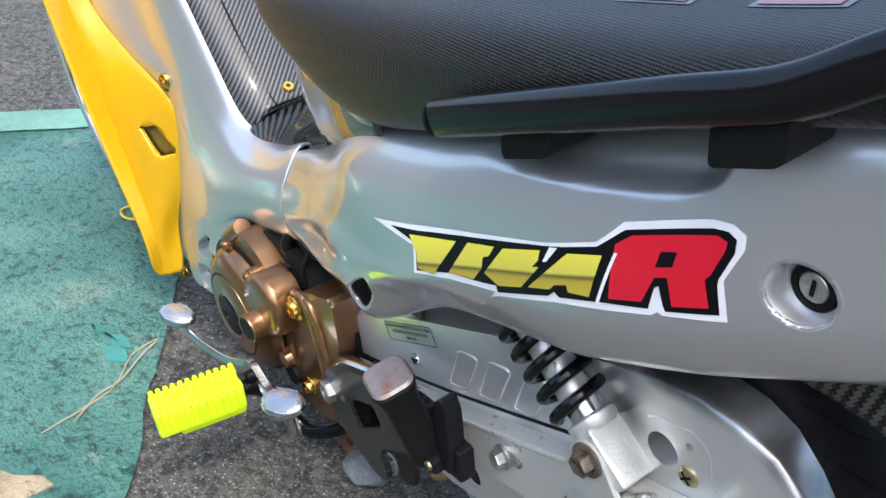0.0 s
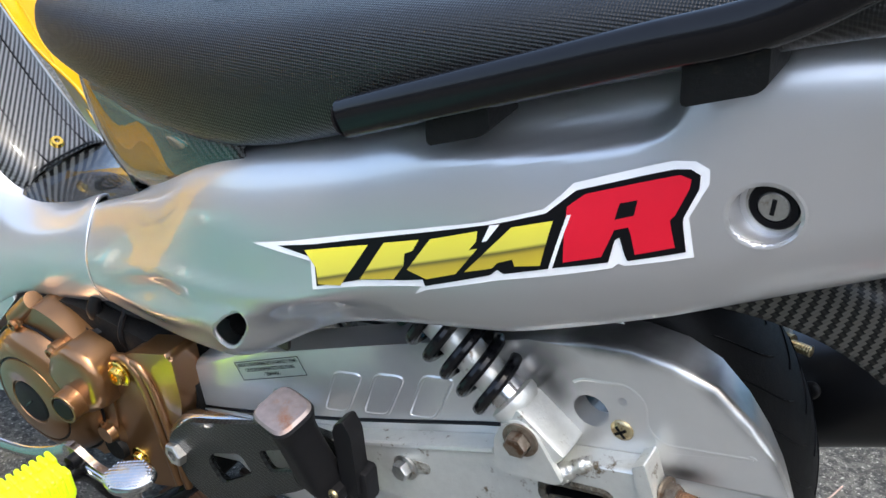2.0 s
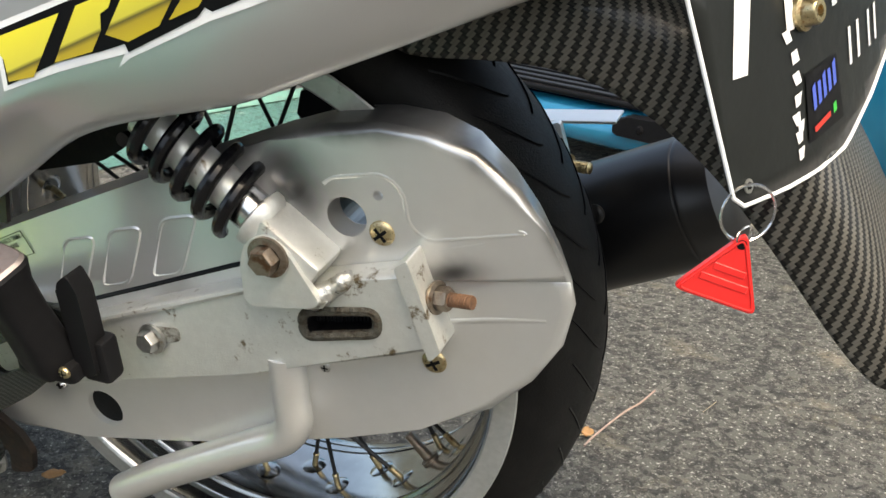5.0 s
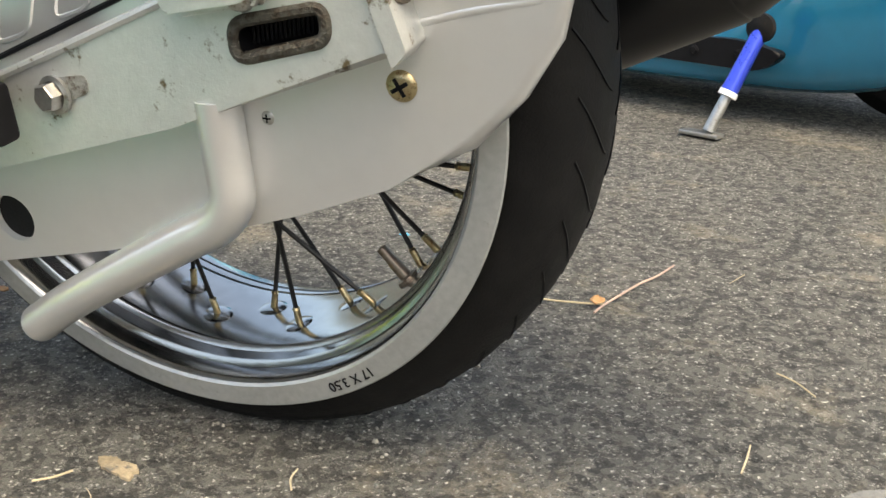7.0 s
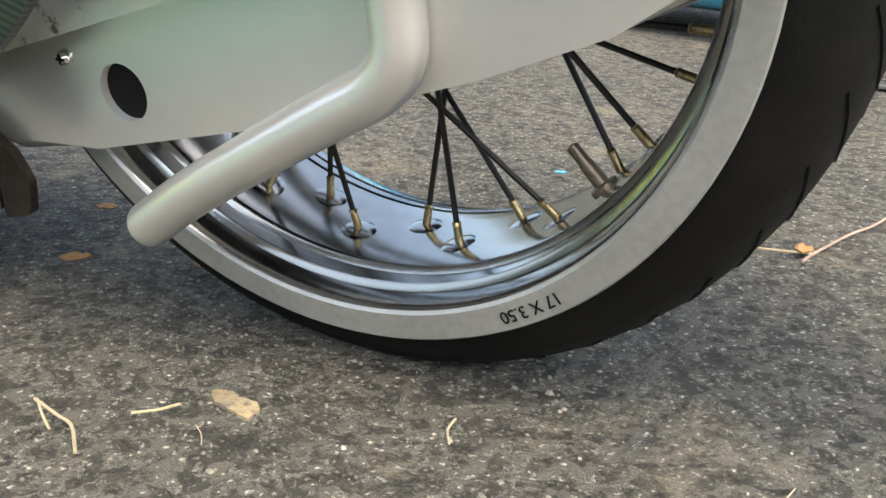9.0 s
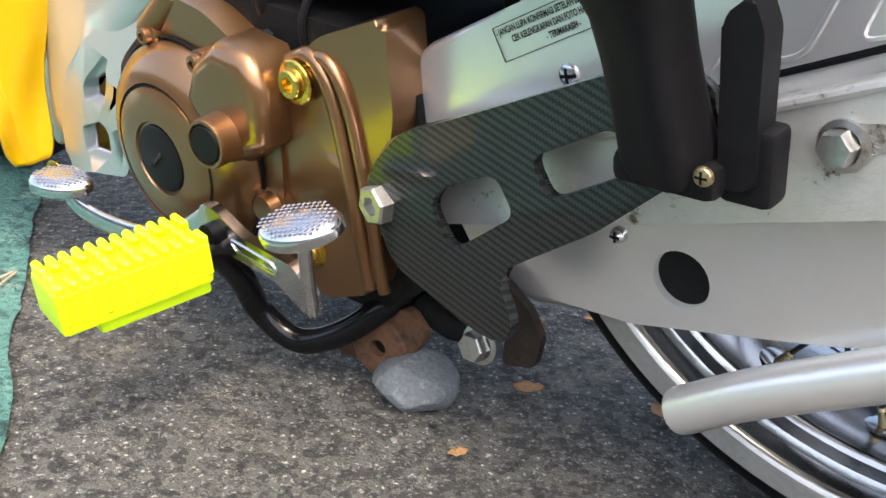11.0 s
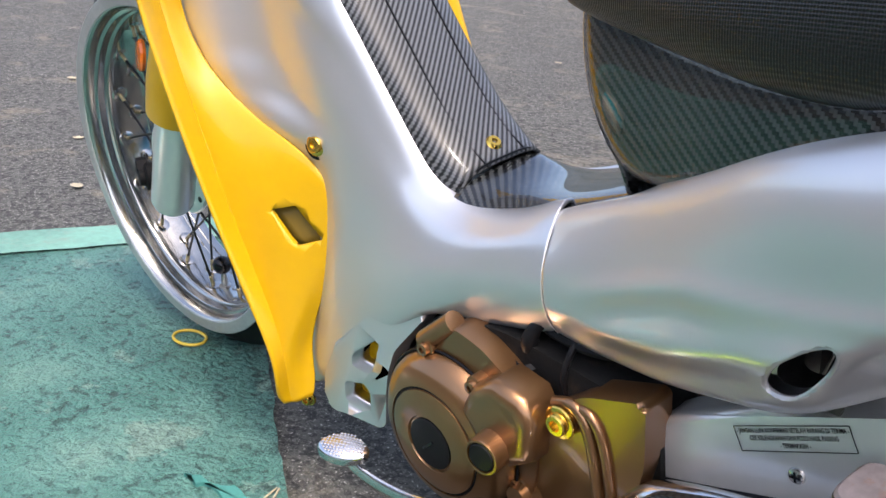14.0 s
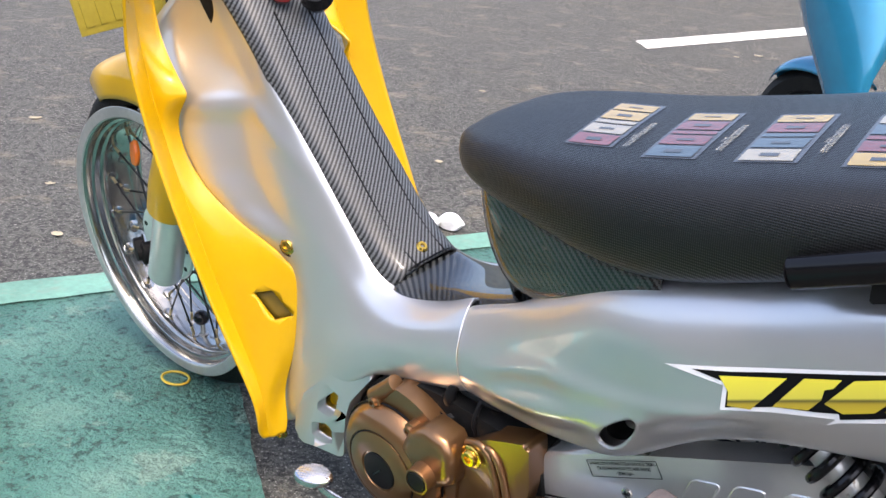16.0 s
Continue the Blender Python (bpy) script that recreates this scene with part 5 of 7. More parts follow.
screw((-0.037, -0.0915, 0.3765), 0.0085, 0.004, BRASS, upper, 40)
screw((-0.364, -0.0905, 0.2715), 0.0065, 0.0045, CHROME, upper, 10)
screw((-0.008, -0.0885, 0.2865), 0.0085, 0.004, BRASS, lower, 30)
screw((-0.3345, -0.0875, 0.1875), 0.0048, 0.007, CHROME, lower, 0)
screw((-0.090, -0.0885, 0.2615), 0.0040, 0.002, STEEL, lower, 0)

WELD = surface("rough_weld", (0.30, 0.30, 0.27), 0.55, 0.5, vary=0.4, scale=90, bumps=0.8, bscale=420, dirt=(0.08, 0.055, 0.03), dirt_at=(0.5, 0.62))
SEAM = surface("grimy_weld", (0.08, 0.075, 0.06), 0.6, 0.3, vary=0.6, scale=110, bumps=1.0, bscale=420, dirt=(0.035, 0.025, 0.015), dirt_at=(0.46, 0.58))
ARM_LINE = [(-0.470, 0.206), (-0.395, 0.230), (-0.285, 0.268), (-0.128, 0.331), (-0.018, 0.362), (-0.002, 0.308), (-0.140, 0.258), (-0.352, 0.196), (-0.470, 0.164)]
arm = part("swing_arm", prism(ARM_LINE, -0.110, -0.0925, 0.0035, 3), ARM, bike, "chipped silver box-section swing arm")
SLOT = rounded([(-0.090, 0.300), (-0.036, 0.314), (-0.036, 0.331), (-0.090, 0.320)], 0.010, 5)
SLOT_IN = rounded([(-0.087, 0.302), (-0.039, 0.314), (-0.039, 0.329), (-0.087, 0.319)], 0.008, 5)
cut(arm, [prism(SLOT_IN, -0.2, -0.094)])
# black backing and lining paint the shade inside the slot
part("slot_back", prism(SLOT_IN, -0.0955, -0.0935), INK, arm)
part("slot_shade", sheet([[(-0.063 + 0.965 * (x + 0.063), y, 0.3157 + 0.94 * (z - 0.3157)) for x, z in SLOT_IN] for y in (-0.1105, -0.0950)], True), INK, arm)
part("slot_collar", tube([(x, -0.1092, z) for x, z in SLOT], 0.0036, 8, True, 1), SEAM, arm, "welded oval slot rim")
thread = bmesh.new()
for i in range(16):
    tube([(-0.085 + 0.0027 * i, -0.0985, 0.3062 + 0.0006 * i), (-0.0845 + 0.0027 * i, -0.0985, 0.3150 + 0.0006 * i)], 0.0011, 5, smooth=0, bm=thread)
part("adjuster_thread", thread, INK, arm)
part("top_edge_bar", tube([(-0.400, -0.1075, 0.2285), (-0.285, -0.1095, 0.2665), (-0.130, -0.1095, 0.3285)], 0.0028, 8, smooth=2), ARM, arm)
part("end_plate", prism(rounded([(-0.021, 0.366), (-0.012, 0.373), (0.007, 0.312), (-0.001, 0.303)], 0.002), -0.1128, -0.080, 0.0015, 2, True), ARM, arm, "chipped end plate")
part("end_flange", prism(rounded([(-0.016, 0.372), (0.004, 0.372), (0.010, 0.356), (0.000, 0.352)], 0.003), -0.090, -0.082, 0.001), ARM, arm)
ADJ = Vector((-0.001, -0.098, 0.3415))
AD = Vector((0.96, -0.18, 0.16)).normalized()
part("adjuster_nut", moved(hex_head(0.0078, 0.011), at(ADJ, AD)), BOLTED, arm, "stained steel adjuster nut")
adj = lathe([(0, 0.008), (0.0046, 0.008)] + [(0.0046 if i % 2 else 0.0040, 0.010 + 0.001 * i) for i in range(16)] + [(0.0042, 0.027), (0, 0.0275)], ADJ, AD, 14)
part("adjuster_bolt", adj, RUST, arm, "rusty bolt end")
for p, q in (((-0.072, -0.052, 0.40), (-0.058, -0.050, 0.365)), ((-0.044, -0.054, 0.40), (-0.060, -0.050, 0.362))):
    part("spoke", tube([p, q], 0.0022, 7, smooth=0), SPOKE, rear)
part("arm_bolt", moved(hex_head(0.0085, 0.010), at((-0.214, -0.1105, 0.2715), (-0.1, -1, 0.05), 12)), STEEL, arm, "zinc hexagon bolt")
part("bolt_slot", prism(rounded([(-0.222, 0.263), (-0.190, 0.274), (-0.190, 0.285), (-0.222, 0.280)], 0.005), -0.1108, -0.108), WELD, arm)
weld = tube([(-0.083, -0.1175, 0.331), (-0.077, -0.1165, 0.3345), (-0.070, -0.1140, 0.339), (-0.064, -0.1110, 0.343), (-0.058, -0.1090, 0.3475), (-0.052, -0.1060, 0.352)], [0.003, 0.0066, 0.0078, 0.0060, 0.0066, 0.004], 14)
for v in weld.verts:
    v.co += v.co.normalized() * 0.0016 * noise.noise(v.co * 260)
part("weld_bead", weld, BRIGHT_WELD, arm, "bright lumpy weld", sharp=180)

TAB = rounded([(-0.121, 0.326), (-0.121, 0.357), (-0.114, 0.374), (-0.100, 0.381), (-0.086, 0.372), (-0.066, 0.338), (-0.074, 0.334)], 0.006)
part("shock_tab", prism(TAB, -0.1245, -0.1195, 0.0012, 2, True), ARM, bike, "chipped silver shock bracket")
part("shock_tab", moved(prism(TAB, -0.0895, -0.0850, 0.0012, 2, True), Matrix.Translation((0.006, -0.002, 0.006))), ARM, bike)
part("tab_web", prism([(-0.112, 0.324), (-0.068, 0.332), (-0.064, 0.338), (-0.070, 0.344), (-0.110, 0.332)], -0.120, -0.0885, 0.001), ARM, bike)
part("shock_bolt", moved(hex_head(0.0095, 0.011, 1.45), at((-0.0985, -0.1245, 0.3665), (0, -1, 0), 8)), BOLTED, bike, "stained steel hexagon bolt")
A0, A1 = Vector((-0.088, -0.105, 0.3600)), Vector((-0.212, -0.103, 0.4560))
SD = (A1 - A0).normalized()
shock = part("shock_absorber", join(moved(block(-0.0165, 0.0165, -0.0135, 0.0135, -0.018, 0.030, 0.004), at(A0, SD)), lathe([(0.016, 0.026), (0.0195, 0.031), (0.0195, 0.036), (0.0135, 0.038), (0.0135, 0.13)], A0, SD, 32)), ARM, bike, "silver shock absorber with a black coil spring")
part("damper_tube", lathe([(0.0140, 0.038), (0.0142, 0.052), (0.0128, 0.054), (0.0128, 0.13), (0, 0.13)], A0, SD, 32), CHROME, shock, "chrome damper tube with rust stains")
coil = []
side = SD.orthogonal().normalized()
up = SD.cross(side)
for i in range(4 * 20 + 20):
    a = 2 * math.pi * i / 20
    p = A0 + SD * (0.046 + 0.0172 * i / 20) + (side * math.cos(a) + up * math.sin(a)) * 0.0225
    coil.append(p)
part("coil_spring", tube(coil, 0.0047, 10, smooth=0), BLACK, shock, "black coil spring")
part("upper_mount", join(lathe([(0, -0.02), (0.011, -0.02), (0.011, 0.02), (0, 0.02)], A1 + Vector((0.01, 0.012, 0)), (0, -1, 0), 20), block(-0.255, -0.19, -0.085, -0.070, 0.425, 0.47, 0.004)), DARK, bike)

# bent stay under the swing arm
STAY = [(-0.114, -0.099, 0.275), (-0.114, -0.099, 0.240), (-0.114, -0.100, 0.215), (-0.126, -0.100, 0.198), (-0.150, -0.100, 0.184), (-0.200, -0.100, 0.155), (-0.250, -0.100, 0.125), (-0.288, -0.100, 0.0985)]
part("bent_stay", tube(STAY, 0.0132, 18), ALLOY, bike, "bent silver steel tube")
part("stay_end", moved(lathe([(0, 0.0), (0.0128, 0.0), (0.0134, -0.003), (0.0134, -0.012)], axis=(0, 0, 1), seg=20), at((-0.2895, -0.100, 0.0975), (-0.82, 0, -0.57))), ALLOY, bike)
part("brake_rod_arm", tube([(-0.10, 0.075, 0.20), (-0.20, 0.070, 0.165), (-0.32, 0.065, 0.12)], 0.011, 12, flat=0.5), CHROME, bike)
part("swing_arm_right", prism(ARM_LINE, 0.085, 0.103, 0.003), ARM, bike)

# ---- engine ----
part("crankcase", join(prism(rounded([(-0.745, 0.235), (-0.700, 0.276), (-0.620, 0.285), (-0.470, 0.270), (-0.462, 0.120), (-0.520, 0.078), (-0.690, 0.085), (-0.745, 0.130)], 0.02), -0.098, 0.10, 0.006), block(-0.90, -0.72, -0.055, 0.055, 0.14, 0.25, 0.01)), DARK, bike, "soot-dark crankcase and cylinder")
fins = bmesh.new()
for i in range(9):
    block(-0.885 + 0.018 * i, -0.879 + 0.018 * i, -0.075, 0.075, 0.125, 0.275, 0.001, 1, bm=fins)
part("cylinder_fins", fins, DARK, bike)
ENG = (-0.6725, 0, 0.176)
side_cover = part("generator_cover", lathe([(0.079, 0.094), (0.079, 0.118), (0.0765, 0.128), (0.070, 0.1365), (0.0610, 0.1425), (0.0535, 0.1450), (0.0528, 0.1420), (0.0512, 0.1420), (0.0506, 0.1455), (0.045, 0.1475), (0.036, 0.1490), (0.0275, 0.1495), (0.0265, 0.1475), (0, 0.1475)], ENG, (0, -1, 0), 64), BRONZE, bike, "bronze painted generator cover", sharp=40)
part("cover_groove", tube([(ENG[0] + 0.0520 * math.cos(a), -0.1432, ENG[2] + 0.0520 * math.sin(a)) for a in (2 * math.pi * i / 48 for i in range(48))], 0.0013, 6, True, 1), INK, side_cover)
part("cover_joint", tube([(ENG[0] + 0.0795 * math.cos(a), -0.1225, ENG[2] + 0.0795 * math.sin(a)) for a in (2 * math.pi * i / 48 for i in range(48))], 0.0015, 6, True, 1), INK, side_cover)
part("cover_cap", lathe([(0, 0.1512), (0.022, 0.1508), (0.0248, 0.149), (0.0252, 0.1465)], ENG, (0, -1, 0), 36), MATT, side_cover, "black plastic cap")
part("cap_emblem", moved(block(-0.009, 0.009, -0.0006, 0.0006, -0.0012, 0.0012), Matrix.Translation((ENG[0], -0.1517, ENG[2])) @ pose(0, 0, 0, 0, -42, 0)), BLACK, side_cover)
# stepped housing behind the cover
HOUSE = rounded([(-0.722, 0.220), (-0.698, 0.262), (-0.664, 0.285), (-0.632, 0.278), (-0.604, 0.262), (-0.585, 0.245), (-0.570, 0.214), (-0.575, 0.165), (-0.585, 0.125), (-0.625, 0.098), (-0.672, 0.140)], 0.010)
house = part("cover_housing", prism(HOUSE, -0.121, -0.058, 0.006, 3), BRONZE, bike, "bronze painted engine housing", sharp=40)
FACET = [(-0.640, 0.226), (-0.626, 0.252), (-0.600, 0.268), (-0.570, 0.262), (-0.558, 0.240), (-0.562, 0.205), (-0.586, 0.188), (-0.620, 0.198)]
part("facet_bulge", prism(FACET, -0.1445, -0.105, 0.0125, 3), BRONZE, house, sharp=60)
part("deck_edge", tube([(-0.668, -0.072, 0.285), (-0.640, -0.074, 0.283), (-0.612, -0.078, 0.274), (-0.590, -0.084, 0.262)], 0.0045, 10), BRONZE, house)
part("deck_gasket", prism(rounded([(-0.690, 0.284), (-0.655, 0.300), (-0.600, 0.296), (-0.575, 0.272), (-0.600, 0.266), (-0.650, 0.284)], 0.006), -0.070, -0.040, 0.003), MATT, house, "black rubber cover behind the bronze deck")
part("oil_boss", lathe([(0.026, 0.110), (0.020, 0.135), (0.0168, 0.148), (0.0168, 0.160), (0.0160, 0.1625), (0.0140, 0.1625), (0.0135, 0.1600), (0, 0.1600)], (-0.6125, 0, 0.2040), (0.10, -1, 0.02), 32), BRONZE, house)
part("oil_cap", lathe([(0, 0.1632), (0.0118, 0.1628), (0.0132, 0.1605)], (-0.6125, 0, 0.2040), (0.10, -1, 0.02), 28), MATT, house, "black plastic inspection cap")
part("screw_neck", lathe([(0, 0), (0.0095, 0), (0.0100, 0.003), (0.0105, 0.046), (0, 0.047)], (-0.702, -0.119, 0.256), (0.72, 0.12, 0.62), 24), BRONZE, house)
part("neck_screw", moved(hex_head(0.0062, 0.006, 1.3), at((-0.702, -0.119, 0.256), (-0.72, -0.12, -0.62))), BRONZE, house)
for x, y, z in ((-0.6935, -0.1260, 0.2555), (-0.629, -0.1330, 0.2480), (-0.5725, -0.1215, 0.2400), (-0.5955, -0.1215, 0.1565), (-0.7445, -0.104, 0.150)):
    part("cover_screw", moved(join(lathe([(0, -0.012), (0.0085, -0.012), (0.0085, 0), (0.0060, 0.001), (0.0058, 0.0055), (0.003, 0.006), (0.0028, 0.003), (0, 0.003)], axis=(0, 0, 1), seg=18)), at((x, y, z))), BRONZE, house, "bronze cover screw")
SPR = rounded([(-0.586, 0.205), (-0.573, 0.240), (-0.548, 0.258), (-0.527, 0.275), (-0.474, 0.2925), (-0.4685, 0.289), (-0.4685, 0.236), (-0.480, 0.195), (-0.492, 0.140), (-0.502, 0.108), (-0.548, 0.090), (-0.600, 0.104), (-0.596, 0.150)], 0.010)
spr = part("sprocket_cover", prism(SPR, -0.118, -0.085, 0.005, 3), BRONZE, bike, "bronze painted sprocket cover", sharp=40)
for dx, r in ((0.0, 0.0052), (0.0125, 0.0044)):
    part("cover_rib", tube([(-0.556 + dx, -0.1150, 0.256), (-0.536 + dx, -0.1175, 0.263), (-0.523 + dx, -0.1190, 0.253), (-0.516 + dx, -0.1190, 0.233), (-0.511 + dx, -0.1190, 0.200), (-0.507 + dx, -0.1185, 0.156), (-0.506 + dx, -0.116, 0.112)], r, 12), BRONZE, spr)
part("cover_seam_line", tube([(-0.578, -0.1185, 0.238), (-0.584, -0.1188, 0.205), (-0.586, -0.1188, 0.165), (-0.580, -0.1185, 0.128)], 0.0013, 6), INK, spr)
part("gold_bolt", moved(join(lathe([(0, -0.012), (0.0095, -0.012), (0.0095, 0), (0, 0)], axis=(0, 0, 1), seg=24), socket_head(0.0145, 0.008)), at((-0.5445, -0.1225, 0.2460))), GOLD, spr, "gold anodised flanged bolt")
part("gold_bolt", moved(join(lathe([(0, -0.02), (0.008, -0.02), (0.008, 0), (0, 0)], axis=(0, 0, 1), seg=24), socket_head(0.0125, 0.008)), at((-0.5560, -0.1170, 0.1260))), GOLD, bike, "gold anodised flanged bolt")
part("lower_boss", join(lathe([(0, 0.06), (0.020, 0.06), (0.020, 0.118), (0.012, 0.122), (0.010, 0.13), (0, 0.13)], (-0.590, 0, 0.150), (0, -1, 0), 20), lathe([(0, 0.06), (0.017, 0.06), (0.017, 0.112), (0, 0.112)], (-0.560, 0, 0.128), (0, -1, 0), 20)), BRONZE, house)
part("shift_shaft_seal", lathe([(0, 0.06), (0.022, 0.06), (0.022, 0.108), (0.016, 0.110), (0.014, 0.125), (0, 0.125)], (-0.588, 0, 0.128), (0, -1, 0), 24), DARK, bike)
part("cable_boot", tube([(-0.604, -0.088, 0.272), (-0.600, -0.094, 0.286), (-0.594, -0.090, 0.300), (-0.575, -0.080, 0.310)], [0.009, 0.0075, 0.0055, 0.005], 12), MATT, bike, "black rubber cable boot")
part("boot_base", lathe([(0, 0), (0.016, 0), (0.016, 0.006), (0.010, 0.008)], (-0.606, -0.090, 0.262), (0.1, -0.5, 1), 20), MATT, bike)
part("wire", tube([(-0.560, -0.096, 0.252), (-0.560, -0.100, 0.270), (-0.558, -0.094, 0.288), (-0.556, -0.080, 0.305)], 0.0030, 8), MATT, bike)
part("cable", tube([(-0.615, -0.075, 0.298), (-0.58, -0.085, 0.295), (-0.53, -0.085, 0.296), (-0.47, -0.07, 0.31)], 0.005, 8), MATT, bike)
part("intake_hose", tube([(-0.72, -0.06, 0.262), (-0.66, -0.075, 0.292), (-0.60, -0.070, 0.300)], 0.016, 14), MATT, bike, "black rubber hose")
part("frame_tube", tube([(-0.95, 0, 0.62), (-0.78, 0, 0.36), (-0.62, 0, 0.33), (-0.42, 0, 0.36), (-0.25, 0, 0.46), (0.0, 0, 0.56)], 0.024, 14), DARK, bike)
part("rear_frame", join(prism(rounded([(-0.46, 0.30), (-0.40, 0.36), (-0.30, 0.42), (-0.12, 0.50), (0.02, 0.54), (0.02, 0.56), (-0.2, 0.53), (-0.42, 0.45)], 0.01), -0.07, 0.07)), DARK, bike)
part("inner_fender", prism(rounded([(-0.34, 0.36), (-0.27, 0.378), (-0.205, 0.420), (-0.19, 0.47), (-0.34, 0.45)], 0.01), -0.062, 0.062), DARK, bike)
part("frame_plate", moved(block(-0.372, -0.352, -0.098, -0.092, 0.345, 0.42, 0.002), Matrix.Identity(4)), STEEL, bike)

# ---- foot controls ----
GRIME = surface("grimy_brown_steel", (0.020, 0.014, 0.011), 0.6, 0.2, vary=0.4, scale=60, bumps=0.4, bscale=260, dirt=(0.05, 0.028, 0.018), dirt_at=(0.52, 0.7))
STRAP = rounded([(-0.433, 0.152), (-0.416, 0.147), (-0.389, 0.126), (-0.381, 0.108), (-0.387, 0.086), (-0.412, 0.079), (-0.408, 0.101), (-0.421, 0.121)], 0.004)
HANG = rounded([(-0.478, 0.196), (-0.470, 0.214), (-0.446, 0.238), (-0.400, 0.256), (-0.303, 0.297), (-0.262, 0.300), (-0.254, 0.268), (-0.318, 0.213), (-0.383, 0.170), (-0.372, 0.140), (-0.380, 0.124), (-0.405, 0.128), (-0.462, 0.152)], 0.010)
hanger = part("footrest_hanger", prism(HANG, -0.1365, -0.1295, 0.002, 2, True), CARBON_BRACKET, bike, "dark carbon-wrapped footrest hanger plate")
cut(hanger, [prism(rounded([(-0.428, 0.198), (-0.418, 0.212), (-0.380, 0.229), (-0.368, 0.208), (-0.414, 0.174)], 0.008), -0.2, 0), prism(rounded([(-0.357, 0.243), (-0.310, 0.268), (-0.298, 0.262), (-0.302, 0.246), (-0.346, 0.222)], 0.008), -0.2, 0)])
part("hanger_foot", prism(STRAP, -0.100, -0.094, 0.0012), GRIME, hanger, "grimy brown steel strap behind the hanger")
part("pivot_nut", moved(hex_head(0.0125, 0.015, 1.35, 0.006), at((-0.4665, -0.1290, 0.1895), (-0.15, -1, 0.05), 15)), STEEL, bike, "zinc flanged nut")
part("pivot_casting", tube([(-0.475, -0.116, 0.190), (-0.455, -0.118, 0.214), (-0.420, -0.117, 0.233), (-0.380, -0.114, 0.246), (-0.330, -0.112, 0.262)], [0.018, 0.017, 0.012, 0.008, 0.006], 14), CHROME, bike, "scuffed alloy pivot casting")
def squared(bm):
    """A round bar brought to a rounded square and set up on the peg's axis."""
    x_ax = (Vector((1, -0.25, 0)) - PD * Vector((1, -0.25, 0)).dot(PD)).normalized()
    y_ax = PD.cross(x_ax)
    for v in bm.verts:
        r = math.hypot(v.co.x, v.co.y)
        k = 1.0 if r < 1e-6 else 0.94 / ((abs(v.co.x / r) ** 4 + abs(v.co.y / r) ** 4) ** 0.25)
        v.co = PEG0 + x_ax * v.co.x * k * 1.08 + y_ax * v.co.y * k * 0.96 + PD * v.co.z
    return bm


PEG0, PEG1 = Vector((-0.272, -0.150, 0.268)), Vector((-0.279, -0.172, 0.353))
PD = (PEG1 - PEG0).normalized()
L = (PEG1 - PEG0).length
peg = part("folded_footpeg", squared(lathe([(0, -0.006), (0.017, -0.006), (0.0185, 0.002), (0.0175, 0.02), (0.0170, L * 0.55), (0.0178, L * 0.78), (0.0205, L * 0.90), (0.0218, L - 0.004), (0.0205, L - 0.001)], (0, 0, 0), (0, 0, 1), 48)), MATT, bike, "black folded passenger footpeg with a worn top")
WORN = surface("worn_rusty_top", (0.22, 0.19, 0.19), 0.45, 0.5, vary=0.25, scale=40, dirt=(0.20, 0.10, 0.06), dirt_at=(0.52, 0.7))
part("footpeg_top", squared(lathe([(0.0208, L - 0.0012), (0.0185, L + 0.0010), (0, L + 0.0016)], (0, 0, 0), (0, 0, 1), 48)), WORN, peg, "worn bare metal top")
part("peg_clevis", join(block(-0.296, -0.246, -0.160, -0.132, 0.254, 0.270, 0.005), prism(rounded([(-0.250, 0.258), (-0.252, 0.330), (-0.240, 0.340), (-0.234, 0.326), (-0.234, 0.260)], 0.004), -0.150, -0.134, 0.002), block(-0.252, -0.228, -0.146, -0.128, 0.250, 0.285, 0.004)), MATT, bike, "black footpeg bracket")
screw((-0.250, -0.161, 0.268), 0.0045, 0.003, BRASS, bike, 0)

# neon footrest rubber
NX, NZ = -0.588, 0.146
body = block(-0.0225, 0.0225, -0.049, 0.049, -0.0150, 0.0150, 0.004, 2)
rub = part("footrest_rubber", moved(body, Matrix.Translation((NX, -0.236, NZ))), NEON, bike, "neon yellow ribbed footrest rubber")
for i in range(12):
    y = -0.280 + 0.0082 * i
    for x0, x1 in ((-0.0235, -0.0045), (-0.0030, 0.0080), (0.0095, 0.0235)):
        if x0 == -0.0030 and i % 2:
            continue
        part("tread_block", moved(block(x0, x1, -0.0027, 0.0027, 0.012, 0.0195, 0.0016, 1), Matrix.Translation((NX, y, NZ))), NEON, rub)
    for s in (-1, 1):
        part("side_rib", moved(block(s * 0.0215 - 0.0022, s * 0.0215 + 0.0022, -0.0024, 0.0024, -0.008, 0.014, 0.0012, 1), Matrix.Translation((NX, y, NZ))), NEON, rub)
part("rubber_base", moved(block(-0.017, 0.017, -0.030, 0.044, -0.024, -0.012, 0.003), Matrix.Translation((NX, -0.232, NZ))), NEON, rub)
turn = Matrix.Translation((NX, -0.19, NZ))
rub.matrix_basis = turn @ pose(0, 0, 0, 0, 0, -11) @ turn.inverted()
part("footrest_bar", tube([(NX, -0.195, NZ - 0.004), (NX, -0.175, NZ - 0.008), (-0.600, -0.150, 0.105), (-0.605, -0.135, 0.070), (-0.580, -0.125, 0.048), (-0.545, -0.110, 0.060), (-0.515, -0.085, 0.085), (-0.50, -0.04, 0.095)], 0.0095, 14), BLACK, bike, "black bent footrest bar")
rustp = part("stand_bracket", prism(rounded([(-0.590, 0.030), (-0.562, 0.056), (-0.530, 0.074), (-0.500, 0.082), (-0.486, 0.066), (-0.500, 0.046), (-0.540, 0.026), (-0.575, 0.019)], 0.006), -0.090, -0.082, 0.0015), RUST, bike, "rusty stand bracket")
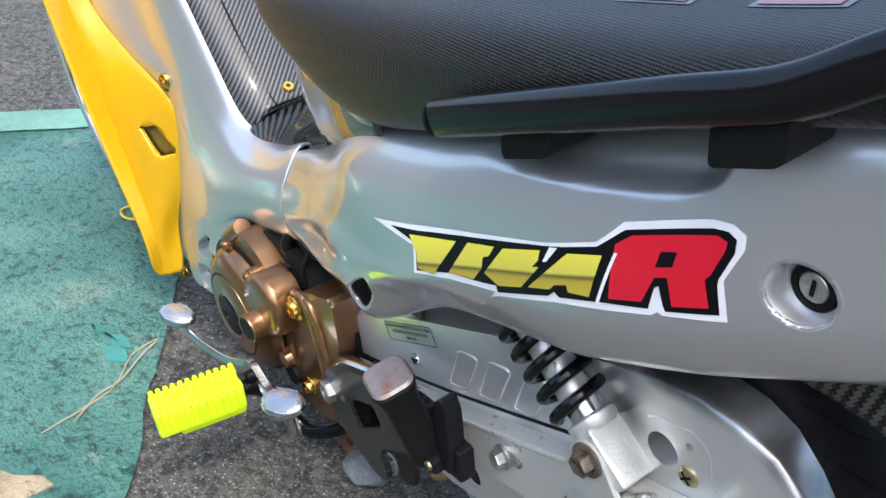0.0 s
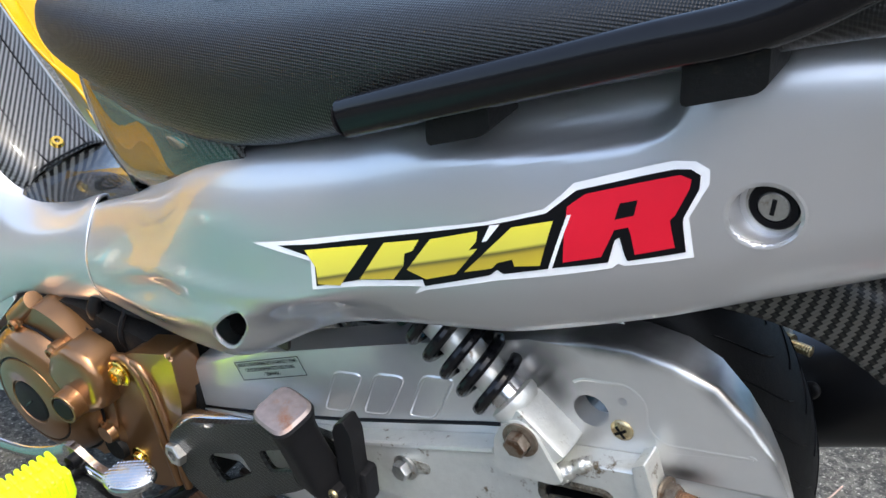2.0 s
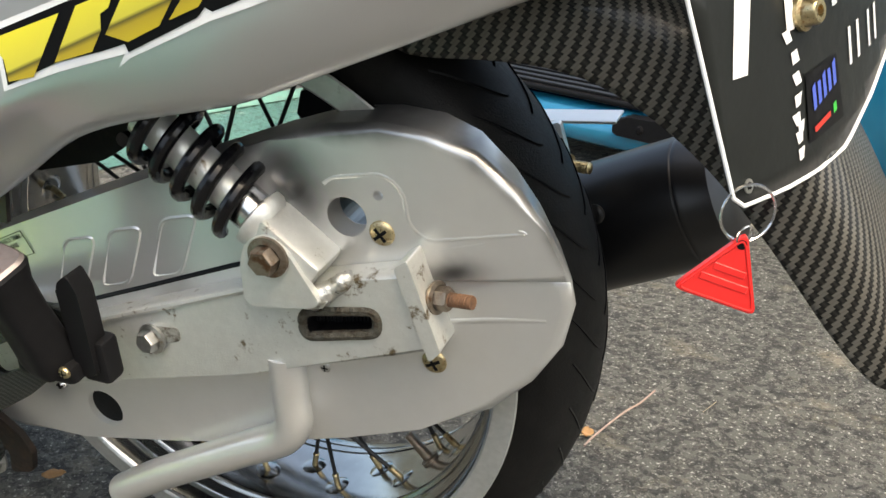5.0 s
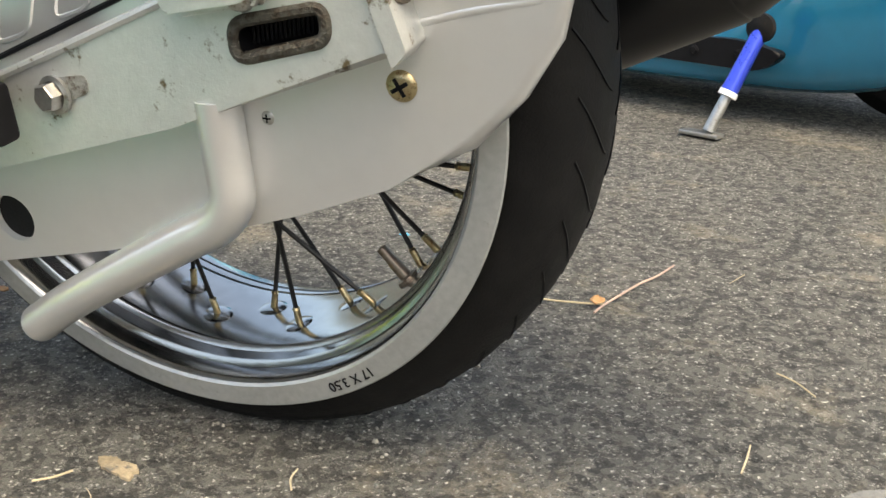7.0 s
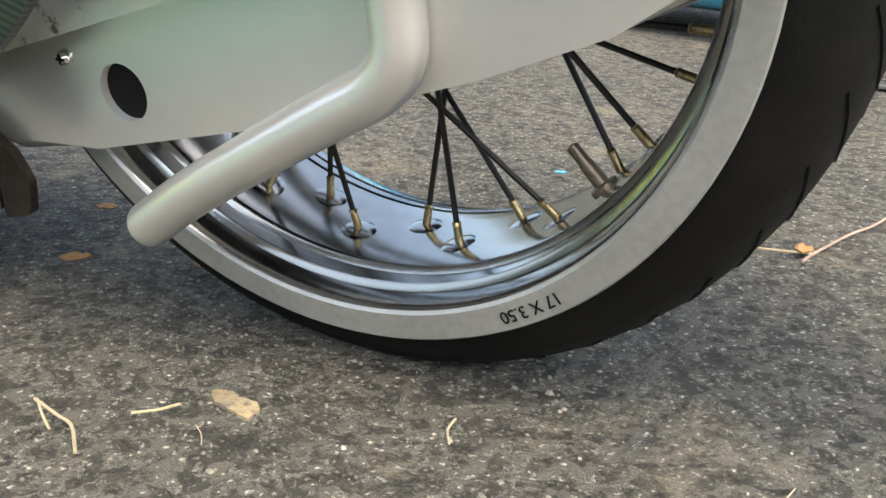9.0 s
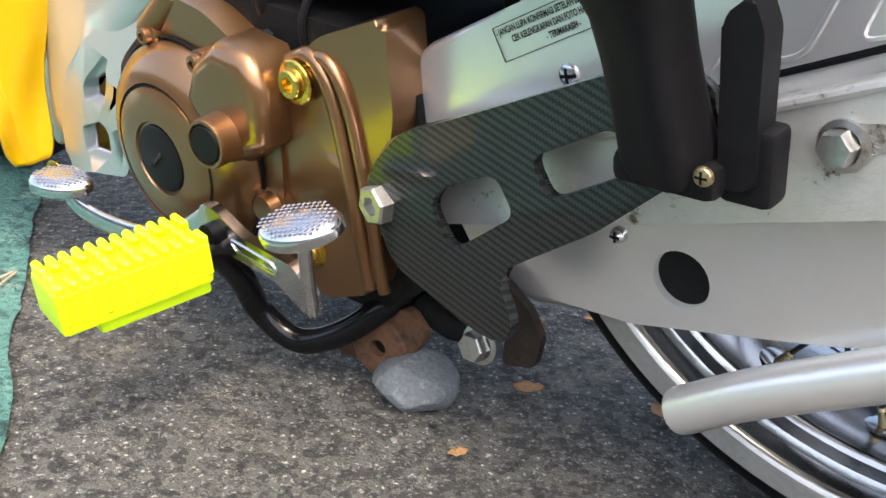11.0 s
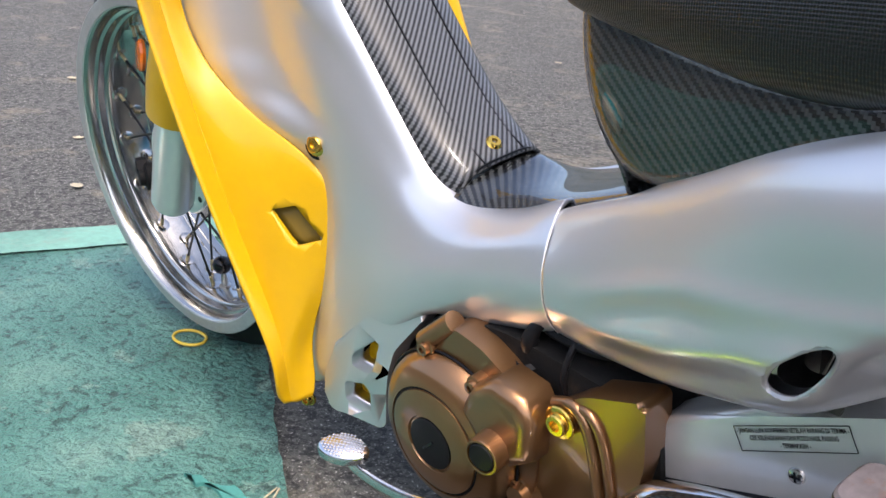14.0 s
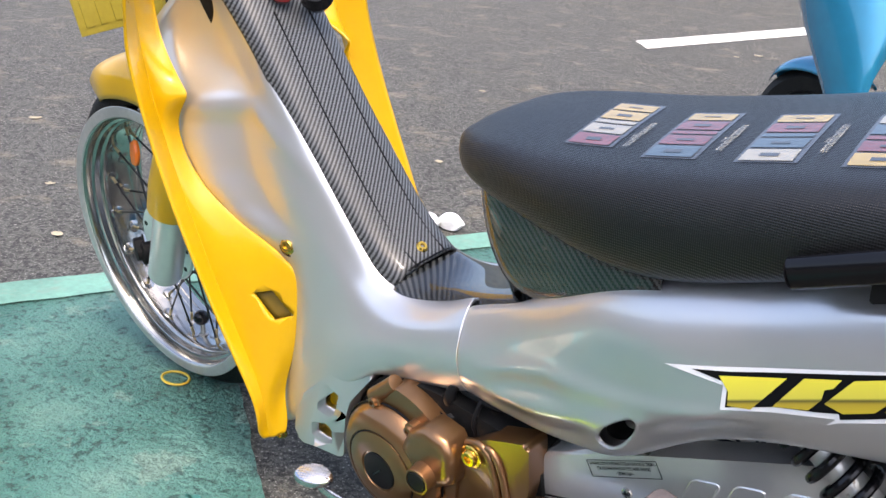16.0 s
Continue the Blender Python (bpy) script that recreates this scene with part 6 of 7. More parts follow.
part("washer", lathe([(0.0065, 0.0), (0.0065, 0.007), (0.022, 0.007), (0.0235, 0.005), (0.0235, 0.0)], (-0.528, -0.0905, 0.0455), (0.15, -1, 0.1), 28), RUST, rustp, "thick rusty washer")
part("washer_core", lathe([(0, 0.001), (0.0064, 0.001)], (-0.528, -0.0905, 0.0455), (0.15, -1, 0.1), 16), DARK, rustp)
part("side_stand", tube([(-0.52, -0.070, 0.085), (-0.475, -0.072, 0.070), (-0.445, -0.060, 0.080)], 0.010, 12), DARK, bike)
part("stand_bolt", moved(hex_head(0.010, 0.012), at((-0.4295, -0.098, 0.087), (0, -1, 0.2))), STEEL, bike)

# heel and toe shift lever
SHIFT = [(-0.744, -0.187, 0.150), (-0.735, -0.186, 0.138), (-0.705, -0.180, 0.128), (-0.665, -0.172, 0.126), (-0.625, -0.168, 0.140), (-0.596, -0.166, 0.156)]
lever = part("shift_lever", tube(SHIFT, [0.007, 0.0075, 0.0085, 0.0090, 0.0100, 0.012], 14, flat=0.45), CHROME, bike, "worn chrome heel-and-toe shift lever")
PL = rounded([(-0.606, 0.146), (-0.600, 0.170), (-0.586, 0.170), (-0.560, 0.156), (-0.512, 0.150), (-0.500, 0.136), (-0.496, 0.120), (-0.506, 0.118), (-0.530, 0.133), (-0.580, 0.140)], 0.006)
part("lever_plate", prism(PL, -0.172, -0.164, 0.0015, 2, True), CHROME, lever)
part("lever_pressing", tube([(a, -0.1722, b) for a, b in rounded([(-0.572, 0.152), (-0.530, 0.146), (-0.528, 0.139), (-0.566, 0.144)], 0.004)], 0.0012, 6, True, 1), CHROME, lever)
part("lever_clamp", lathe([(0, 0.0), (0.0075, 0.0), (0.0075, 0.006), (0, 0.006)], (-0.588, -0.172, 0.152), (0, -1, 0), 18), INK, lever)
part("lever_post", tube([(-0.501, -0.170, 0.120), (-0.499, -0.172, 0.145), (-0.492, -0.176, 0.180)], 0.0048, 10, flat=0.8), CHROME, lever)


def pedal_pad(c, rx, ry, turn, tilt):
    """An oval pad with a chequered top."""
    rows = []
    for t, z in ((0.0, 0.004), (0.35, 0.0042), (0.7, 0.0030), (0.92, 0.0008), (1.0, -0.002), (1.0, -0.007), (0.8, -0.009), (0.0, -0.009)):
        rows.append((t, z))
    bm = lathe([(max(t, 0.0), z) for t, z in rows], axis=(0, 0, 1), seg=36)
    m = Matrix.Translation(c) @ pose(0, 0, 0, tilt[0], tilt[1], turn) @ Matrix.Diagonal((rx, ry, 1, 1))
    pad = part("pedal_pad", moved(bm, m), CHROME, lever, "chrome oval pad with a chequered top")
    grid = bmesh.new()
    step = 0.0033
    k = int(rx / step) + 1
    for i in range(-k, k + 1):
        for j in range(-k, k + 1):
            x, y = i * step, j * step
            r2 = (x / rx) ** 2 + (y / ry) ** 2
            if r2 < 0.80:
                z = 0.0042 - 0.0012 * r2
                v = [grid.verts.new((x + dx * 0.00158, y + dy * 0.00158, z)) for dx, dy in ((-1, 0), (0, -1), (1, 0), (0, 1))]
                top = grid.verts.new((x, y, z + 0.0003))
                for a in range(4):
                    grid.faces.new((v[a], v[(a + 1) % 4], top))
    part("pad_chequer", moved(grid, Matrix.Translation(c) @ pose(0, 0, 0, tilt[0], tilt[1], turn)), CHROME, pad, flat=True)


pedal_pad((-0.748, -0.188, 0.157), 0.025, 0.0155, 28, (8, 4))
pedal_pad((-0.4845, -0.184, 0.192), 0.0265, 0.018, 24, (14, -10))

# ---- decals on the cowl: plain shapes in the maker's colours ----
WHITE_SHAPE = [(-0.2950, 0.4890), (-0.2490, 0.5045), (-0.1575, 0.5378), (-0.1062, 0.5565), (-0.0882, 0.5645), (-0.0679, 0.5736), (-0.0587, 0.5835), (-0.0523, 0.5915), (0.0018, 0.6150), (0.0130, 0.6172), (0.0205, 0.6140), (0.0212, 0.6060), (0.0130, 0.5857), (0.0142, 0.5812), (0.0178, 0.5625), (-0.0187, 0.5500), (-0.0220, 0.5511), (-0.0250, 0.5473), (-0.0629, 0.5325), (-0.0941, 0.5212), (-0.1479, 0.4969), (-0.1570, 0.4905), (-0.1505, 0.4991), (-0.1665, 0.4945), (-0.1990, 0.4845), (-0.2400, 0.4695), (-0.2405, 0.4915)]
BLACK_SHAPE = [(-0.2690, 0.4950), (-0.2370, 0.5050), (-0.1527, 0.5368), (-0.1002, 0.5570), (-0.0870, 0.5626), (-0.0661, 0.5719), (-0.0498, 0.5884), (0.0029, 0.6110), (0.0112, 0.6128), (0.0165, 0.6105), (0.0168, 0.6030), (0.0107, 0.5859), (0.0106, 0.5825), (0.0136, 0.5654), (-0.0168, 0.5539), (-0.0185, 0.5572), (-0.0220, 0.5677), (-0.0246, 0.5654), (-0.0274, 0.5507), (-0.0581, 0.5397), (-0.0909, 0.5266), (-0.0951, 0.5284), (-0.1005, 0.5228), (-0.1473, 0.5006), (-0.1488, 0.5051), (-0.1637, 0.5000), (-0.1963, 0.4908), (-0.2360, 0.4735), (-0.2366, 0.4950)]
decal = sticker("side_decal", WHITE_SHAPE, skin, 0.0008, WHITE, bike, "white-edged black, gold and red side decal")
sticker("decal_black", BLACK_SHAPE, skin, 0.0013, INK, decal)
GOLD_SHAPES = [
    [(-0.2447, 0.4988), (-0.1905, 0.5182), (-0.2150, 0.4808), (-0.2342, 0.4760), (-0.2352, 0.4885)],
    [(-0.1780, 0.5232), (-0.1507, 0.5332), (-0.1557, 0.5240), (-0.1617, 0.5203), (-0.1628, 0.5112), (-0.1710, 0.4990), (-0.1983, 0.4905)],
    [(-0.1422, 0.5360), (-0.1085, 0.5509), (-0.1092, 0.5440), (-0.1143, 0.5366), (-0.1082, 0.5396), (-0.1241, 0.5170), (-0.1459, 0.5066), (-0.1602, 0.5093)],
    [(-0.0863, 0.5590), (-0.0610, 0.5690), (-0.0674, 0.5390), (-0.0835, 0.5343), (-0.0850, 0.5386), (-0.0947, 0.5337), (-0.0985, 0.5287), (-0.1178, 0.5203)],
]
for g in GOLD_SHAPES:
    sticker("gold_shape", g, skin, 0.0018, GOLDFILM, decal)
sticker("red_shape", [(-0.0537, 0.5788), (-0.0441, 0.5879), (0.0063, 0.6090), (0.0123, 0.6078), (0.0120, 0.6027), (0.0066, 0.5871), (0.0039, 0.5833), (0.0079, 0.5676), (-0.0128, 0.5592), (-0.0155, 0.5698), (-0.0176, 0.5750), (-0.0251, 0.5717), (-0.0313, 0.5537), (-0.0534, 0.5448)], skin, 0.0018, RED, decal)
sticker("black_shape", [(-0.0238, 0.5874), (-0.0142, 0.5912), (-0.0152, 0.5824), (-0.0255, 0.5779)], skin, 0.0022, INK, decal)
sticker("white_slash", [(-0.0529, 0.5745), (-0.0506, 0.5751), (-0.0605, 0.5358), (-0.0630, 0.5349)], skin, 0.0023, WHITE, decal)
sticker("white_wedge", [(-0.1002, 0.5570), (-0.0938, 0.5592), (-0.1017, 0.5467), (-0.1051, 0.5450)], skin, 0.0023, WHITE, decal)


def writing(name, text, size, m, material, parent, bold=0.0):
    """Words in the built-in font, as a thin mesh; x along the words, y up."""
    cu = bpy.data.curves.new(name, "FONT")
    cu.body, cu.size, cu.align_x, cu.align_y, cu.offset = text, size, "CENTER", "CENTER", bold
    o = new(name, cu)
    dg = bpy.context.evaluated_depsgraph_get()
    dg.update()
    me = bpy.data.meshes.new_from_object(o.evaluated_get(dg))
    bpy.data.objects.remove(o)
    me.transform(m)
    me.materials.append(material)
    o = new(name, me)
    o.parent = parent
    return o


# small printed label on the chain case
LAB = Matrix.Translation((-0.369, -0.0927, 0.299)) @ pose(0, 0, 0, 90, 0, 0) @ pose(0, 0, 0, 0, 0, 25.5) @ Matrix.Diagonal((0.63, 1, 1, 1))
for i, t in enumerate(("- JANGAN LUPA KONFIRMASI SETELAH BARANG DI TERIMA -", "CEK KELENGKAPAN DAN FOTO HASIL PASANG", "- TERIMAKASIH -")):
    writing("label_writing", t, 0.0050, LAB @ Matrix.Translation((0, 0.0064 - 0.0056 * i, 0)), INK, upper, 0.00012)
for a, b in (((-0.0700, 0.0100), (0.0700, 0.0100)), ((0.0700, 0.0100), (0.0700, -0.0090)), ((0.0700, -0.0090), (-0.0700, -0.0090)), ((-0.0700, -0.0090), (-0.0700, 0.0100))):
    part("label_frame", tube([LAB @ Vector((a[0], a[1], 0)), LAB @ Vector((b[0], b[1], 0))], 0.0003, 4, smooth=0), INK, upper)

# printed blocks on the seat
SEAT_COLOURS = [surface(n, c, 0.38, 0.0, 0.8, vary=0.1, scale=60, coat_rough=0.27) for n, c in (("print_red", (0.13, 0.036, 0.04)), ("print_cream", (0.26, 0.245, 0.20)), ("print_blue", (0.04, 0.066, 0.09)), ("print_grey", (0.03, 0.03, 0.032)), ("print_yellow", (0.32, 0.23, 0.07)))]


def on_seat(name, u0, u1, v0, v1, x0, slant, material, lift=0.0007):
    """A printed block that follows the seat's top: u across the seat, v along it."""
    rows = []
    for i in range(7):
        u = u0 + (u1 - u0) * i / 6
        row = []
        for j in range(4):
            v = v0 + (v1 - v0) * j / 3
            x, y = x0 + v + slant * u, -0.079 + u
            z = seat_skin.down(x, y)
            row.append((x, y, (z if z else 0.66) + lift))
        rows.append(row)
    return part(name, sheet(rows), material, seat)


PRINTS = ((0, 1, 1, 4, 4), (2, 0, 0, 0, 4), (1, 2, 2, 0, 4), (4, 0, 0, 2, 1), (0, 2, 1, 1, 4), (0, 0, 2, 4, 1), (2, 1, 0, 4, 4))
for k, x0 in enumerate((-0.455, -0.366, -0.280, -0.194, -0.106, -0.019, 0.068)):
    u = (0.010, -0.007, -0.010, -0.015)[min(k, 3)]
    on_seat("printed_shadow", u - 0.003, u + 0.119, -0.003, 0.049, x0, -0.15, SEAT_COLOURS[3], 0.0004)
    for n, w in zip(PRINTS[k], (0.028, 0.026, 0.012, 0.028, 0.024)):
        on_seat("printed_block", u, u + w - 0.004, 0.0, 0.044, x0, -0.15, SEAT_COLOURS[n], 0.0009)
        if w > 0.02:
            on_seat("block_notch", u + 0.008, u + w - 0.013, 0.014, 0.030, x0, -0.15, SEAT_COLOURS[3], 0.0013)
        u += w
    z = seat_skin.down(x0 + 0.056, -0.04) or 0.66
    nz = seat_skin.down(x0 + 0.056, -0.01) or 0.66
    writing("seat_writing", "modification", 0.013, Matrix.Translation((x0 + 0.056, -0.040, z + 0.0016)) @ pose(0, 0, 0, math.degrees(math.atan2(nz - z, 0.03)), -8, 0) @ pose(0, 0, 0, 0, 0, 98), SEAT_COLOURS[1], seat)

# ---- tail lamp, mudguard, plate and exhaust ----
def lens_material(name, col, trans):
    m, n, l, b = nodes_of(name)
    nt = m.node_tree
    co = n.new("ShaderNodeTexCoord").outputs["Object"]
    b.inputs["Base Color"].default_value = (*col, 1)
    b.inputs["Roughness"].default_value = 0.12
    b.inputs["Transmission Weight"].default_value = trans
    b.inputs["IOR"].default_value = 1.3
    h = calc(nt, "SINE", calc(nt, "MULTIPLY", dot(nt, co, (0.35, 0.0, 1.0)), 2200.0))
    bump(nt, h, 0.25, 0.0006, b.inputs["Normal"])
    return m


CLEAR = lens_material("clear_lens", (0.95, 0.90, 0.76), 0.75)
REDLENS = lens_material("red_lens", (0.60, 0.01, 0.008), 0.25)
LAMP = [(0.134, 0.089), (0.150, 0.091), (0.175, 0.089), (0.205, 0.080), (0.232, 0.063), (0.250, 0.038), (0.257, 0.0)]


def lamp_z(x):
    return (float(np.interp(x, [0.134, 0.150, 0.160, 0.210, 0.26], [0.596, 0.579, 0.574, 0.592, 0.612])), float(np.interp(x, [0.134, 0.26], [0.603, 0.652])), float(np.interp(x, [0.134, 0.196, 0.26], [0.606, 0.668, 0.712])))


for name, lo, hi, m, lab in (("lower_lens", 0, 1, CLEAR, "clear ribbed lamp lens"), ("upper_lens", 1, 2, REDLENS, "red lamp lens")):
    rows = []
    for x, w in LAMP:
        z = lamp_z(x)
        z0, z1 = z[lo], z[hi]
        rows.append([(x, -w + 0.012, z0 + 0.001), (x, -w, z0 + 0.22 * (z1 - z0)), (x, -w - 0.002, z0 + 0.55 * (z1 - z0)), (x, -w, z1 - 0.04 * (z1 - z0)), (x, -w + 0.006, z1)])
    both_sides(soft_panel(name, rows, m, bike, lab, 0.002))
part("lamp_reflector", prism([(0.146, 0.598), (0.160, 0.582), (0.245, 0.606), (0.245, 0.640), (0.150, 0.606)], -0.052, 0.052, 0.004), CHROME, bike)
part("indicator_bulb", moved(lathe([(0, 0), (0.006, 0.001), (0.009, 0.008), (0.009, 0.018), (0.005, 0.026), (0, 0.028)], axis=(0, 0, 1), seg=20), at((0.185, -0.055, 0.607), (0.3, -1, 0.1))), AMBER, bike, "amber bulb")
part("lamp_gap", tube([(0.147, -0.0905, 0.606), (0.136, -0.091, 0.600), (0.135, -0.091, 0.592), (0.144, -0.090, 0.581), (0.158, -0.0885, 0.572)], 0.0022, 6), INK, bike)

# carbon mudguard: centre line and depth of its side walls
MUD = [(-0.040, 0.528, 0.050), (0.020, 0.535, 0.050), (0.080, 0.533, 0.051), (0.125, 0.518, 0.053), (0.165, 0.492, 0.053), (0.200, 0.455, 0.050), (0.232, 0.405, 0.044), (0.258, 0.352, 0.034), (0.270, 0.322, 0.020)]
rows = []
for i, (x, z, d) in enumerate(MUD):
    a, b_ = MUD[max(i - 1, 0)], MUD[min(i + 1, len(MUD) - 1)]
    t = Vector((b_[0] - a[0], 0, b_[1] - a[1])).normalized()
    nrm = Vector((-t.z, 0, t.x)) * (-1)
    c = Vector((x, 0, z))
    rows.append([tuple(c + nrm * q * d + Vector((0, y, 0))) for y, q in ((-0.068, 1.0), (-0.067, 0.6), (-0.064, 0.2), (-0.050, 0.0), (-0.020, -0.05), (0.020, -0.05), (0.050, 0.0), (0.064, 0.2), (0.067, 0.6), (0.068, 1.0))])
soft_panel("rear_mudguard", rows, CARBON_FENDER, bike, "carbon-film rear mudguard", 0.0025)
part("inner_flap", join(prism(rounded([(-0.088, 0.458), (-0.074, 0.466), (-0.036, 0.432), (-0.030, 0.418), (-0.044, 0.414)], 0.003), -0.052, -0.046, 0.001), block(-0.09, 0.03, -0.046, 0.05, 0.535, 0.545)), DARK, bike)
part("flap_edge", tube([(-0.086, -0.0525, 0.461), (-0.066, -0.0525, 0.450), (-0.040, -0.0525, 0.426)], 0.0016, 6), ARM, bike)

# number plate: bent black sheet with a white rim; its characters are plain bars
def plate_x(y, z):
    """The plate is bent round at its left end and leans back."""
    return float(np.interp(y, [-0.16, -0.12, -0.092, -0.064, -0.02, 0.02, 0.06, 0.11], [0.129, 0.153, 0.171, 0.184, 0.197, 0.206, 0.213, 0.221])) + 0.0045 - 0.22 * (z - 0.50)


def on_plate(name, quad, lift, material, parent, nu=8, nv=4):
    """A four-sided patch on the plate; corners in y and z, in turn."""
    a, b_, c, d = quad
    rows = []
    for i in range(nu + 1):
        u = i / nu
        row = []
        for j in range(nv + 1):
            v = j / nv
            y = (a[0] * (1 - u) + b_[0] * u) * (1 - v) + (d[0] * (1 - u) + c[0] * u) * v
            z = (a[1] * (1 - u) + b_[1] * u) * (1 - v) + (d[1] * (1 - u) + c[1] * u) * v
            row.append((plate_x(y, z) + lift, y, z))
        rows.append(row)
    return part(name, sheet(rows), material, parent)


PLATE_OUT = [(-0.133, 0.545), (-0.1225, 0.447), (-0.117, 0.441), (-0.030, 0.440), (0.030, 0.456), (0.085, 0.472), (0.105, 0.486), (0.105, 0.560), (0.092, 0.572), (-0.070, 0.568), (-0.126, 0.553)]
PLATE_BLACK = surface("worn_black_plate", (0.011, 0.0125, 0.012), 0.42, 0.0, 0.0, vary=0.2, scale=25, rvary=0.1, bumps=0.15, bscale=60, dirt=(0.16, 0.16, 0.15), dirt_at=(0.72, 0.80), spec=0.22)
bm = fill(PLATE_OUT, 0.012)
for v in bm.verts:
    v.co = (plate_x(v.co.x, v.co.y), v.co.x, v.co.y)
plate = part("number_plate", bm, PLATE_BLACK, bike, "worn black number plate with a white rim")
thick = plate.modifiers.new("thickness", "SOLIDIFY")
thick.thickness, thick.offset = 0.0014, 0.0
edge = []
for p, q in zip(PLATE_OUT, PLATE_OUT[1:] + PLATE_OUT[:1]):
    for k in range(6):
        y, z = p[0] + (q[0] - p[0]) * k / 6, p[1] + (q[1] - p[1]) * k / 6
        edge.append((plate_x(y, z) + 0.0012, y, z))
part("plate_rim", tube(edge, 0.0011, 8, True, 1), WHITE, plate)
on_plate("plate_bar", ((-0.1145, 0.503), (-0.106, 0.503), (-0.0995, 0.537), (-0.108, 0.540)), 0.0015, WHITE, plate, 3, 4)
for y in (-0.078, -0.054, -0.030, -0.006, 0.03, 0.055):
    on_plate("plate_bar", ((y, 0.516), (y + 0.0062, 0.516), (y + 0.0072, 0.549), (y + 0.001, 0.549)), 0.0015, WHITE, plate, 3, 4)
for y in (-0.012, 0.002, 0.022, 0.036):
    on_plate("plate_bar", ((y, 0.480), (y + 0.0042, 0.480), (y + 0.0052, 0.500), (y + 0.001, 0.500)), 0.0015, WHITE, plate, 3, 3)
on_plate("plate_sticker", ((-0.069, 0.457), (-0.027, 0.457), (-0.030, 0.492), (-0.067, 0.492)), 0.0015, INK, plate)
BLUEP = surface("blue_print", (0.06, 0.11, 0.5), 0.4, vary=0.1)
REDP = surface("red_print", (0.5, 0.03, 0.02), 0.4, vary=0.1)
GREENP = surface("green_print", (0.03, 0.4, 0.06), 0.4, vary=0.1)
for k in range(5):
    y = -0.063 + 0.0064 * k
    z = 0.472 + 0.0012 * k
    on_plate("sticker_bar", ((y, z), (y + 0.0038, z + 0.001), (y + 0.0038, z + 0.014 - 0.002 * (k % 2)), (y, z + 0.012)), 0.0020, BLUEP, plate, 2, 2)
on_plate("sticker_bar", ((-0.064, 0.461), (-0.044, 0.463), (-0.044, 0.466), (-0.064, 0.464)), 0.0020, REDP, plate, 2, 1)
on_plate("sticker_bar", ((-0.040, 0.463), (-0.036, 0.464), (-0.036, 0.469), (-0.040, 0.468)), 0.0020, GREENP, plate, 2, 1)
rngp = random.Random(8)
for k in range(8):
    y, z = -0.0765 + rngp.uniform(-0.003, 0.004), 0.447 + 0.0085 * k + rngp.uniform(-0.004, 0.004)
    on_plate("paint_chip", ((y, z), (y + rngp.uniform(0.003, 0.006), z + 0.001), (y + rngp.uniform(0.002, 0.006), z + 0.007), (y - rngp.uniform(0, 0.003), z + 0.006)), 0.0015, WHITE, plate, 1, 1)
part("plate_screw", moved(lathe([(0, 0), (0.0095, 0), (0.0095, 0.002), (0.0075, 0.003), (0.0068, 0.008), (0.0055, 0.0095), (0.003, 0.0095), (0.003, 0.006), (0, 0.006)], axis=(0, 0, 1), seg=24), at((plate_x(-0.064, 0.522) + 0.001, -0.064, 0.522), (0.9, -0.35, 0.25))), BRASS, plate, "brass-coloured plate screw")
part("plate_hole", moved(lathe([(0.0022, 0), (0.0036, 0), (0.0036, 0.0008), (0.0022, 0.0008)], axis=(0, 0, 1), seg=16), at((plate_x(-0.113, 0.450) + 0.001, -0.113, 0.450), (0.9, -0.35, 0.25))), STEEL, plate)

# muffler on the right side
EX0, EX1 = Vector((-0.24, 0.130, 0.150)), Vector((0.140, 0.132, 0.326))
ED = (EX1 - EX0).normalized()
EL = (EX1 - EX0).length
ex = part("muffler", lathe([(0, 0), (0.022, 0), (0.030, 0.05), (0.049, 0.10), (0.0515, 0.14), (0.0515, EL - 0.030), (0.050, EL - 0.028), (0.0505, EL - 0.024), (0.044, EL - 0.004), (0.030, EL + 0.003), (0.014, EL + 0.004), (0.013, EL - 0.02), (0, EL - 0.02)], EX0, ED, 48), MUFFLER, bike, "satin black muffler", sharp=40)
part("muffler_rivet", moved(pan_head(0.0075, 0.003), at((0.050, 0.080, 0.318), (-0.1, -1, 0.3))), MUFFLER, ex)
part("exhaust_bracket", join(prism(rounded([(0.006, 0.378), (0.018, 0.382), (0.026, 0.352), (0.014, 0.350)], 0.003), 0.092, 0.098), moved(block(0.012, 0.098, 0.098, 0.122, 0.3745, 0.377, 0.001), Matrix.Translation((0, 0, 0)) @ pose(0, 0, 0, 0, -6, 0))), ALLOY, bike, "bare silver bracket")
part("bracket_bolt", lathe([(0, 0), (0.0085, 0), (0.0085, 0.007), (0.0045, 0.007)] + [(0.0046 if i % 2 else 0.0040, 0.008 + 0.0012 * i) for i in range(14)] + [(0, 0.026)], (0.022, 0.086, 0.352), (0.95, -0.25, 0.1), 12), BRASS, bike, "zinc bolt with exposed thread")
part("right_cover", prism(rounded([(-0.205, 0.352), (-0.192, 0.395), (-0.150, 0.398), (-0.136, 0.372), (-0.150, 0.350)], 0.012), 0.09, 0.125, 0.006, 3), MATT, bike)

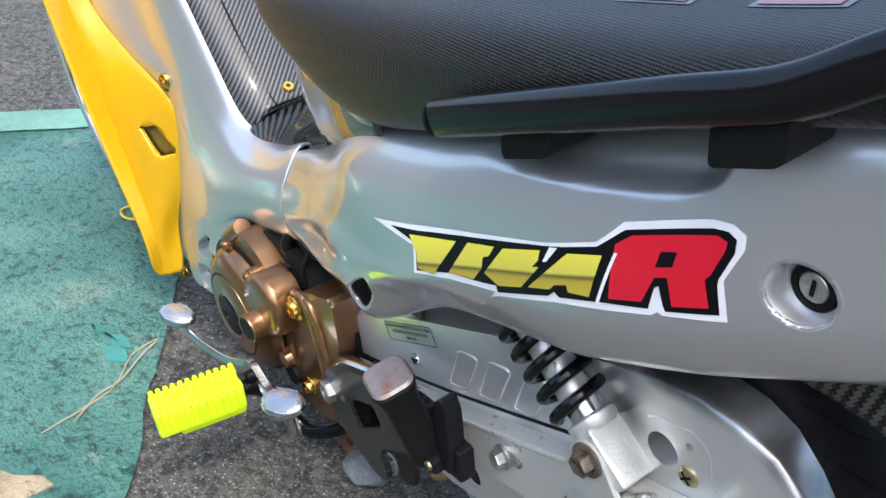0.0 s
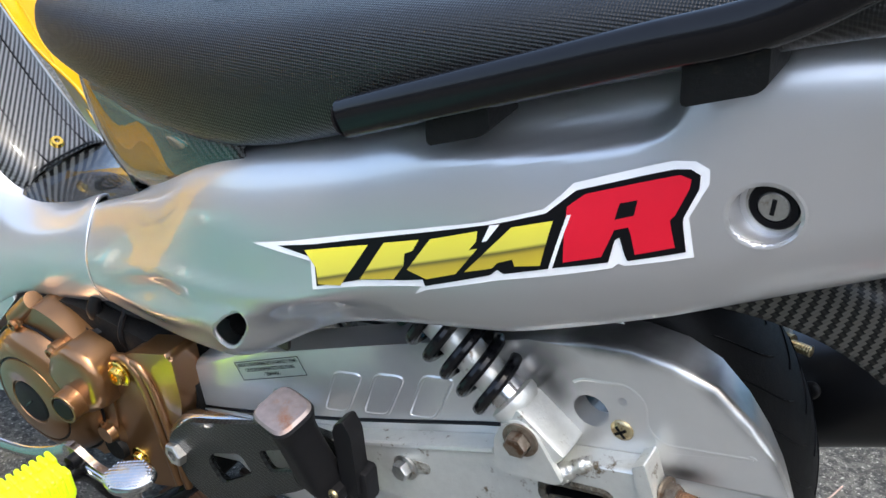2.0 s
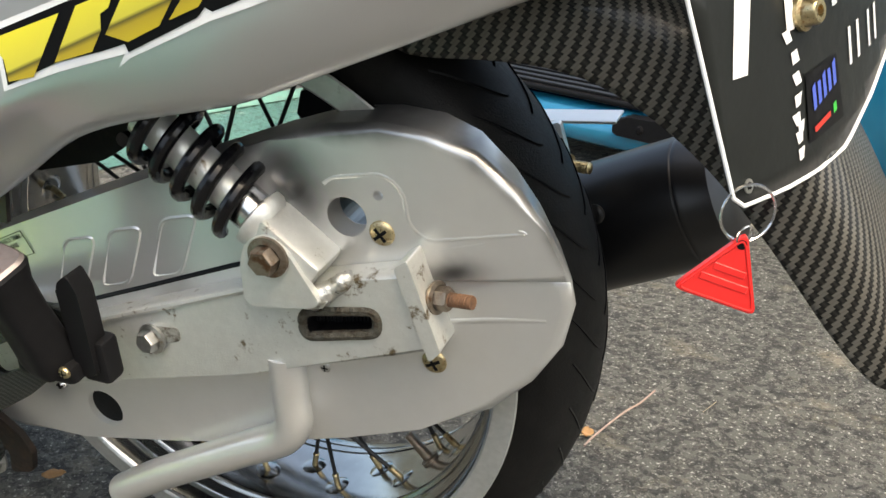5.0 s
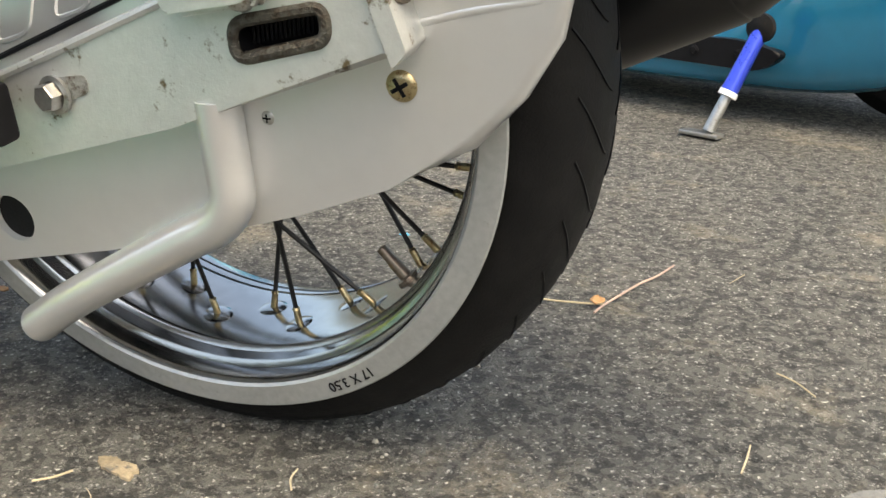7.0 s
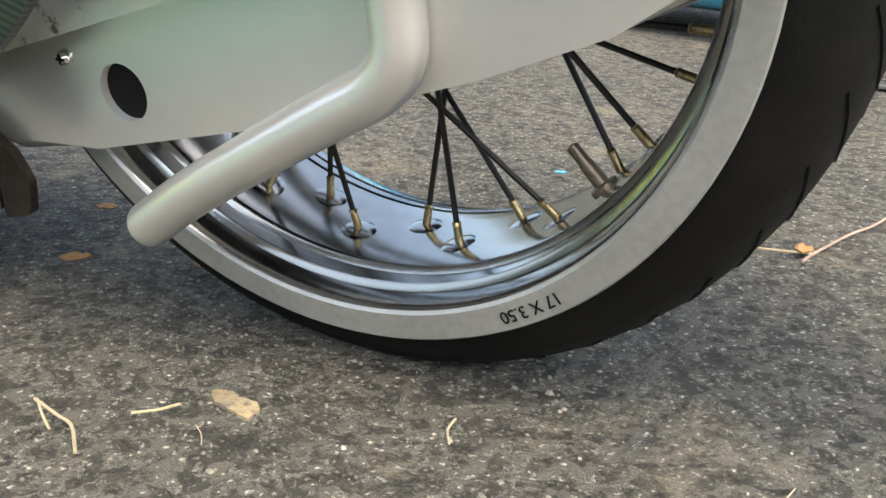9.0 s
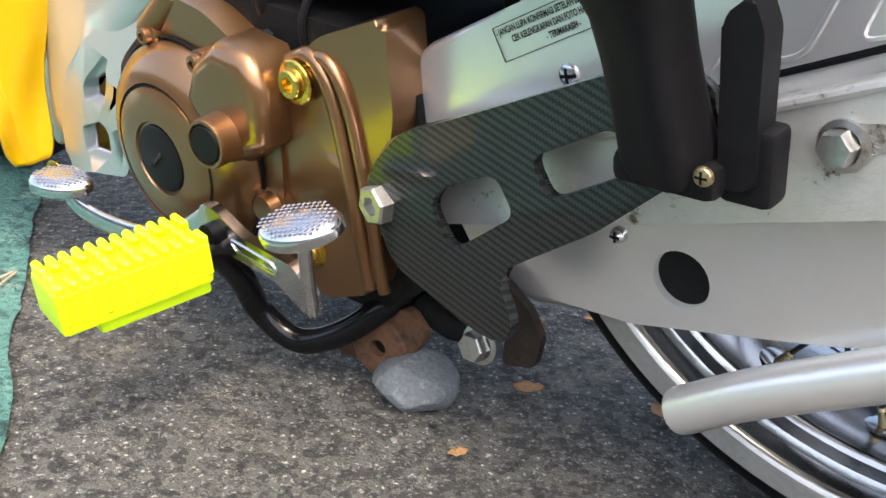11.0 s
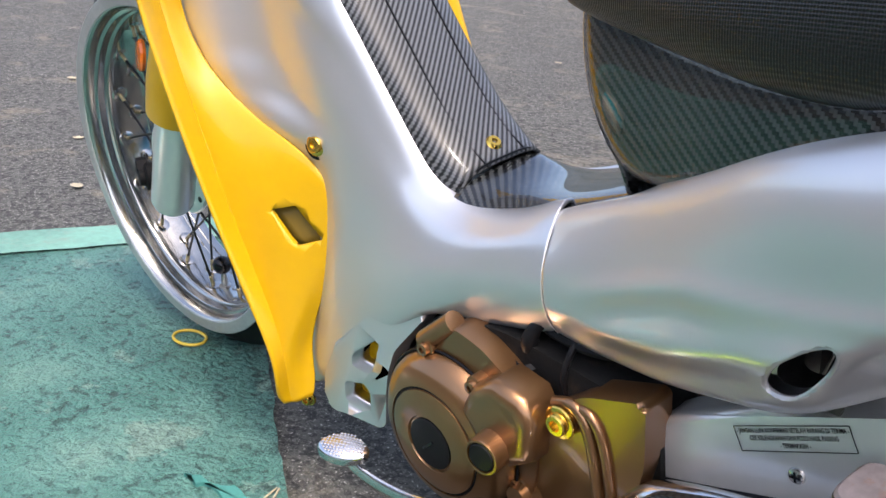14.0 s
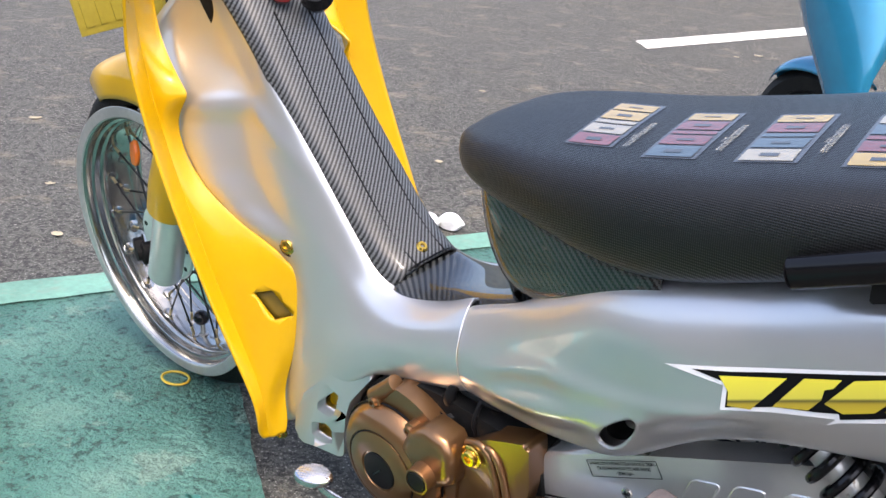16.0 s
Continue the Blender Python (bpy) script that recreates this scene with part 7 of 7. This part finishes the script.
# key and fob in front, front plate
part("key_fob", join(lathe([(0, 0), (0.014, 0.002), (0.020, 0.012), (0.018, 0.028), (0.008, 0.036), (0, 0.037)], (-0.905, 0.030, 0.664), (0.3, -0.3, 0.6), 24)), BLACK, bike, "black key fob")
part("key_head", lathe([(0, 0), (0.013, 0.001), (0.016, 0.010), (0.010, 0.020), (0, 0.022)], (-0.930, -0.004, 0.680), (0.5, -0.3, 0.6), 20), surface("dark_red_plastic", (0.16, 0.01, 0.012), 0.3, coat=0.4), bike, "dark red key head")
OLD = surface("dull_yellow_plate", (0.24, 0.19, 0.02), 0.45, vary=0.15, scale=30)
fp = part("front_plate", moved(block(-0.0012, 0.0012, -0.105, 0.125, -0.05, 0.055, 0.001), Matrix.Translation((-1.205, -0.03, 0.668)) @ pose(0, 0, 0, 0, -14, 0)), OLD, bike, "dull yellow front plate")
for y in (-0.095, -0.073, -0.051, -0.029, 0.0, 0.025):
    part("plate_bar", moved(block(0.0010, 0.0028, y, y + 0.013, -0.040, 0.0), Matrix.Translation((-1.205, -0.03, 0.668)) @ pose(0, 0, 0, 0, -14, 0)), OLD, fp)
part("fork_crown", block(-1.13, -1.0, -0.05, 0.05, 0.60, 0.75, 0.02), DARK, bike)

# ---- things hanging from or lying round the motorcycle ----
def lean_point(p):
    return bike.matrix_world @ Vector(p)


HOLE = lean_point((plate_x(-0.113, 0.450) + 0.001, -0.113, 0.450))
ring_c = HOLE + Vector((0.002, -0.004, -0.0125))
ringb = bmesh.new()
for k, o in ((0, 0.0), (1, 0.0011)):
    pts = [ring_c + Vector((0.0145 * math.cos(a) * 0.80, 0.0145 * math.cos(a) * 0.60 + o, 0.0145 * math.sin(a))) for a in (2 * math.pi * i / 28 for i in range(28))]
    tube(pts, 0.0007, 6, True, 1, bm=ringb)
key_ring = new("key_ring")
part("split_ring", ringb, CHROME, key_ring)
tag_top = lean_point((0.1755, -0.124, 0.426))
T = Matrix.Translation(tag_top) @ pose(0, 0, 0, 0, 0, 20) @ pose(0, 0, 0, 0, 18, 0) @ Matrix.Scale(0.84, 4)
tri = rounded([(0.0, 0.006), (0.0265, -0.040), (-0.0265, -0.040)], 0.005, 4)
tag = part("triangle_tag", moved(prism(tri, -0.0022, 0.0022, 0.0008, 2, True), T), RED_TAG, key_ring, "red triangular plastic tag")
part("tag_rim", moved(tube([(x, -0.0023, z) for x, z in rounded([(0.0, 0.002), (0.0240, -0.0385), (-0.0240, -0.0385)], 0.005, 4)], 0.0007, 6, True, 1), T), RED_TAG, tag)
part("tag_hole", moved(lathe([(0, 0.0024), (0.0030, 0.0024), (0.0030, -0.003)], axis=(0, -1, 0), seg=16), T @ Matrix.Translation((0, 0, -0.002))), INK, tag)
part("tag_link", moved(tube([(0.0045 * math.cos(a), 0.006 * math.cos(a) * 0.4, 0.003 + 0.0065 * math.sin(a)) for a in (2 * math.pi * i / 16 for i in range(16))], 0.0007, 6, True, 1), T), CHROME, tag)
for k, (w, z) in enumerate(((0.020, -0.019), (0.030, -0.027))):
    part("tag_bar", moved(block(-w / 2, w / 2, -0.0028, -0.0020, z - 0.0022, z + 0.0022, 0.0006, 1), T), RED_TAG, tag)
tagged(key_ring, "red triangular tag on a steel split ring hanging from the plate", "key ring")


def rock(name, c, size, seed, material, label):
    """A broken stone: flat faces at random slants, with worn edges and a pitted skin."""
    rng = random.Random(int(seed * 10))
    cuts = []
    for _ in range(16):
        d = Vector((rng.gauss(0, 1), rng.gauss(0, 1), rng.gauss(0, 1))).normalized()
        cuts.append((d, rng.uniform(0.78, 1.0)))
    bm = bmesh.new()
    bmesh.ops.create_icosphere(bm, subdivisions=5, radius=1)
    for v in bm.verts:
        u = v.co.normalized()
        r = min([1.12] + [h / u.dot(d) for d, h in cuts if u.dot(d) > 0.2])
        r += 0.035 * noise.noise(u * 4 + Vector((seed, 3, 0))) + 0.022 * noise.noise(u * 11 + Vector((seed, 5, 0))) + 0.012 * noise.noise(u * 26 + Vector((seed, 7, 0)))
        v.co = Vector((u.x * size[0], u.y * size[1], u.z * size[2])) * r
        v.co.z = max(v.co.z, -size[2] * 0.7)
    return tagged(part(name, moved(bm, Matrix.Translation((c[0], c[1], c[2] + size[2] * 0.7))), material, sharp=40), label, "stone")


STONE = surface("grey_stone", (0.125, 0.142, 0.152), 0.8, vary=0.45, scale=90, bumps=1.0, bscale=260, dirt=(0.30, 0.32, 0.32), dirt_at=(0.55, 0.72))
rock("stone", (-0.495, -0.098, 0.0), (0.029, 0.025, 0.021), 3.0, STONE, "rough grey stone on the asphalt beside the stand")
PALE = surface("broken_white_concrete", (0.15, 0.155, 0.15), 0.9, vary=0.4, scale=60, bumps=0.7, bscale=180, dirt=(0.08, 0.08, 0.08), dirt_at=(0.55, 0.66))


def flat_piece(name, outline, h, material, label, cat):
    bm = bmesh.new()
    a = [bm.verts.new((x, y, -0.002)) for x, y in outline]
    b = [bm.verts.new((x * 0.985 + outline[0][0] * 0.015, y * 0.985 + outline[0][1] * 0.015, h)) for x, y in outline]
    bm.faces.new(b)
    for i in range(len(a)):
        bm.faces.new((a[i], a[(i + 1) % len(a)], b[(i + 1) % len(a)], b[i]))
    return tagged(part(name, bm, material, flat=True), label, cat)


flat_piece("broken_kerb_piece", ragged([(0.167, -0.076), (0.184, -0.052), (0.240, 0.018), (0.40, 0.12), (0.55, -0.05), (0.36, -0.22)], 0.02, 0.006, 7.0), 0.006, PALE, "cracked pale concrete slab edge lying on the asphalt", "concrete")
flat_piece("broken_kerb_piece", ragged([(0.132, -0.117), (0.158, -0.094), (0.184, -0.082), (0.30, -0.24), (0.2, -0.3)], 0.02, 0.005, 9.0), 0.005, PALE, "small cracked pale concrete piece beside the slab", "concrete")

# dry stalks, straws and leaves on the ground
STRAW = surface("dry_straw", (0.42, 0.36, 0.24), 0.8, vary=0.2, scale=90)
LEAF = surface("dry_leaf", (0.34, 0.19, 0.08), 0.75, vary=0.3, scale=120)
CREAM = surface("pale_leaf", (0.42, 0.37, 0.26), 0.8, vary=0.2, scale=120)
CYAN = surface("blue_plastic_scrap", (0.08, 0.42, 0.62), 0.5, vary=0.1)


def straw(pts, r, material=STRAW, label="thin dry straw lying on the asphalt", name="straw", cat="straw"):
    return tagged(part(name, tube([(x, y, 0.003 + r * 0.6 + (z if len(p) > 2 else 0)) for p in pts for x, y, z in [(p[0], p[1], p[2] if len(p) > 2 else 0)]], r, 6, smooth=4), material), label, cat)


straw([(0.009, 0.235), (0.013, 0.258), (0.030, 0.320), (0.042, 0.350), (0.051, 0.386)], 0.0012, surface("dry_twig", (0.34, 0.25, 0.21), 0.8, vary=0.25, scale=80), "forked dry twig lying on the asphalt", "twig", "twig")
straw([(-0.062, 0.245), (-0.02, 0.250), (0.013, 0.258)], 0.0010, label="side branch of the dry twig on the asphalt", name="twig", cat="twig")
straw([(-0.875, -0.191, 0.004), (-0.850, -0.225, 0.004), (-0.81, -0.27, 0.005), (-0.80, -0.30, 0.004), (-0.762, -0.345, 0.004)], 0.0012, label="long dry stalk lying across the green paint")
straw([(-0.878, -0.192, 0.004), (-0.858, -0.235, 0.004), (-0.80, -0.285, 0.004), (-0.762, -0.384, 0.004)], 0.0010, label="long dry stalk lying across the green paint")
for p, r, m in (
    ([(-0.101, -0.098), (-0.099, -0.110), (-0.092, -0.121)], 0.0011, CREAM),
    ([(-0.248, -0.178), (-0.239, -0.169), (-0.233, -0.158)], 0.0012, STRAW),
    ([(-0.401, -0.217), (-0.386, -0.205)], 0.0007, CREAM),
    ([(0.167, 0.052), (0.167, 0.033), (0.166, 0.013)], 0.0010, STRAW),
    ([(0.172, 0.175), (0.188, 0.164), (0.203, 0.145)], 0.0010, STRAW),
    ([(0.063, -0.086), (0.065, -0.074)], 0.0006, CREAM),
    ([(0.109, -0.087), (0.107, -0.104)], 0.0008, STRAW),
    ([(-0.212, -0.170), (-0.203, -0.176), (-0.196, -0.184)], 0.0004, CREAM),
    ([(-0.735, -0.070), (-0.700, -0.050), (-0.660, -0.042)], 0.0006, STRAW),
    ([(0.11, 0.36), (0.12, 0.39)], 0.0006, STRAW),
):
    straw(p, r * 0.7, m)
fork = straw([(-0.302, -0.193), (-0.279, -0.199), (-0.264, -0.203), (-0.243, -0.220)], 0.0010, CREAM, "dry forked grass blade lying on the asphalt", "grass_blade", "grass")
part("side_blade", tube([(-0.300, -0.193, 0.004), (-0.285, -0.203, 0.004), (-0.271, -0.211, 0.004)], 0.0008, 6, smooth=4), CREAM, fork)


def leaf(c, size, turn, material, label, name="leaf", curl=0.25, z0=0.004):
    rows = []
    for i in range(7):
        u = i / 6
        w = math.sin(math.pi * min(1, u * 0.96 + 0.04)) ** 0.7 * 0.36
        rows.append([(size * (u - 0.5), size * w * s, z0 + size * curl * (0.25 * s * s + 0.5 * (u - 0.5) ** 2) + 0.002 * noise.noise(Vector((u * 5, s, size * 90)))) for s in (-1, -0.5, 0, 0.5, 1)])
    ob = part(name, moved(sheet(rows), Matrix.Translation((c[0], c[1], 0)) @ pose(0, 0, 0, 0, 0, turn)), material)
    m = ob.modifiers.new("thickness", "SOLIDIFY")
    m.thickness = 0.0006
    return tagged(ob, label, "leaf")


for x, y, s, t in ((-0.443, -0.035, 0.030, 40), (-0.511, 0.061, 0.026, 10), (-0.357, 0.003, 0.030, -30), (-0.423, -0.136, 0.018, 60), (0.005, 0.262, 0.026, 100), (-0.80, 0.03, 0.03, 20), (-0.36, 0.08, 0.022, 15), (-0.48, 0.10, 0.02, 80)):
    leaf((x, y), s * 0.75, t, LEAF, "small curled brown leaf on the asphalt")
for x, y, s, t in ((-1.997, 0.127, 0.050, 10), (-2.35, 0.30, 0.040, 50), (-1.900, 1.288, 0.050, -20), (-2.7, 1.6, 0.05, 30), (-2.2, 0.9, 0.03, 70), (-2.05, -0.12, 0.03, 40), (-2.5, 2.2, 0.05, 0), (-3.0, 0.6, 0.06, 60), (-2.3, 4.2, 0.07, 15), (-2.35, 4.05, 0.05, 15)):
    leaf((x, y), s * 0.65, t, CREAM, "small pale dry leaf on the asphalt")
leaf((-0.235, 0.36), 0.012, 10, CYAN, "small blue plastic scrap on the asphalt", "plastic_scrap")
for k, (x, y) in enumerate(((-1.515, 0.825), (-1.478, 0.868))):
    rock("crumpled_tissue", (x, y, 0.006), (0.034, 0.026, 0.020), 20.0 + k, WHITE, "crumpled white tissue lying by the painted edge")
BAND = surface("yellow_rubber", (0.62, 0.46, 0.05), 0.5, vary=0.1)
tagged(part("rubber_band", tube([(-1.250 + 0.026 * math.cos(a), -0.071 + 0.020 * math.sin(a), 0.0085) for a in (2 * math.pi * i / 20 for i in range(20))], 0.0022, 6, True, 2), BAND), "yellow rubber band lying on the green paint", "rubber band")
# flakes of lifted green paint
FLAKE = surface("loose_green_flake", (0.05, 0.22, 0.19), 0.6, vary=0.2, scale=60)
for x, y, s, sd in ((-0.905, -0.235, 0.030, 1), (-0.875, -0.250, 0.026, 2), (-0.945, -0.245, 0.018, 3)):
    o = ragged([(x - s, y - s * 0.3), (x - s * 0.1, y + s * 0.45), (x + s, y + s * 0.25), (x + s * 0.5, y - s * 0.5)], 0.006, 0.006, sd * 3.3)
    flat_piece("paint_flake", o, 0.0085, FLAKE, "lifted flake of green road paint", "paint flake")
# sandy stains with an edge of their own
SAND = surface("dried_mud", (0.30, 0.245, 0.16), 0.9, vary=0.35, scale=60, bumps=0.9, bscale=240, dirt=(0.13, 0.12, 0.10), dirt_at=(0.54, 0.62))
flat_piece("mud_patch", ragged([(-0.668, -0.402), (-0.690, -0.407), (-0.708, -0.430), (-0.728, -0.445), (-0.720, -0.52), (-0.66, -0.46)], 0.012, 0.003, 2.2), 0.0062, SAND, "bare brown patch broken out of the green paint", "mud")
for x, y, rx, ry, turn_, sd in ((-0.213, -0.139, 0.022, 0.010, -25, 1),):
    o = []
    for k in range(40):
        a = 2 * math.pi * k / 40
        r = 0.8 + 0.45 * noise.noise(Vector((1.3 * math.cos(a), 1.3 * math.sin(a), sd * 3.7))) + 0.18 * noise.noise(Vector((5 * math.cos(a), 5 * math.sin(a), sd)))
        u, v, c, q = rx * r * math.cos(a), ry * r * math.sin(a), math.cos(radians(turn_)), math.sin(radians(turn_))
        o.append((x + u * c - v * q, y + u * q + v * c))
    flat_piece("mud_patch", o, 0.0016, SAND, "patch of dried tan mud on the asphalt", "mud")

# pale plastic bottle lying at the edge of the bay
BOT = surface("cream_plastic", (0.72, 0.68, 0.55), 0.45, vary=0.08, scale=20)
bot = new("plastic_bottle")
bm = lathe([(0, -0.002), (0.040, 0.0), (0.055, 0.012), (0.060, 0.030), (0.060, 0.11), (0.050, 0.14), (0.018, 0.16), (0.018, 0.185), (0, 0.186)], (-1.335, -0.345, 0.062), (-0.55, -0.83, 0.0), 32)
part("bottle_body", bm, BOT, bot)
part("bottle_band", lathe([(0.0606, 0.062), (0.0609, 0.064), (0.0609, 0.10), (0.0606, 0.102)], (-1.335, -0.345, 0.062), (-0.55, -0.83, 0.0), 32), surface("cyan_label", (0.02, 0.5, 0.55), 0.5), bot)
tagged(bot, "cream plastic bottle with a cyan band lying on the paint", "bottle")

# ---- blue scooter beyond ----
BLUE = surface("blue_metallic_paint", (0.01, 0.21, 0.36), 0.25, 0.4, 1.0, vary=0.08, scale=8, rvary=0.05)
sc = new("blue_scooter")
sc.matrix_world = pose(-0.965, 1.70, 0, 0, 0, math.degrees(math.atan2(-0.36, 0.93)))
tagged(sc, "glossy blue lowered scooter parked on its blue side stand", "scooter")
for nm, x in (("front_wheel", 0.0), ("rear_wheel", 1.36)):
    w = part(nm, lathe([(0.140, -0.038), (0.175, -0.043), (0.198, -0.030), (0.205, 0), (0.198, 0.030), (0.175, 0.043), (0.140, 0.038)], (x, 0, 0.205), (0, -1, 0), 48), RUBBER, sc, "black scooter tyre")
    part("rim", lathe([(0.030, 0.035), (0.06, 0.02), (0.115, 0.02), (0.138, 0.040), (0.142, 0.03), (0.142, -0.03), (0.138, -0.040), (0.115, -0.02), (0.03, -0.035)], (x, 0, 0.205), (0, -1, 0), 40), MATT, w)
rows = []
for i in range(9):
    a = radians(55 + 10.5 * i)
    tp = (0.9, 1, 1, 1, 1, 1, 0.9, 0.65, 0.25)[i]
    rows.append([(0.224 * math.cos(a), y * tp, 0.205 + (0.224 + dz) * math.sin(a)) for y, dz in ((-0.062, -0.03), (-0.058, -0.005), (0, 0.012), (0.058, -0.005), (0.062, -0.03))])
soft_panel("front_fender", rows, BLUE, sc, thick=0.003)
rows = []
for x, w, z0, z1 in ((-0.08, 0.06, 0.58, 0.98), (-0.03, 0.13, 0.54, 1.00), (0.05, 0.17, 0.47, 1.00), (0.14, 0.18, 0.35, 0.95), (0.22, 0.18, 0.22, 0.80), (0.29, 0.18, 0.11, 0.55)):
    rows.append([(x + 0.06, -w * 0.6, z0 - 0.02), (x, -w, z0 + 0.02), (x - 0.01, -w, 0.5 * (z0 + z1)), (x, -w * 0.75, z1), (x, w * 0.75, z1), (x - 0.01, w, 0.5 * (z0 + z1)), (x, w, z0 + 0.02), (x + 0.06, w * 0.6, z0 - 0.02)])
soft_panel("leg_shield", rows, BLUE, sc, "glossy blue front shield", 0.004)
rows = []
for x, w, z0, z1 in ((0.24, 0.16, 0.07, 0.18), (0.32, 0.19, 0.052, 0.140), (0.60, 0.195, 0.048, 0.135), (0.92, 0.19, 0.048, 0.140), (1.06, 0.19, 0.048, 0.17), (1.17, 0.185, 0.050, 0.45), (1.30, 0.18, 0.055, 0.60), (1.55, 0.16, 0.14, 0.68), (1.75, 0.10, 0.30, 0.72)):
    rows.append([(x, -w + 0.07, z0), (x, -w + 0.01, z0 + 0.005), (x, -w, z0 + 0.3 * (z1 - z0)), (x, -w + 0.015, z0 + 0.75 * (z1 - z0)), (x, -w + 0.05, z1), (x, w - 0.05, z1), (x, w - 0.015, z0 + 0.75 * (z1 - z0)), (x, w, z0 + 0.3 * (z1 - z0)), (x, w - 0.01, z0 + 0.005), (x, w - 0.07, z0)])
soft_panel("body_skirt", rows, BLUE, sc, "glossy blue low side skirt", 0.004, closed=True)
part("floor_mat", block(0.34, 1.02, -0.175, 0.175, 0.137, 0.150, 0.005), MATT, sc)
for i in range(10):
    part("mat_rib", block(0.36, 1.00, -0.168 + 0.036 * i, -0.150 + 0.036 * i, 0.150, 0.156, 0.002), MATT, sc)
part("seat", prism(rounded([(1.10, 0.62), (1.14, 0.70), (1.65, 0.78), (1.70, 0.70), (1.4, 0.66)], 0.04), -0.13, 0.13, 0.03, 3), SEAT, sc)
part("drive_cover", prism(rounded([(0.88, 0.090), (0.90, 0.128), (1.12, 0.135), (1.20, 0.12), (1.16, 0.088)], 0.03), -0.200, -0.15, 0.012, 3), MATT, sc, "black drive cover")
for x, z in ((1.04, 0.110), (1.12, 0.112), (0.95, 0.110)):
    part("cover_bolt", moved(hex_head(0.006, 0.004), at((x, -0.200, z))), MATT, sc)
BLUESTAND = surface("blue_anodised", (0.03, 0.07, 0.62), 0.3, 0.5, 0.5, vary=0.08, scale=30)
inv = sc.matrix_world.inverted()
S0, S1 = inv @ Vector((-0.010, 0.978, 0.012)), inv @ Vector((0.048, 1.030, 0.165))
stand = part("side_stand", tube([S0.lerp(S1, 0.38), S0.lerp(S1, 0.66), S0.lerp(S1, 1.0)], [0.0135, 0.0125, 0.012], 16), BLUESTAND, sc, "blue anodised side stand")
part("stand_tip", tube([S0, S0.lerp(S1, 0.36)], [0.0095, 0.0085], 12, smooth=0), STEEL, stand)
part("stand_clip", tube([S0.lerp(S1, 0.34), S0.lerp(S1, 0.39)], 0.0150, 12, smooth=0), WHITE, stand)
part("stand_foot", moved(block(-0.045, 0.022, -0.012, 0.012, -0.0085, -0.002, 0.002), Matrix.Translation(S0)), STEEL, stand)
part("stand_pivot", lathe([(0, 0), (0.022, 0), (0.022, 0.010), (0.010, 0.014), (0, 0.014)], S1, (0, -1, 0), 20), DARK, stand)
